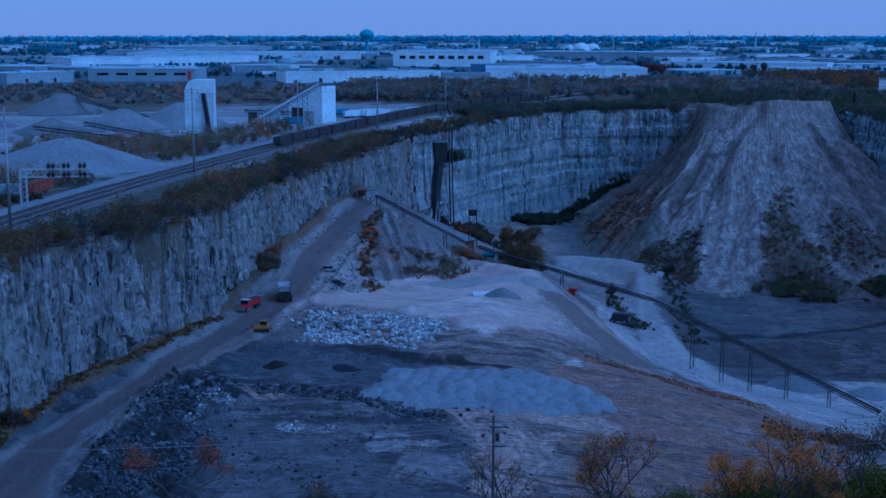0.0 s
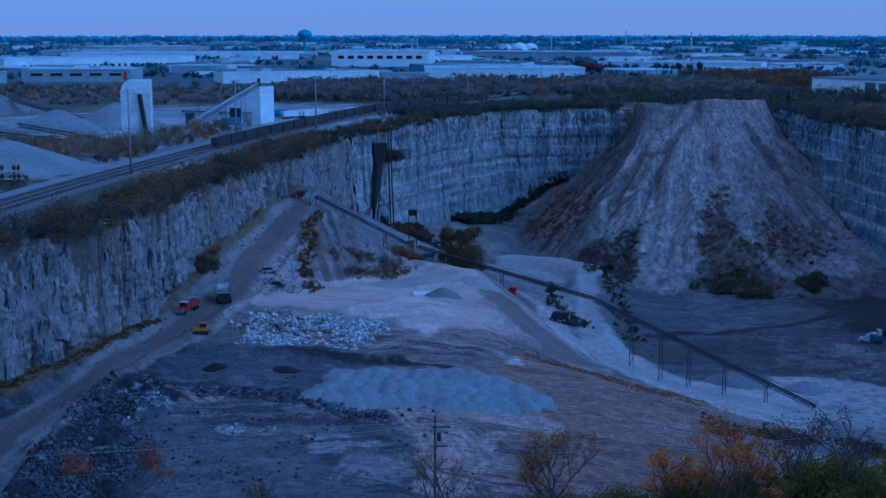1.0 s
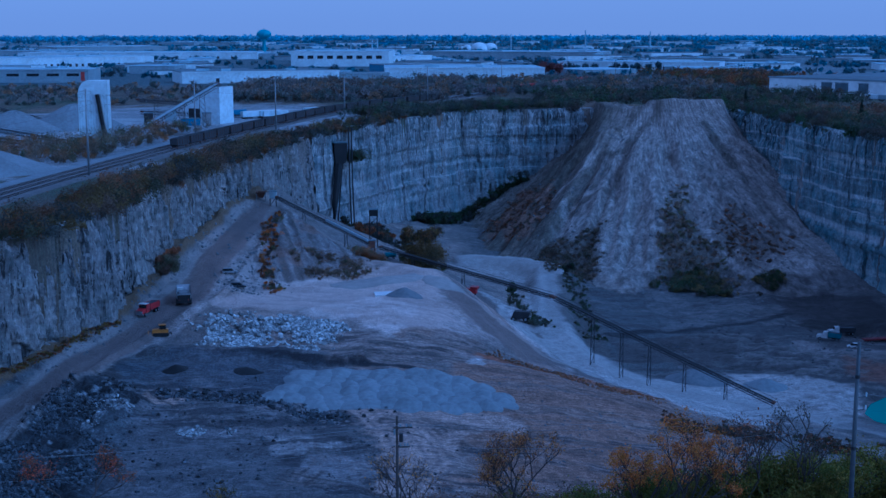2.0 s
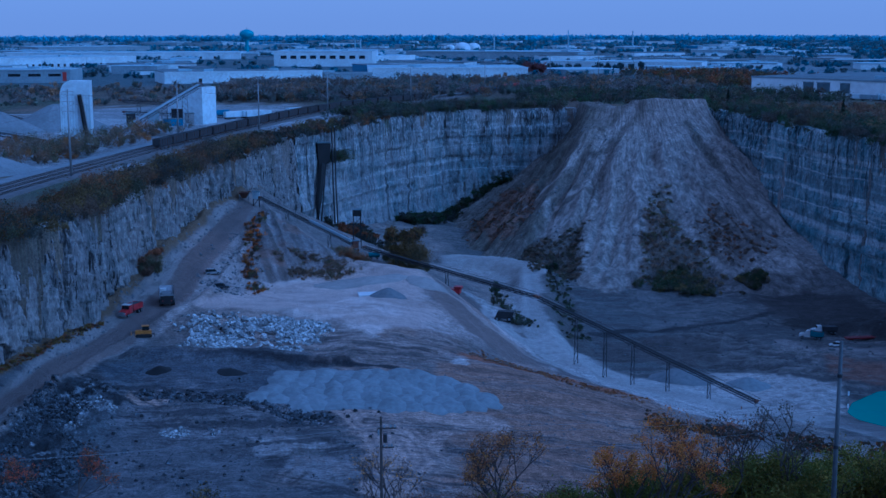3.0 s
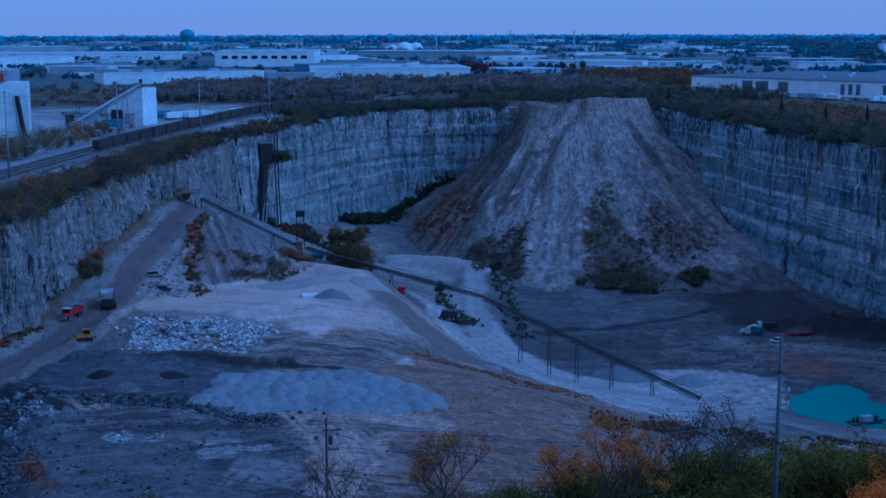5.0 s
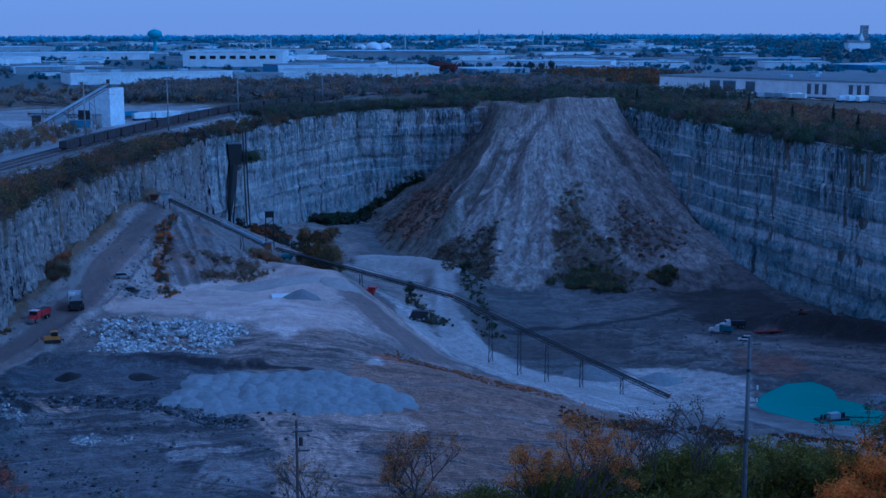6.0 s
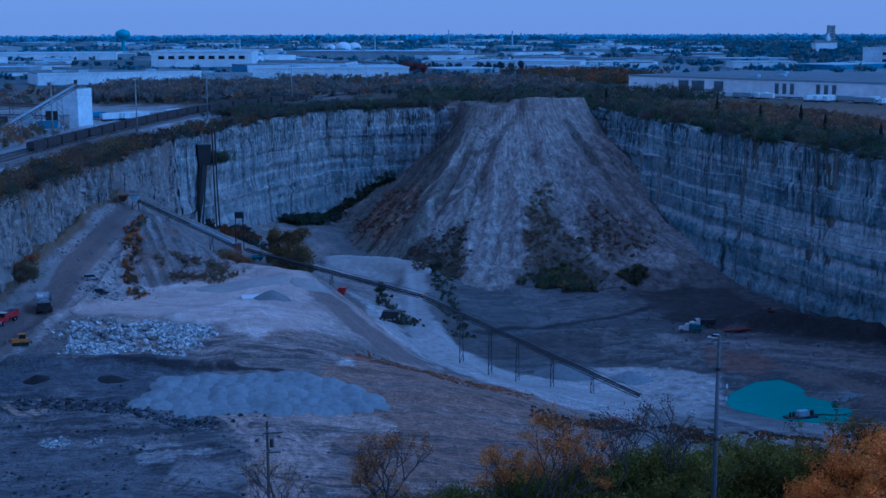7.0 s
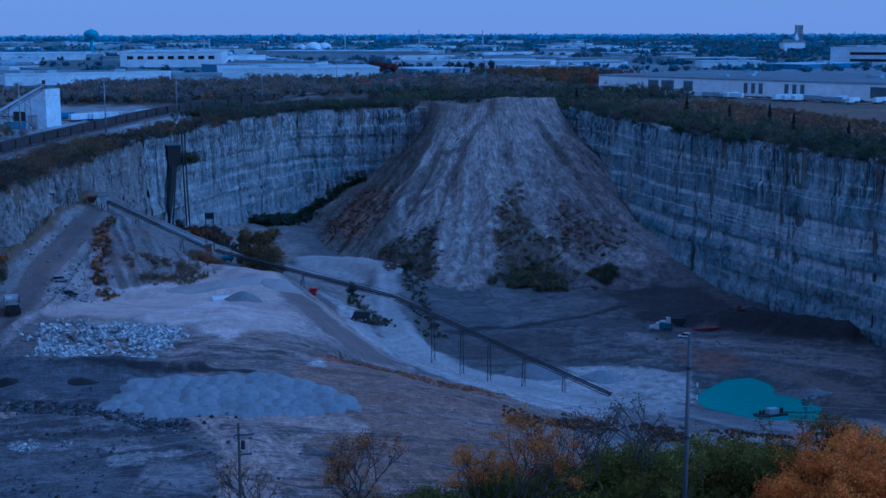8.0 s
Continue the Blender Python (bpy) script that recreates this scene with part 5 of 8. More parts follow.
# wall set whiter than WHITE to make up for sunlight its front lacks
warehouse((322, 964), (540, 625), 150, 11, paint("brightened_white_wall_panels", (0.90, 0.94, 0.95), 0.45, 0, 0.08, 0.2), ROOF, "big white warehouse with dark bays beside the rim", 0, None, 8, 0, 11, ((0.128, 9), (0.16, 11), (0.205, 8), (0.325, 3), (0.34, 3), (0.355, 3), (0.405, 3), (0.42, 3), (0.435, 3), (0.58, 18)))
warehouse((772, 1445), (930, 1310), 60, 22, WHITE, ROOF, "pale office building with dark window bands", 0, None, 4, 0, 12, (), 2)
warehouse((250, 1500), (420, 1430), 60, 9, WHITE, PALE_ROOF, "white warehouse on the plain", 5, None, 2, 0, 13)

warehouse((989, 2555), (1050, 2542), 40, 7, WHITE, WHITE, "low white shed with a white roof among woods", 0, None, 1, 0, 15)
chapel = thing("chapel", (1167, 2335, 0), "white building with a small spire far out on the plain", "building")
part("nave", Mesh().box((0, 0, 8), (44, 18, 17)), WHITE, chapel)
part("roof", Mesh().add([(-22.5, -9.6, 16.4), (22.5, -9.6, 16.4), (22.5, 9.6, 16.4), (-22.5, 9.6, 16.4), (-22.5, 0, 22), (22.5, 0, 22)], [(0, 1, 5, 4), (2, 3, 4, 5), (0, 4, 3), (1, 2, 5), (3, 2, 1, 0)]), ROOF, chapel)
part("spire", Mesh().box((8, 0, 20), (7, 7, 12)).box((8, 0, 30), (6, 6, 9), 0, 0.05), WHITE, chapel)


def far_town():
    rng = random.Random(44)
    for i in range(230):
        y = 1350 + 2800 * rng.random() ** 1.2
        x = (-0.40 + 1.08 * rng.random()) * y
        w, d, h = 20 + 90 * rng.random(), 20 + 50 * rng.random(), 4 + 5 * rng.random()
        if x > 0.36 * y and rng.random() < 0.65:
            continue
        b = thing("far_building", (x, y, 0), "low pale commercial building far out on the plain", "building", "far town", rng.uniform(-25, 25))
        wall = rng.choice((WHITE, WHITE, GREY, GREY, BLUE if rng.random() < 0.3 else WHITE))
        part("wall", Mesh().box((0, 0, h / 2 - 0.5), (w, d, h + 1)), wall, b)
        part("roof", Mesh().box((0, 0, h + 0.3), (w + 1, d + 1, 0.6)), rng.choice((PALE_ROOF, PALE_ROOF, ROOF)), b)
        if rng.random() < 0.5:
            part("roof_unit", Mesh().box((w * 0.2, 0, h + 1.6), (w * 0.15, d * 0.2, 2)), PALE_ROOF, b)


far_town()


def water_tower():
    t = thing("water_tower", (-131, 2296, 0), "pale blue water tower with a bulb on a slender stem", "water tower")
    skin = paint("pale_blue_tank_paint", (0.12, 0.36, 0.47), 0.45, 0, 0.15, 0.3)
    prof = [(0, 6.5), (3, 4.5), (10, 3.2), (24, 3.0), (28, 4.5), (31, 9), (34.5, 12), (38, 12.6), (41, 10.5), (43.5, 6.5), (44.6, 2.0), (44.8, 0.1)]

    def turned(p, n=28):
        m = Mesh()
        v = [(r * math.cos(2 * math.pi * k / n), r * math.sin(2 * math.pi * k / n), z) for z, r in p for k in range(n)]
        return m.add(v, [(i * n + k, i * n + (k + 1) % n, (i + 1) * n + (k + 1) % n, (i + 1) * n + k) for i in range(len(p) - 1) for k in range(n)])

    part("stem", turned(prof[:5]), skin, t, smooth=True)
    part("tank", turned(prof[4:]), skin, t, smooth=True)
    part("mast", Mesh().tube([(0, 0, 44), (0, 0, 48)], 0.25), STEEL, t)


water_tower()

# white domes, chimneys, the tall block on the horizon
for x, y, r in ((292, 2755, 17), (318, 2775, 15), (270, 2790, 10)):
    dome = Mesh()
    n = 20
    prof = [(r, 0), (r, 4)] + [(r * math.cos(a), 4 + r * 0.75 * math.sin(a)) for a in (0.35, 0.7, 1.0, 1.3, 1.53)]
    dome.add([(q * math.cos(2 * math.pi * k / n), q * math.sin(2 * math.pi * k / n), z) for q, z in prof for k in range(n)],
             [(i * n + k, i * n + (k + 1) % n, (i + 1) * n + (k + 1) % n, (i + 1) * n + k) for i in range(len(prof) - 1) for k in range(n)])
    d = thing("storage_dome", (x, y, 0), "white storage dome far out on the plain", "dome", "white domes")
    part("shell", dome, WHITE, d, smooth=True)
for x, y, h in ((58, 2400, 27), (68, 2402, 28), (20, 2500, 24), (470, 2500, 42), (300, 2300, 36), (620, 2600, 40)):
    c = thing("chimney", (x, y, 0), "slender pale chimney far out on the plain", "chimney", "far chimneys")
    part("shaft", Mesh().tube([(0, 0, 0), (0, 0, h)], 1.6, 10, 1.1), PALE_ROOF, c)
block = thing("tower_block", (1984, 3927, 0), "tall grey tower block on the horizon", "building")
part("wall", Mesh().box((0, 0, 24), (20, 18, 48)), GREY, block)
part("roof", Mesh().box((0, 0, 48.4), (21, 19, 0.8)), ROOF, block)
for k in range(9):
    part("window_band", Mesh().box((0, -9.1, 5 + k * 4.8), (16, 0.3, 1.8)), GLASS_DARK, block)

# ---------------------------------------------------------------- railway
RAIL = [(-150, 90), (-122, 200), (-107, 290), (-98, 360), (-86, 425), (-76, 470), (-62, 535), (-50, 580), (-30, 655), (-8, 730), (20, 790), (55, 845), (95, 915), (140, 1000), (200, 1120), (262, 1240), (330, 1360)]


def curve_points(line, step):
    """Evenly spaced places and headings on a smooth line through the points."""
    p = np.array(line, float)
    seg = np.concatenate([[0], np.cumsum(np.hypot(*np.diff(p, axis=0).T))])
    s = np.arange(0, seg[-1], 2.0)
    x, y = np.interp(s, seg, p[:, 0]), np.interp(s, seg, p[:, 1])
    k = np.ones(25) / 25
    for _ in range(2):
        x[12:-12], y[12:-12] = np.convolve(x, k, "valid"), np.convolve(y, k, "valid")
    d = np.concatenate([[0], np.cumsum(np.hypot(np.diff(x), np.diff(y)))])
    q = np.arange(0, d[-1], step)
    px, py = np.interp(q, d, x), np.interp(q, d, y)
    return px, py, np.arctan2(np.gradient(py), np.gradient(px))


def swept(px, py, head, off, z0, profile):
    """A strip with the given cross section (sideways, up) run along the line."""
    m = Mesh()
    n = len(profile)
    nx, ny = -np.sin(head), np.cos(head)
    for i in range(len(px)):
        m.v.extend((px[i] + nx[i] * (off + a), py[i] + ny[i] * (off + a), z0 + b) for a, b in profile)
    for i in range(len(px) - 1):
        m.f.extend((i * n + k, i * n + k + 1, (i + 1) * n + k + 1, (i + 1) * n + k) for k in range(n - 1))
    return m


BALLAST = paint("railway_ballast", (0.16, 0.15, 0.145), 0.95, 0, 0.35, 2.0)
SLEEPER = paint("old_timber_sleepers", (0.05, 0.042, 0.038), 0.9, 0, 0.3, 2.0)
RAIL_STEEL = paint("worn_rail_steel", (0.28, 0.26, 0.25), 0.35, 0.8, 0.3)
lx, ly, lh = curve_points(RAIL, 3.0)
bed = link("railway_bed", swept(lx, ly, lh, 0, 0.0, [(11.5, -0.6), (10.2, 0.65), (-4.2, 0.65), (-5.6, -0.6)]), BALLAST)
tagged(bed, "broad bed of grey railway ballast", "railway bed", kind="structure")
lane = link("service_lane", swept(lx, ly, lh, 0, 0.0, [(17.0, -0.4), (16.5, 0.42), (11.9, 0.42), (11.4, -0.4)]), GRAVEL)
tagged(lane, "pale gravel lane beside the railway", "lane", kind="structure")
sx, sy, sh = curve_points(RAIL, 0.9)
for off in (0.0, 4.3, 8.4):
    track = thing("railway_track", (0, 0, 0), "railway track with dark sleepers on ballast", "track", "railway tracks")
    for side in (-0.76, 0.76):
        part("rail", swept(lx, ly, lh, off + side, 0.86, [(0.09, -0.12), (0.06, 0.06), (-0.06, 0.06), (-0.09, -0.12)]), RAIL_STEEL, track)
    m = Mesh()
    for i in range(0, len(sx)):
        if sy[i] < 900:
            m.box((sx[i] - math.sin(sh[i]) * off, sy[i] + math.cos(sh[i]) * off, 0.68), (0.28, 2.6, 0.16), math.degrees(sh[i]))
    tagged(part("timber_bed", m, SLEEPER, track), kind="stuff")


WAGON = paint("dusty_wagon_steel", (0.05, 0.05, 0.053), 0.7, 0.1, 0.45)


def hopper_car():
    car = thing("hopper_wagon", (0, 0, 0), "dark open coal wagon standing on the track", "railway wagon", "coal train")
    body = Mesh()
    v = [(-7.3, 1.55), (-7.3, 3.9), (7.3, 3.9), (7.3, 1.55), (5.6, 1.05), (-5.6, 1.05)]
    body.add([(x, y, z) for y in (-1.5, 1.5) for x, z in v], [(0, 1, 2, 3, 4, 5), (11, 10, 9, 8, 7, 6), (0, 6, 7, 1), (2, 8, 9, 3), (3, 9, 10, 4), (4, 10, 11, 5), (5, 11, 6, 0)])
    part("body", body, WAGON, car)
    part("rim", Mesh().box((0, -1.52, 3.92), (14.7, 0.14, 0.16)).box((0, 1.52, 3.92), (14.7, 0.14, 0.16)).box((-7.3, 0, 3.92), (0.14, 2.9, 0.16)).box((7.3, 0, 3.92), (0.14, 2.9, 0.16)), WAGON, car)
    part("load", Mesh().box((0, 0, 3.93), (14.2, 2.7, 0.5), 0, 0.8), BLACK, car, "heaped black load")
    rib = Mesh().box((0, 0, 2.7), (0.12, 0.12, 2.3))
    for k in range(6):
        r = part("rib", rib, RUST, car)
        r.location = (-7 + 2.8 * k, -1.56, 0)
    for x in (-5.4, 5.4):
        b = part("bogie", Mesh().box((x, 0, 0.95), (2.6, 2.1, 0.4)), DARK_STEEL, car)
        for dx in (-0.9, 0.9):
            for y in (-0.78, 0.78):
                part("wheel", Mesh().tube([(x + dx, y - 0.07, 0.5), (x + dx, y + 0.07, 0.5)], 0.45, 12), RUST, b)
    return car


def place_train():
    px, py, h = curve_points(RAIL, 1.0)
    d0 = int(np.argmin(np.hypot(px + 65, py - 524)))
    car = hopper_car()
    first = True
    for k in range(23):
        i = d0 + int(k * 16.3)
        m = pose(px[i], py[i], 0.92, 0, 0, math.degrees(h[i]))
        if first:
            car.matrix_world, first = m, False
        else:
            copy_thing(car, m)
    # container wagons on the far straight
    rng = random.Random(8)
    for k in range(15):
        i = d0 + int(23 * 16.3 + 75 + k * 17.5)
        if i >= len(px):
            break
        w = thing("container_wagon", (px[i], py[i], 0.92), rng.choice(("flat wagon with a faded red container", "flat wagon with red containers")), "railway wagon", "container train", math.degrees(h[i]))
        part("deck", Mesh().box((0, 0, 0.75), (16, 2.6, 0.5)), DARK_STEEL, w)
        part("container", Mesh().box((0, 0, 2.4), (14.5, 2.5, 2.7)), BLUE if k in (2, 3) else RED, w)


place_train()


def steel_pole(x, y, h, arms, label="tall grey steel power pole with crossarms", wood=False):
    p = thing("power_pole", (x, y, z_at(x, y) - 0.3), label, "power pole", "power poles by the railway")
    part("shaft", Mesh().tube([(0, 0, 0), (0, 0, h * 0.5), (0, 0, h)], 0.42, 10, 0.2), STEEL, p, smooth=True)
    for k, z in enumerate(arms):
        a = part("crossarm", Mesh().tube([(-1.8, -0.3, h * z), (0, 0, h * z + 0.2), (1.8, 0.3, h * z)], 0.09, 6), STEEL, p)
        for dx in (-1.7, 1.7):
            part("insulator", Mesh().tube([(dx, dx * 0.17, h * z), (dx, dx * 0.17, h * z - 0.9)], 0.1, 6), GREY, a)
    return p


POLES = [(-103, 301, 30), (-84, 429, 29), (-63, 553, 27), (-33, 626, 25), (0, 717, 25), (54, 843, 24), (121, 996, 24), (200, 1160, 26), (280, 1330, 26)]
for x, y, h in POLES:
    steel_pole(x + 2, y, h, (0.97, 0.86, 0.75))
wires = thing("power_lines", (0, 0, 0), "thin sagging power lines between the poles", "cables")
for frac, dx in ((0.93, -1.7), (0.93, 1.7), (0.82, 1.7)):
    for (ax, ay, ah), (bx, by, bh) in zip(POLES, POLES[1:]):
        pts = []
        for k in range(11):
            u = k / 10
            pts.append((ax + (bx - ax) * u + 2 + dx, ay + (by - ay) * u, (ah + (bh - ah) * u) * frac - 4 * 2.2 * u * (1 - u)))
        part("wire", Mesh().tube(pts, 0.03, 4), DARK_STEEL, wires)


# the signal bridge
GANTRY = paint("pale_gantry_paint", (0.42, 0.45, 0.48), 0.5, 0, 0.2)


def signal_bridge():
    g = thing("signal_gantry", (-112, 346, 0.3), "grey lattice signal gantry over the tracks", "signal gantry", "", 8)
    m = Mesh()
    for dx in (-0.8, 0.8):
        for dy in (-0.8, 0.8):
            m.tube([(dx, dy, 0), (dx, dy, 10.4)], 0.15, 6)
    for k in range(7):
        z = 0.6 + k * 1.4
        for a, b in (((-0.8, -0.8), (0.8, -0.8)), ((0.8, -0.8), (0.8, 0.8)), ((0.8, 0.8), (-0.8, 0.8)), ((-0.8, 0.8), (-0.8, -0.8))):
            m.tube([(*a, z), (*b, z + 1.4)], 0.09, 5)
    part("mast", m, GANTRY, g)
    b = Mesh()
    for dy, z in ((-0.7, 10.3), (0.7, 10.3), (-0.7, 8.2), (0.7, 8.2)):
        b.tube([(-0.8, dy, z), (17.5, dy, z)], 0.15, 6)
    for k in range(12):
        x = -0.6 + k * 1.5
        b.tube([(x, -0.7, 8.2), (x + 1.5, -0.7, 10.3)], 0.08, 5).tube([(x, -0.7, 10.3), (x, -0.7, 8.2)], 0.08, 5)
    part("beam", b, GANTRY, g)
    for x in (7.4, 11.4, 15.6):
        for z in (9.0, 11.3):
            for dx in (-0.55, 0.6):
                head = part("signal_head", Mesh().tube([(x + dx, -0.95, z), (x + dx, -1.15, z)], 0.5, 14).box((x + dx, -1.0, z), (0.5, 0.5, 1.5)), BLACK, g)
                part("lens", Mesh().tube([(x + dx, -1.2, z + 0.4), (x + dx, -1.3, z + 0.4)], 0.13, 8), GREY, head)


signal_bridge()

# ---------------------------------------------------------------- the gravel plant beyond the railway


def heap(x, y, rx, ry, h, mat, label, seed, group="", category="stockpile", name="stockpile", rings=14, n=48, peak=0.12):
    """A tipped heap: a worn cone with runnels, its foot let into the ground."""
    rng = random.Random(seed)
    m = Mesh()
    ph = [rng.uniform(0, 6.28) for _ in range(4)]
    v = [(x, y, h * 1.01)]
    for i in range(1, rings + 1):
        u = i / rings
        for k in range(n):
            a = 2 * math.pi * k / n
            w = 1 + 0.08 * math.sin(2 * a + ph[0]) + 0.05 * math.sin(3 * a + ph[1]) + 0.02 * math.sin(9 * a + ph[2]) + 0.012 * math.sin(17 * a + ph[3])
            top = h * (1 + peak - math.sqrt(u * u + peak * peak) - u * (1 + peak - math.sqrt(1 + peak * peak))) * (1 + 0.03 * math.sin(11 * a + ph[2])) - 0.1 * u
            v.append((x + rx * u * w * math.cos(a), y + ry * u * w * math.sin(a), top - (0.35 if i == rings else 0) + rng.uniform(-0.012, 0.012) * h))
    p = np.array(v)
    lie = land(p[:, 0], p[:, 1])
    z0 = float(lie[0])
    v = [(px - x, py - y, pz + float(g) - z0) for (px, py, pz), g in zip(v, lie)]
    f = [(0, 1 + k, 1 + (k + 1) % n) for k in range(n)]
    for i in range(rings - 1):
        f += [(1 + i * n + k, 1 + (i + 1) * n + k, 1 + (i + 1) * n + (k + 1) % n, 1 + i * n + (k + 1) % n) for k in range(n)]
    m.add(v, f)
    ob = link(name, m, mat, None, "", True)
    ob.location = (x, y, z0 - 0.05)
    return tagged(ob, label, category, group)


PILE_TEXT = "wide pale heap of crushed stone in the yard"
heap(-129, 447, 31, 25, 10.6, GRAVEL, PILE_TEXT, 1, "yard stockpiles", peak=0.2)
heap(-166, 438, 34, 24, 8.0, GRAVEL, PILE_TEXT, 8, "yard stockpiles", peak=0.3)
heap(-214, 738, 27, 24, 11.5, GREY_GRAVEL, "steep grey cone of crushed stone", 2, "yard stockpiles")
heap(-152, 622, 22, 18, 10, GRAVEL, "pale cone of crushed stone by a conveyor", 3, "yard stockpiles")
heap(-128, 640, 24, 18, 12, GRAVEL, "pale cone of crushed stone by a conveyor", 4, "yard stockpiles")
heap(-238, 640, 34, 24, 8, GREY_GRAVEL, "low grey heap of crushed stone", 5, "yard stockpiles", peak=0.3)
heap(-180, 600, 20, 16, 7, GREY_GRAVEL, "low grey heap of crushed stone", 6, "yard stockpiles")
heap(-205, 560, 26, 20, 8, GRAVEL, "pale heap of crushed stone", 7, "yard stockpiles")


def belt_conveyor(name, a, b, width, label, legs, group="", covered=False, deep=1.3, cover=None):
    """A troughed belt on a lattice frame from a to b, with trestle legs down to the ground."""
    a, b = Vector(a), Vector(b)
    c = thing(name, (a.x, a.y, a.z), label, "conveyor", group)
    d = b - a
    side = Vector((-d.y, d.x, 0)).normalized() * width / 2
    up = Vector((0, 0, 1))
    run = d.length
    fr = Mesh()
    for sgn in (-1, 1):
        for dz in (0.0, -1.0):
            fr.tube([side * sgn + up * dz * deep, d + side * sgn + up * dz * deep], 0.13, 5)
        k = max(4, int(run / 2.4))
        for i in range(k):
            p, q = d * (i / k) + side * sgn, d * ((i + 1) / k) + side * sgn
            fr.tube([p - up * deep, q], 0.07, 4).tube([q, q - up * deep], 0.07, 4)
    part("lattice_frame", fr, DARK_STEEL, c)
    bm = Mesh()
    e = side * 0.86
    bm.add([tuple(v) for v in (e + up * 0.3, e * 0.4 + up * 0.1, -e * 0.4 + up * 0.1, -e + up * 0.3, d + e + up * 0.3, d + e * 0.4 + up * 0.1, d - e * 0.4 + up * 0.1, d - e + up * 0.3,
            e + up * 0.22, -e + up * 0.22, d + e + up * 0.22, d - e + up * 0.22)], [(0, 1, 5, 4), (1, 2, 6, 5), (2, 3, 7, 6), (9, 8, 10, 11)])
    part("belt", bm, BLACK if not covered else GREY, c)
    if cover:
        p, q = d * cover[0] + up * 0.3, d * cover[1] + up * 0.3
        hood = Mesh().add([tuple(v) for v in (p + side, p + side * 0.6 + up * 0.7, p - side * 0.6 + up * 0.7, p - side, q + side, q + side * 0.6 + up * 0.7, q - side * 0.6 + up * 0.7, q - side)],
                          [(0, 1, 5, 4), (1, 2, 6, 5), (2, 3, 7, 6), (0, 3, 2, 1), (4, 5, 6, 7), (0, 4, 7, 3)])
        part("belt_cover", hood, GREY, c, "pale sheet-metal belt cover")
    rail = Mesh()
    rail.tube([side * 1.5 + up * 0.9, d + side * 1.5 + up * 0.9], 0.05, 4)
    w = side * 1.28
    rail.add([tuple(v) for v in (side * 1.02, side * 1.55, d + side * 1.55, d + side * 1.02)], [(0, 1, 2, 3)])
    part("walkway", rail, DARK_STEEL, c)
    for k in (0.0, 1.0):
        p = d * k
        part("drum", Mesh().tube([p - side + up * 0.0, p + side + up * 0.0], 0.45, 12), RUST, c)
    for u in legs:
        p = d * u - up
        g = z_at(a.x + p.x, a.y + p.y) - a.z - 0.3
        leg = Mesh()
        if g < p.z - 0.6:
            for sgn in (-1, 1):
                leg.tube([p + side * sgn, Vector((p.x, p.y, g)) + side * sgn * 1.5], 0.11, 6)
            q = int((p.z - g) / 2.6)
            for i in range(q):
                s0, s1 = (i / q), ((i + 1) / q)
                leg.tube([Vector((p.x, p.y, p.z + (g - p.z) * s0)) + side * (1 + 0.5 * s0), Vector((p.x, p.y, p.z + (g - p.z) * s1)) - side * (1 + 0.5 * s1)], 0.08, 5)
            part("trestle", leg, DARK_STEEL, c)
    return c


belt_conveyor("yard_conveyor", (-93, 592, 1.5), (-61, 657, 20.5), 2.6, "long grey conveyor rising to the white building", (0.3, 0.55, 0.8), "yard conveyors", True)
belt_conveyor("yard_conveyor", (-96, 640, 8), (-52, 700, 2), 1.6, "thin grey yard conveyor on trestles", (0.2, 0.6), "yard conveyors")
belt_conveyor("yard_conveyor", (-100, 655, 13), (-70, 760, 4), 1.6, "thin grey yard conveyor on trestles", (0.2, 0.6), "yard conveyors")
belt_conveyor("yard_conveyor", (-205, 735, 9), (-150, 680, 1.5), 1.8, "thin grey yard conveyor at a heap", (0.3, 0.7), "yard conveyors")
belt_conveyor("yard_conveyor", (-160, 585, 6), (-113, 552, 1.5), 1.6, "thin grey yard conveyor at a heap", (0.2, 0.6), "yard conveyors")
belt_conveyor("yard_conveyor", (-175, 560, 6), (-125, 545, 1.5), 1.6, "thin grey yard conveyor at a heap", (0.2, 0.6), "yard conveyors")


def silo_house():
    h = thing("silo_building", (-102, 552, 0), "tall white sheet-metal silo building with a curved roof edge", "building", "", 4)
    m = Mesh()
    prof = [(-6, 0), (6, 0), (6, 26.5), (-2.5, 26.5), (-4.2, 25.6), (-5.4, 23.8), (-6, 21.5)]
    n = len(prof)
    m.add([(x, y, z) for y in (-5, 5) for x, z in prof], [tuple(range(n)), tuple(range(2 * n - 1, n - 1, -1))] + [(i, i + n, (i + 1) % n + n, (i + 1) % n) for i in range(n)])
    part("wall", m, WHITE, h)
    rb = Mesh()
    for k in range(11):
        rb.box((-5.5 + 1.1 * k, -5.06, 10.5), (0.08, 0.1, 21))
    part("cladding_seam", rb, GREY, h)
    part("door", Mesh().box((-2.5, -5.1, 1.9), (3, 0.15, 3.8)), DARK_STEEL, h)
    ch = Mesh().tube([(1.8, -5.6, 21), (4.6, -6.4, 1.2)], 0.9, 6)
    part("chute", ch, BLACK, h, "dark sloping chute on the front")
    part("chute_cover", Mesh().tube([(2.9, -5.7, 20.5), (5.6, -6.5, 1.2)], 0.3, 6), STEEL, h)


silo_house()


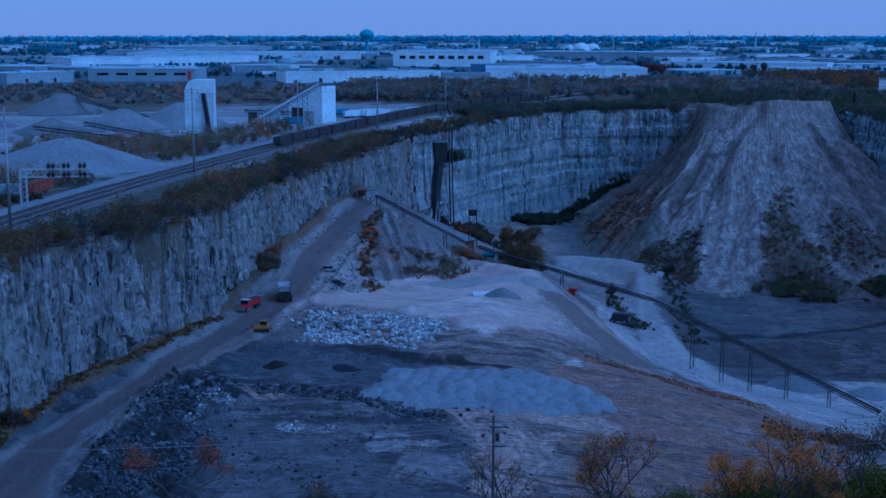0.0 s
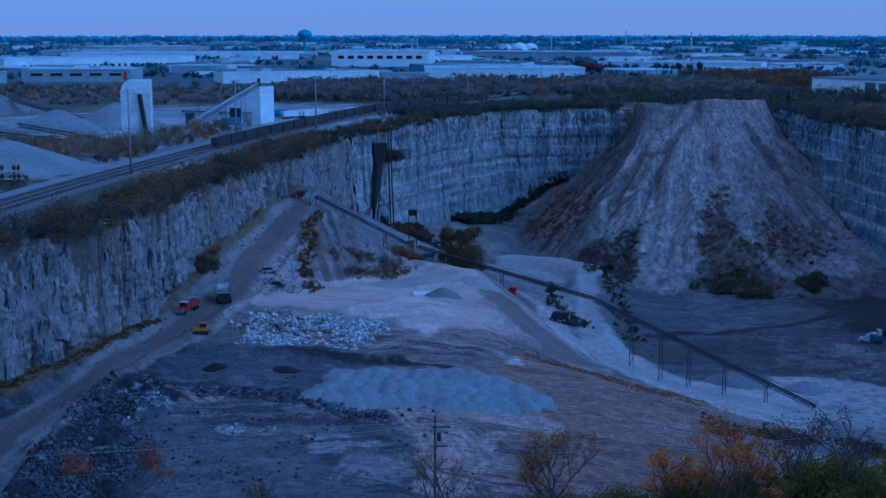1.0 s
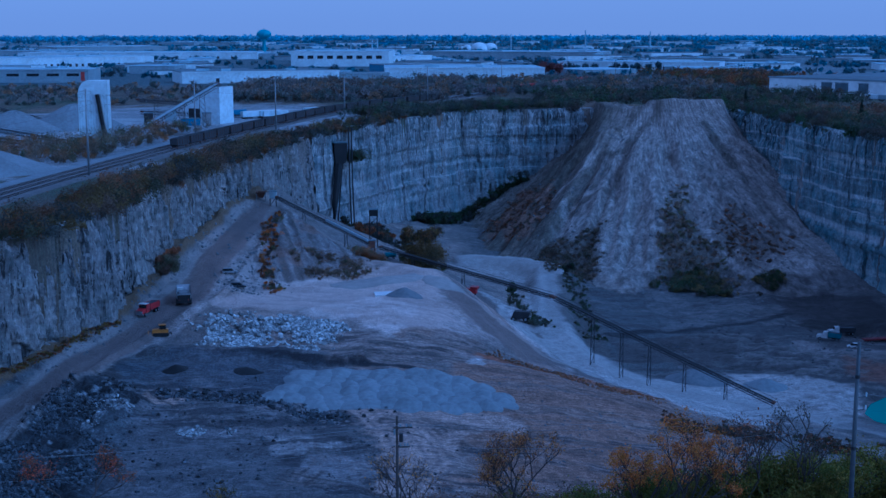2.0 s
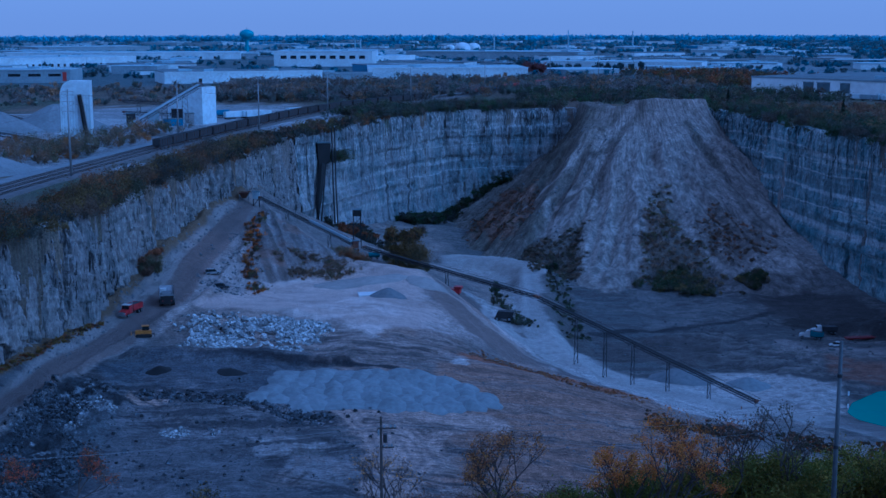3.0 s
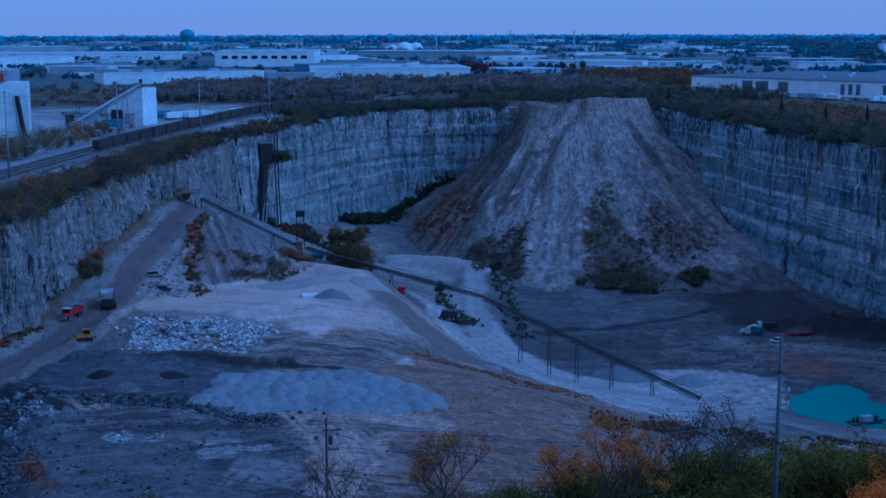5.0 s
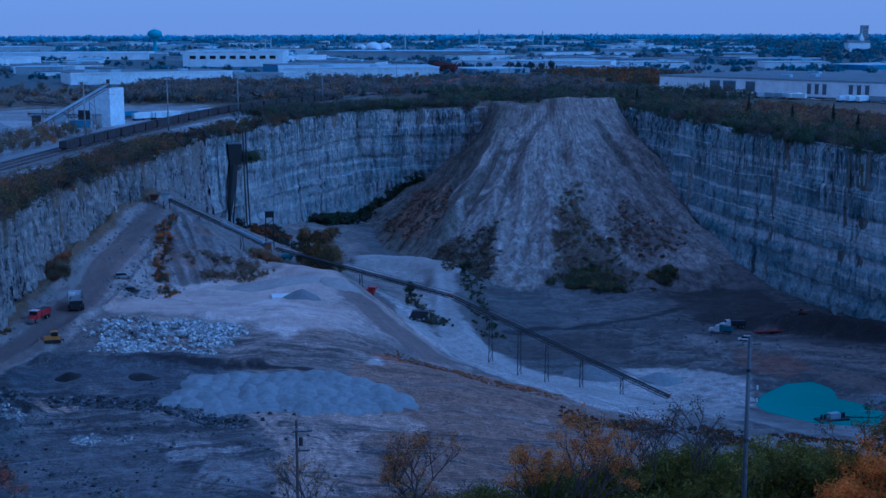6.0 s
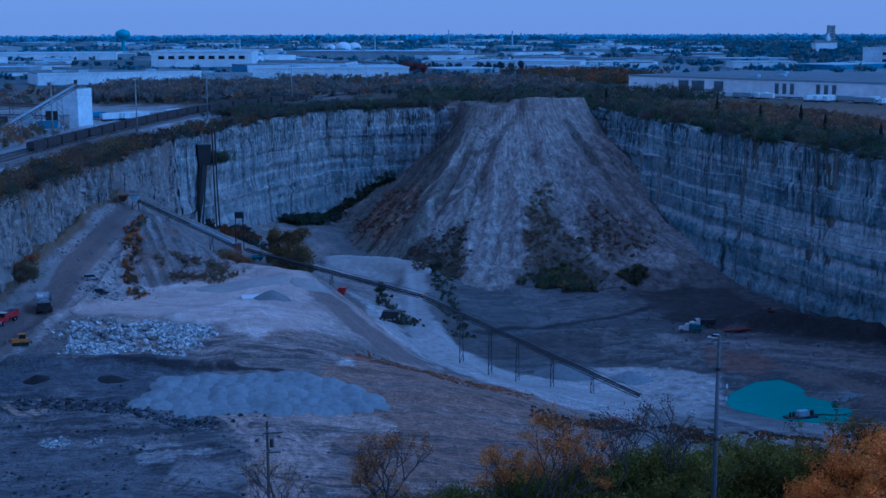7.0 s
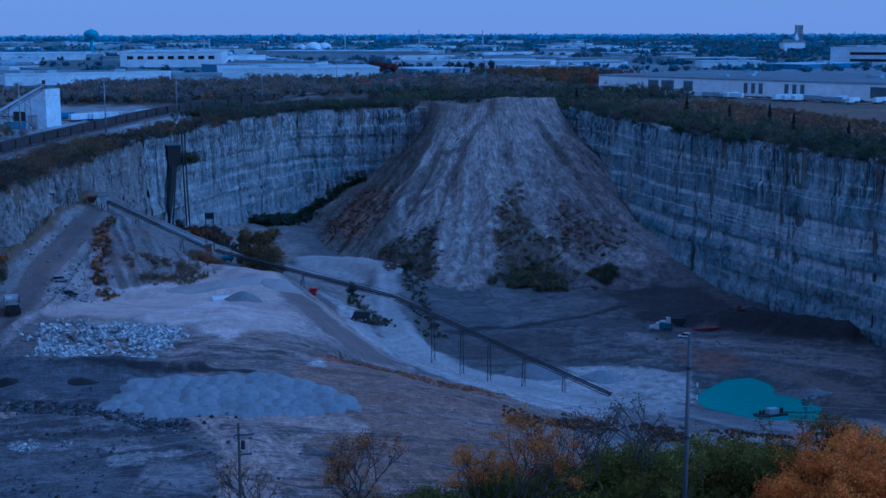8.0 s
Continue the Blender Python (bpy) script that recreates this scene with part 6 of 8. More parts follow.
def loading_house():
    h = thing("loading_building", (-79, 674, 0), "white wedge-shaped loading building with a dark opening", "building", "", -30)
    prof = [(0, 0), (21, 0), (21, 18.5), (17.5, 18.5), (0, 9.5)]
    n = len(prof)
    m = Mesh()
    m.add([(x, y, z) for y in (0, 12) for x, z in prof], [tuple(range(n)), tuple(range(2 * n - 1, n - 1, -1))] + [(i, i + n, (i + 1) % n + n, (i + 1) % n) for i in range(n)])
    part("wall", m, WHITE, h)
    # no gap here: a dark panel carries the shade inside the opening
    part("opening", Mesh().box((5.5, -0.05, 4.2), (7, 0.3, 6.5)), DARK_STEEL, h, "dark drive-through opening")
    part("roof_edge", Mesh().tube([(0, -0.1, 9.6), (17.5, -0.1, 18.6)], 0.25, 6), GREY, h)


loading_house()
for x, y, w, d, hh, mat, txt in ((-73, 640, 9, 5, 4, BLUE, "small blue control cabin in the yard"), (-84, 655, 5, 4, 7, GREY, "grey screening tower in the yard"), (-66, 650, 4, 4, 6, STEEL, "grey hopper frame in the yard"), (-90, 620, 4, 4, 8, DARK_STEEL, "dark steel transfer tower in the yard")):
    c = thing("plant_cabin", (x, y, 0), txt, "plant", "", 12)
    part("body", Mesh().box((0, 0, hh * 0.6 + 0.4), (w, d, hh * 0.8)), mat, c)
    part("roof", Mesh().box((0, 0, hh + 0.55), (w + 0.5, d + 0.5, 0.25)), ROOF, c)
    for i in (-0.45, 0.45):
        for j in (-0.45, 0.45):
            part("post", Mesh().box((w * i, d * j, hh * 0.4), (0.3, 0.3, hh)), STEEL, c)


# ---------------------------------------------------------------- vehicles
YELLOW_PAINT = paint("yellow_machine_paint", (0.52, 0.235, 0.025), 0.5, 0, 0.35)
ORANGE_PAINT = paint("faded_orange_machine_paint", (0.22, 0.075, 0.03), 0.6, 0, 0.35)
TRUCK_WHITE = paint("white_truck_paint", (0.66, 0.66, 0.65), 0.35, 0, 0.2)
SILVER = paint("silver_car_paint", (0.40, 0.41, 0.43), 0.35, 0.5, 0.2)
DARK_CAR = paint("dark_car_paint", (0.035, 0.04, 0.05), 0.3, 0.2, 0.2)
DEEP_RED = paint("dark_red_truck_paint", (0.34, 0.026, 0.034), 0.45, 0, 0.3)
TEAL = paint("teal_machine_paint", (0.06, 0.20, 0.24), 0.5, 0, 0.3)


def add_wheel(parent, x, y, r, w):
    t = part("wheel", Mesh().tube([(x, y - w / 2, r), (x, y - w / 2 * 0.8, r), (x, y + w / 2 * 0.8, r), (x, y + w / 2, r)], r, 18), BLACK, parent)
    part("rim", Mesh().tube([(x, y - w * 0.53, r), (x, y + w * 0.53, r)], r * 0.5, 12), STEEL, t)


def profile_solid(prof, width, y0=0.0):
    n = len(prof)
    m = Mesh()
    return m.add([(x, y0 + y, z) for y in (-width / 2, width / 2) for x, z in prof], [tuple(range(n)), tuple(range(2 * n - 1, n - 1, -1))] + [(i, i + n, (i + 1) % n + n, (i + 1) % n) for i in range(n)])


def car(x, y, rz, paint_mat, label, suv=True, name="car"):
    c = thing(name, (x, y, z_at(x, y) + 0.02), label, "car", "", rz)
    top = 1.75 if suv else 1.45
    part("body", profile_solid([(-2.3, 0.4), (2.3, 0.4), (2.35, 0.8), (1.3, 1.0), (-2.35, 1.05), (-2.35, 0.6)], 1.85), paint_mat, c)
    part("cabin", profile_solid([(-2.2, 1.0), (1.2, 1.0), (0.5, top), (-1.9, top)], 1.6), GLASS_DARK, c, "dark glazed cabin")
    part("roof", Mesh().box((-0.7, 0, top + 0.03), (2.3, 1.5, 0.08)), paint_mat, c)
    for wx in (-1.45, 1.45):
        for wy in (-0.85, 0.85):
            add_wheel(c, wx, wy, 0.36, 0.24)
    for wy in (-0.65, 0.65):
        part("headlight", Mesh().box((2.33, wy, 0.75), (0.08, 0.35, 0.16)), WHITE, c)
        part("tail_light", Mesh().box((-2.36, wy, 0.85), (0.06, 0.2, 0.25)), RED, c)
    return c


def haul_truck(x, y, rz):
    c = thing("haul_truck", (x, y, z_at(x, y) + 0.05), "dusty white off-road haul truck on the ramp", "truck", "", rz)
    bed = Mesh()
    bed.add([(-4.6, -2.1, 2.0), (2.6, -2.1, 1.7), (4.6, -2.2, 4.9), (-4.6, -2.2, 3.9), (-4.6, 2.1, 2.0), (2.6, 2.1, 1.7), (4.6, 2.2, 4.9), (-4.6, 2.2, 3.9), (2.0, -1.9, 2.2), (-4.5, -1.9, 2.4), (2.0, 1.9, 2.2), (-4.5, 1.9, 2.4), (4.7, -1.9, 4.95), (4.7, 1.9, 4.95)],
            [(0, 1, 2, 3), (7, 6, 5, 4), (0, 4, 5, 1), (1, 5, 6, 2), (3, 9, 11, 7), (8, 9, 3, 12), (10, 13, 7, 11), (9, 8, 10, 11), (8, 12, 13, 10), (0, 3, 7, 4)])
    part("dump_body", bed, SILVER, c)
    c.scale = (0.88, 0.88, 0.88)
    part("load", Mesh().box((-1.0, 0, 3.4), (6.2, 3.7, 1.0), 0, 0.7), GREY_GRAVEL, c, "heaped grey stone")
    part("chassis", Mesh().box((0.3, 0, 1.35), (8.6, 2.2, 0.7)), DARK_STEEL, c)
    part("cab", profile_solid([(2.9, 1.8), (4.9, 1.8), (4.9, 3.3), (4.5, 4.3), (2.9, 4.3)], 1.9, 0.9), TRUCK_WHITE, c)
    part("windscreen", Mesh().box((4.78, 0.9, 3.6), (0.12, 1.6, 0.8)), GLASS_DARK, c)
    part("deck", Mesh().box((4.2, 0, 1.75), (1.9, 4.2, 0.3)), DARK_STEEL, c)
    part("rear_plate", Mesh().box((-4.72, 0, 2.15), (0.2, 4.0, 2.5)), BLACK, c)
    for wy in (-1.75, 1.75):
        add_wheel(c, 3.2, wy, 1.05, 0.75)
        add_wheel(c, -2.6, wy, 1.05, 1.3)
        part("tail_light", Mesh().box((-4.82, wy * 0.75, 1.9), (0.08, 0.3, 0.2)), RED, c)


def dump_truck(x, y, rz, cab_mat, bed_mat, label, length=8.0, z=None):
    """A road tipper: hood, cab, tipping body, three axles."""
    c = thing("dump_truck", (x, y, (z_at(x, y) if z is None else z) + 0.05), label, "truck", "", rz)
    L = length
    part("chassis", Mesh().box((0, 0, 0.95), (L + 3.4, 0.9, 0.35)), DARK_STEEL, c)
    part("hood", profile_solid([(L / 2 - 0.2, 0.7), (L / 2 + 1.7, 0.7), (L / 2 + 1.7, 1.7), (L / 2 - 0.2, 2.0)], 1.9), cab_mat, c)
    part("cab", profile_solid([(L / 2 - 2.0, 0.8), (L / 2 - 0.2, 0.8), (L / 2 - 0.2, 2.0), (L / 2 - 0.6, 3.0), (L / 2 - 2.0, 3.05)], 2.3), cab_mat, c)
    part("windscreen", profile_solid([(L / 2 - 0.14, 2.05), (L / 2 - 0.5, 2.85), (L / 2 - 0.6, 2.85), (L / 2 - 0.24, 2.05)], 2.0), GLASS_DARK, c)
    part("bumper", Mesh().box((L / 2 + 1.8, 0, 0.7), (0.25, 2.3, 0.4)), STEEL, c)
    bed = Mesh()
    x0, x1 = -L / 2 - 1.6, L / 2 - 2.3
    bed.add([(x0, -1.25, 1.2), (x1, -1.25, 1.2), (x1, -1.28, 2.9), (x0, -1.28, 2.7), (x0, 1.25, 1.2), (x1, 1.25, 1.2), (x1, 1.28, 2.9), (x0, 1.28, 2.7)], [(0, 1, 2, 3), (7, 6, 5, 4), (0, 4, 5, 1), (1, 5, 6, 2), (0, 3, 7, 4)])
    part("tipper_body", bed, bed_mat, c)
    part("load", Mesh().box(((x0 + x1) / 2, 0, 2.5), (x1 - x0 - 0.2, 2.4, 0.5), 0, 0.85), DARK_ROCK, c, "dark stony load")
    for wx in (L / 2 + 0.5, -L / 2 + 0.9, -L / 2 - 0.5):
        for wy in (-1.05, 1.05):
            add_wheel(c, wx, wy, 0.52, 0.32 if wx > 0 else 0.6)
    for wy in (-0.8, 0.8):
        part("headlight", Mesh().box((L / 2 + 1.72, wy, 1.25), (0.08, 0.35, 0.25)), WHITE, c)
        part("exhaust", Mesh().tube([(L / 2 - 2.15, wy * 1.3, 0.9), (L / 2 - 2.15, wy * 1.3, 3.5)], 0.09, 6), STEEL, c)
    return c


def bulldozer(x, y, rz):
    c = thing("bulldozer", (x, y, z_at(x, y) + 0.03), "yellow bulldozer beside the pile of broken stone", "bulldozer", "", rz)
    c.scale = (0.8, 0.8, 0.8)
    part("body", profile_solid([(-2.4, 0.9), (2.6, 0.9), (2.6, 2.1), (0.5, 2.3), (-2.4, 2.1)], 1.9), YELLOW_PAINT, c)
    part("cab", profile_solid([(-1.7, 2.1), (0.5, 2.1), (0.3, 3.5), (-1.6, 3.5)], 1.8), GLASS_DARK, c)
    part("cab_roof", Mesh().box((-0.6, 0, 3.58), (2.3, 2.0, 0.16)), YELLOW_PAINT, c)
    for sgn in (-1, 1):
        t = part("crawler", profile_solid([(-2.6, 0.5), (-2.2, 0.05), (2.2, 0.05), (2.7, 0.6), (2.2, 1.15), (-2.2, 1.1)], 0.6, sgn * 1.3), BLACK, c)
        for k in range(5):
            part("roller", Mesh().tube([(-1.8 + 0.9 * k, sgn * 1.3 - 0.32, 0.45), (-1.8 + 0.9 * k, sgn * 1.3 + 0.32, 0.45)], 0.25, 10), DARK_STEEL, t)
        part("push_arm", Mesh().box((2.6, sgn * 1.5, 0.6), (2.4, 0.18, 0.3)), YELLOW_PAINT, c)
    part("blade", profile_solid([(3.7, 0.1), (4.1, 0.05), (3.85, 0.7), (3.95, 1.5), (3.75, 1.5), (3.6, 0.7)], 4.0), YELLOW_PAINT, c)
    part("ripper", Mesh().box((-3.0, 0, 0.9), (0.8, 1.6, 0.3)).box((-3.3, 0, 0.5), (0.2, 0.25, 1.0)), DARK_STEEL, c)


def excavator(x, y, rz):
    c = thing("excavator", (x, y, z_at(x, y) + 0.03), "rusty orange tracked excavator beside the dark soil", "excavator", "", rz)
    c.scale = (0.62, 0.62, 0.62)
    for sgn in (-1, 1):
        part("crawler", profile_solid([(-2.2, 0.4), (-1.9, 0.05), (1.9, 0.05), (2.2, 0.4), (1.9, 0.95), (-1.9, 0.95)], 0.6, sgn * 1.25), BLACK, c)
    part("house", profile_solid([(-2.3, 1.1), (1.2, 1.1), (1.2, 2.0), (-2.3, 2.3)], 2.6), ORANGE_PAINT, c)
    part("cab", profile_solid([(0.0, 1.9), (1.4, 1.9), (1.2, 3.2), (0.0, 3.2)], 1.0, 0.75), GLASS_DARK, c)
    part("boom", Mesh().tube([(1.0, -0.3, 1.8), (3.4, -0.3, 4.6), (5.6, -0.3, 4.0)], 0.28, 6), ORANGE_PAINT, c)
    part("stick", Mesh().tube([(5.6, -0.3, 4.1), (6.6, -0.3, 1.6)], 0.2, 6), ORANGE_PAINT, c)
    part("bucket", profile_solid([(6.2, 1.6), (7.0, 1.5), (7.0, 0.6), (6.3, 0.3), (5.9, 0.8)], 1.2, -0.3), DARK_STEEL, c)


haul_truck(-44, 356, 98)
red_truck = dump_truck(-52.3, 345.5, 250, DEEP_RED, DEEP_RED, "dark red tipper truck coming down the ramp", 6.0)
part("grille", Mesh().box((4.76, 0, 1.2), (0.1, 1.5, 0.8)), STEEL, red_truck, "chrome grille")
part("cab_visor", Mesh().box((2.1, 0, 3.12), (1.9, 2.2, 0.14)), TRUCK_WHITE, red_truck, "white cab roof")
bulldozer(-46.5, 327, 190)
car(-31, 380, 8, DARK_CAR, "dark estate car parked on pale dust", True)
car(-34.5, 393, 15, SILVER, "silver pickup parked on pale dust", True, "pickup")
car(-71, 776, 40, RED, "red van parked in the plant yard", True, "van")
dump_truck(173, 441, 150, TRUCK_WHITE, TEAL, "white tipper truck with a teal body on the pit floor", 5.0)
dump_truck(184, 457, 175, TRUCK_WHITE, DARK_STEEL, "white truck with a dark body on the pit floor", 6.5)
car(178, 430.5, 160, TRUCK_WHITE, "white pickup parked on the pit floor", True, "pickup")
excavator(208, 449, 150)
TRAILER_RED = paint("dull_red_trailer_paint", (0.17, 0.02, 0.026), 0.6, 0, 0.35)
trailer = thing("flat_trailer", (195, 447, z_at(195, 447)), "long red low trailer on the pit floor", "trailer", "", 6)
part("deck", Mesh().box((0, 0, 1.15), (14, 2.6, 0.5)), TRAILER_RED, trailer)
for dx in (-6.4, -2.0, 2.4, 6.4):
    part("stake", Mesh().box((dx, -1.25, 1.7), (0.2, 0.12, 0.9)), TRAILER_RED, trailer)
part("gooseneck", Mesh().box((7.4, 0, 1.7), (1.8, 1.6, 0.5)), TRAILER_RED, trailer)
for wx in (-5.5, -4.3, 4.8):
    for wy in (-1.0, 1.0):
        add_wheel(trailer, wx, wy, 0.5, 0.4)


def semitrailer(x, y, rz, mat, label, group="parked trailers"):
    t = thing("semitrailer", (x, y, z_at(x, y)), label, "trailer", group, rz)
    part("box", Mesh().box((0, 0, 2.6), (14, 2.5, 2.9)), mat, t)
    part("chassis", Mesh().box((0, 0, 1.0), (13.5, 1.2, 0.3)), DARK_STEEL, t)
    for wx in (-5.6, -4.3):
        for wy in (-1.0, 1.0):
            add_wheel(t, wx, wy, 0.5, 0.4)
    part("landing_leg", Mesh().box((4.2, 0, 0.45), (0.2, 1.6, 0.9)), STEEL, t)
    return t


for k, (x, y, mat, txt) in enumerate(((-133, 362, BLUE, "blue box trailer parked by the railway"), (-128, 369, GREY, "grey box trailer parked by the railway"), (-118, 377, RED, "red box trailer parked by the railway"), (-150, 366, BLUE, "blue box trailer parked by the railway"), (-140, 376, WHITE, "white box trailer parked by the railway"))):
    semitrailer(x, y, (8, 12, 78, 15, 10)[k], mat, txt)
rng = random.Random(5)
for k in range(16):  # lorries before the big hall
    u = 0.31 + 0.020 * k + rng.uniform(-0.006, 0.006)
    semitrailer(322 + 218 * u - 14 - rng.uniform(0, 30), 964 - 339 * u - 10 - rng.uniform(0, 12), rng.choice((-57, 33)), rng.choice((WHITE, WHITE, GREY)), "white box trailer parked before the warehouse", "warehouse lorries")
for k in range(34):  # cars and vans before the big hall
    u = 0.32 + 0.34 * rng.random()
    off = rng.uniform(22, 44)
    car(322 + 218 * u - off * 0.84, 964 - 339 * u - off * 0.54, rng.choice((33, 213)), rng.choice((TRUCK_WHITE, TRUCK_WHITE, SILVER, DARK_CAR)), "car parked on the apron of the warehouse", True)
for k in range(12):  # vehicles in the plant yard
    x, y = -60 + k * 4.2 + rng.uniform(-3, 3), 700 + k * 2 + rng.uniform(-12, 12)
    if rng.random() < 0.4:
        semitrailer(x, y, rng.uniform(20, 60), rng.choice((WHITE, BLUE, WHITE)), "pale trailer parked in the plant yard", "yard vehicles")
    else:
        car(x, y, rng.uniform(0, 180), rng.choice((SILVER, TRUCK_WHITE, DARK_CAR)), "car parked in the gravel plant yard", True)

# ---------------------------------------------------------------- the pit
belt_conveyor("pit_conveyor", (-24, 479, -13.6), (9.5, 441, -25.2), 1.1, "thin rusty conveyor with a pale cover running down from the ramp", (0.3, 0.75), "pit conveyors", False, 0.6, (0.55, 0.97))
belt_conveyor("pit_conveyor", (13, 439, -26), (66, 401, -36.2), 1.5, "long dark conveyor on steel trestles", (0.2, 0.5), "pit conveyors", False, 0.7)
belt_conveyor("pit_conveyor", (67, 400.6, -36.6), (122, 350, -57.6), 1.5, "long dark conveyor on steel trestles", (0.19, 0.33, 0.46, 0.62, 0.8), "pit conveyors", False, 0.8)


def transfer_tower(x, y, top, w, mat, label):
    g = z_at(x, y)
    c = thing("transfer_tower", (x, y, g), label, "tower")
    h = top - g
    for i in (-0.5, 0.5):
        for j in (-0.5, 0.5):
            part("post", Mesh().tube([(w * i, w * j, -0.4), (w * i * 0.9, w * j * 0.9, h)], 0.07 + 0.035 * w, 6), DARK_STEEL, c)
    br = Mesh()
    for k in range(max(1, int(h / 3))):
        z0, z1 = k * 3.0, min(k * 3.0 + 3.0, h)
        for j in (-0.5, 0.5):
            br.tube([(-w / 2, w * j, z0), (w / 2, w * j, z1)], 0.07, 5).tube([(w * j, -w / 2, z1), (w * j, w / 2, z0)], 0.07, 5)
    part("bracing", br, DARK_STEEL, c)
    part("cabin", Mesh().box((0, 0, h - 0.6), (w * 1.1, w * 1.1, 2.4)), mat, c)
    part("roof", Mesh().box((0, 0, h + 0.75), (w * 1.25, w * 1.25, 0.2)), ROOF, c)
    return c


transfer_tower(-25.5, 481, -12.4, 2.3, GREY, "white drive house at the head of the ramp")
transfer_tower(10, 440, -24.6, 1.8, RUST, "small rusty transfer house between two conveyors")
transfer_tower(12.5, 520, -25.0, 3.2, BLACK, "dark steel tower at the foot of the cliff")
hop = thing("ramp_hopper", (-30, 483, z_at(-30, 483)), "rusty feed hopper at the head of the ramp", "hopper")
part("bin", Mesh().add([(-2, -2, 3.4), (2, -2, 3.4), (2, 2, 3.4), (-2, 2, 3.4), (-0.7, -0.7, 1.2), (0.7, -0.7, 1.2), (0.7, 0.7, 1.2), (-0.7, 0.7, 1.2)], [(0, 1, 5, 4), (1, 2, 6, 5), (2, 3, 7, 6), (3, 0, 4, 7), (4, 5, 6, 7)]), RUST, hop)
for i in (-1.6, 1.6):
    for j in (-1.6, 1.6):
        part("post", Mesh().box((i, j, 1.5), (0.25, 0.25, 3.2)), STEEL, hop)

# the shaft house on the far face, with its chute and pipes
sh = thing("shaft_house", (-1, 606, -44), "dark steel shaft house hung on the cliff", "shaft house", "", 20)
part("cabin", profile_solid([(-3.4, 39), (3.2, 39), (2.6, 31), (0.8, 29.2), (-2.6, 28.6), (-3.2, 33)], 5), BLACK, sh)
part("roof", Mesh().box((0, 0, 39.4), (7, 5.5, 0.3)), ROOF, sh)
part("chute", Mesh().tube([(-0.8, -0.5, 30), (-2.4, -4.0, 24), (-5.6, -9.0, 13), (-8.6, -14.5, 0)], 2.0, 7, 1.2), BLACK, sh)
for dx in (4.6, 6.0):
    part("pipe", Mesh().tube([(dx, 0, 46), (dx, -1.0, 20), (dx + 0.3, -2, 1)], 0.35, 8), DARK_STEEL, sh)
part("strut", Mesh().tube([(1.2, -0.6, 29), (-2.6, -3.4, 0)], 0.3, 6), DARK_STEEL, sh)
part("gangway", Mesh().box((3.5, 0, 29), (6, 1.6, 0.25)), STEEL, sh)

# red screen and black crusher by the pale track
scr = thing("screening_plant", (46, 470, z_at(46, 470)), "red mobile screening plant on the pale dust", "screening plant", "", -25)
scr.scale = (0.75, 0.75, 0.75)
part("body", Mesh().box((0, 0, 2.6), (9, 2.8, 2.2)), DEEP_RED, scr)
part("belt", Mesh().tube([(-4, 0, 3.2), (-9, 0, 5.4)], 0.5, 6), BLACK, scr)
part("hopper", Mesh().box((3.5, 0, 4.2), (3.2, 3.2, 1.4), 0, 1.2), DEEP_RED, scr)
for wx in (-3, 3):
    for wy in (-1.2, 1.2):
        add_wheel(scr, wx, wy, 0.7, 0.5)
crs = thing("crusher", (63, 452, z_at(63, 452)), "dark mobile crusher under a bush", "crusher", "", -15)
part("body", profile_solid([(-3.2, 1.0), (3.0, 1.0), (3.8, 3.6), (-2.0, 3.8)], 2.8), DARK_STEEL, crs)
for wx in (-2.2, 2.2):
    for wy in (-1.4, 1.4):
        add_wheel(crs, wx, wy, 1.0, 0.7)
tea = thing("fuel_tank", (18.7, 506, z_at(18.7, 506)), "teal tank trailer under a tree", "tank", "", 5)
tea.scale = (0.75, 0.75, 0.75)
part("tank", Mesh().tube([(-3, 0, 2.2), (-2.6, 0, 2.2), (2.6, 0, 2.2), (3, 0, 2.2)], 1.3, 14), TEAL, tea)
for wx in (-1.6, 1.6):
    for wy in (-1.0, 1.0):
        add_wheel(tea, wx, wy, 0.55, 0.4)

# rows of tipped heaps
rng = random.Random(12)
for row, (y, x0, x1) in enumerate(((277.5, -6, 35), (281.5, -15, 38), (285.5, -12, 37), (289.5, -11, 34), (293.5, -10, 29), (297.5, -9, 22))):
    x = x0
    while x < x1:
        r = rng.uniform(3.7, 4.9)
        heap(x + rng.uniform(-0.6, 0.6), y + rng.uniform(-0.8, 0.8), r, r, rng.uniform(1.1, 1.55), GRAVEL, "tipped heap of pale crushed stone", 100 + row * 20 + int(x), "tipped stone heaps", "mound", "tipped_mound", 7, 20, 0.28)
        x += rng.uniform(3.7, 4.7)
# white slab stands in for a puddle; its paint is the sky's reflection
pad = tagged(link("concrete_pad", Mesh().box((0, 0, 0), (7.5, 5.0, 0.5), 4), paint("sky_glare_white", (0.74, 0.75, 0.76), 0.6, 0, 0.08)), "flat white slab in place of a sky-bright puddle on the bench", "pad")
pad.location = (13, 381, z_at(13, 381) + 0.1)
heap(18, 378, 6, 5, 2.4, GREY_GRAVEL, "small grey heap on the pale bench", 61, "", "mound", "stone_mound", 8, 28)
heap(10, 402, 17, 8, 1.8, DUST, "long pale heap of stone on the bench", 62, "", "mound", "stone_mound", 10, 36, 0.4)
heap(31, 398, 7, 10, 1.8, DUST, "pale heap at the edge of the bench", 63, "", "mound", "stone_mound", 10, 36, 0.3)
heap(-39.5, 300, 3.4, 3.0, 1.2, BLACK, "black heap of fines on dark ground", 64, "black heaps", "mound", "stone_mound", 8, 28, 0.35)
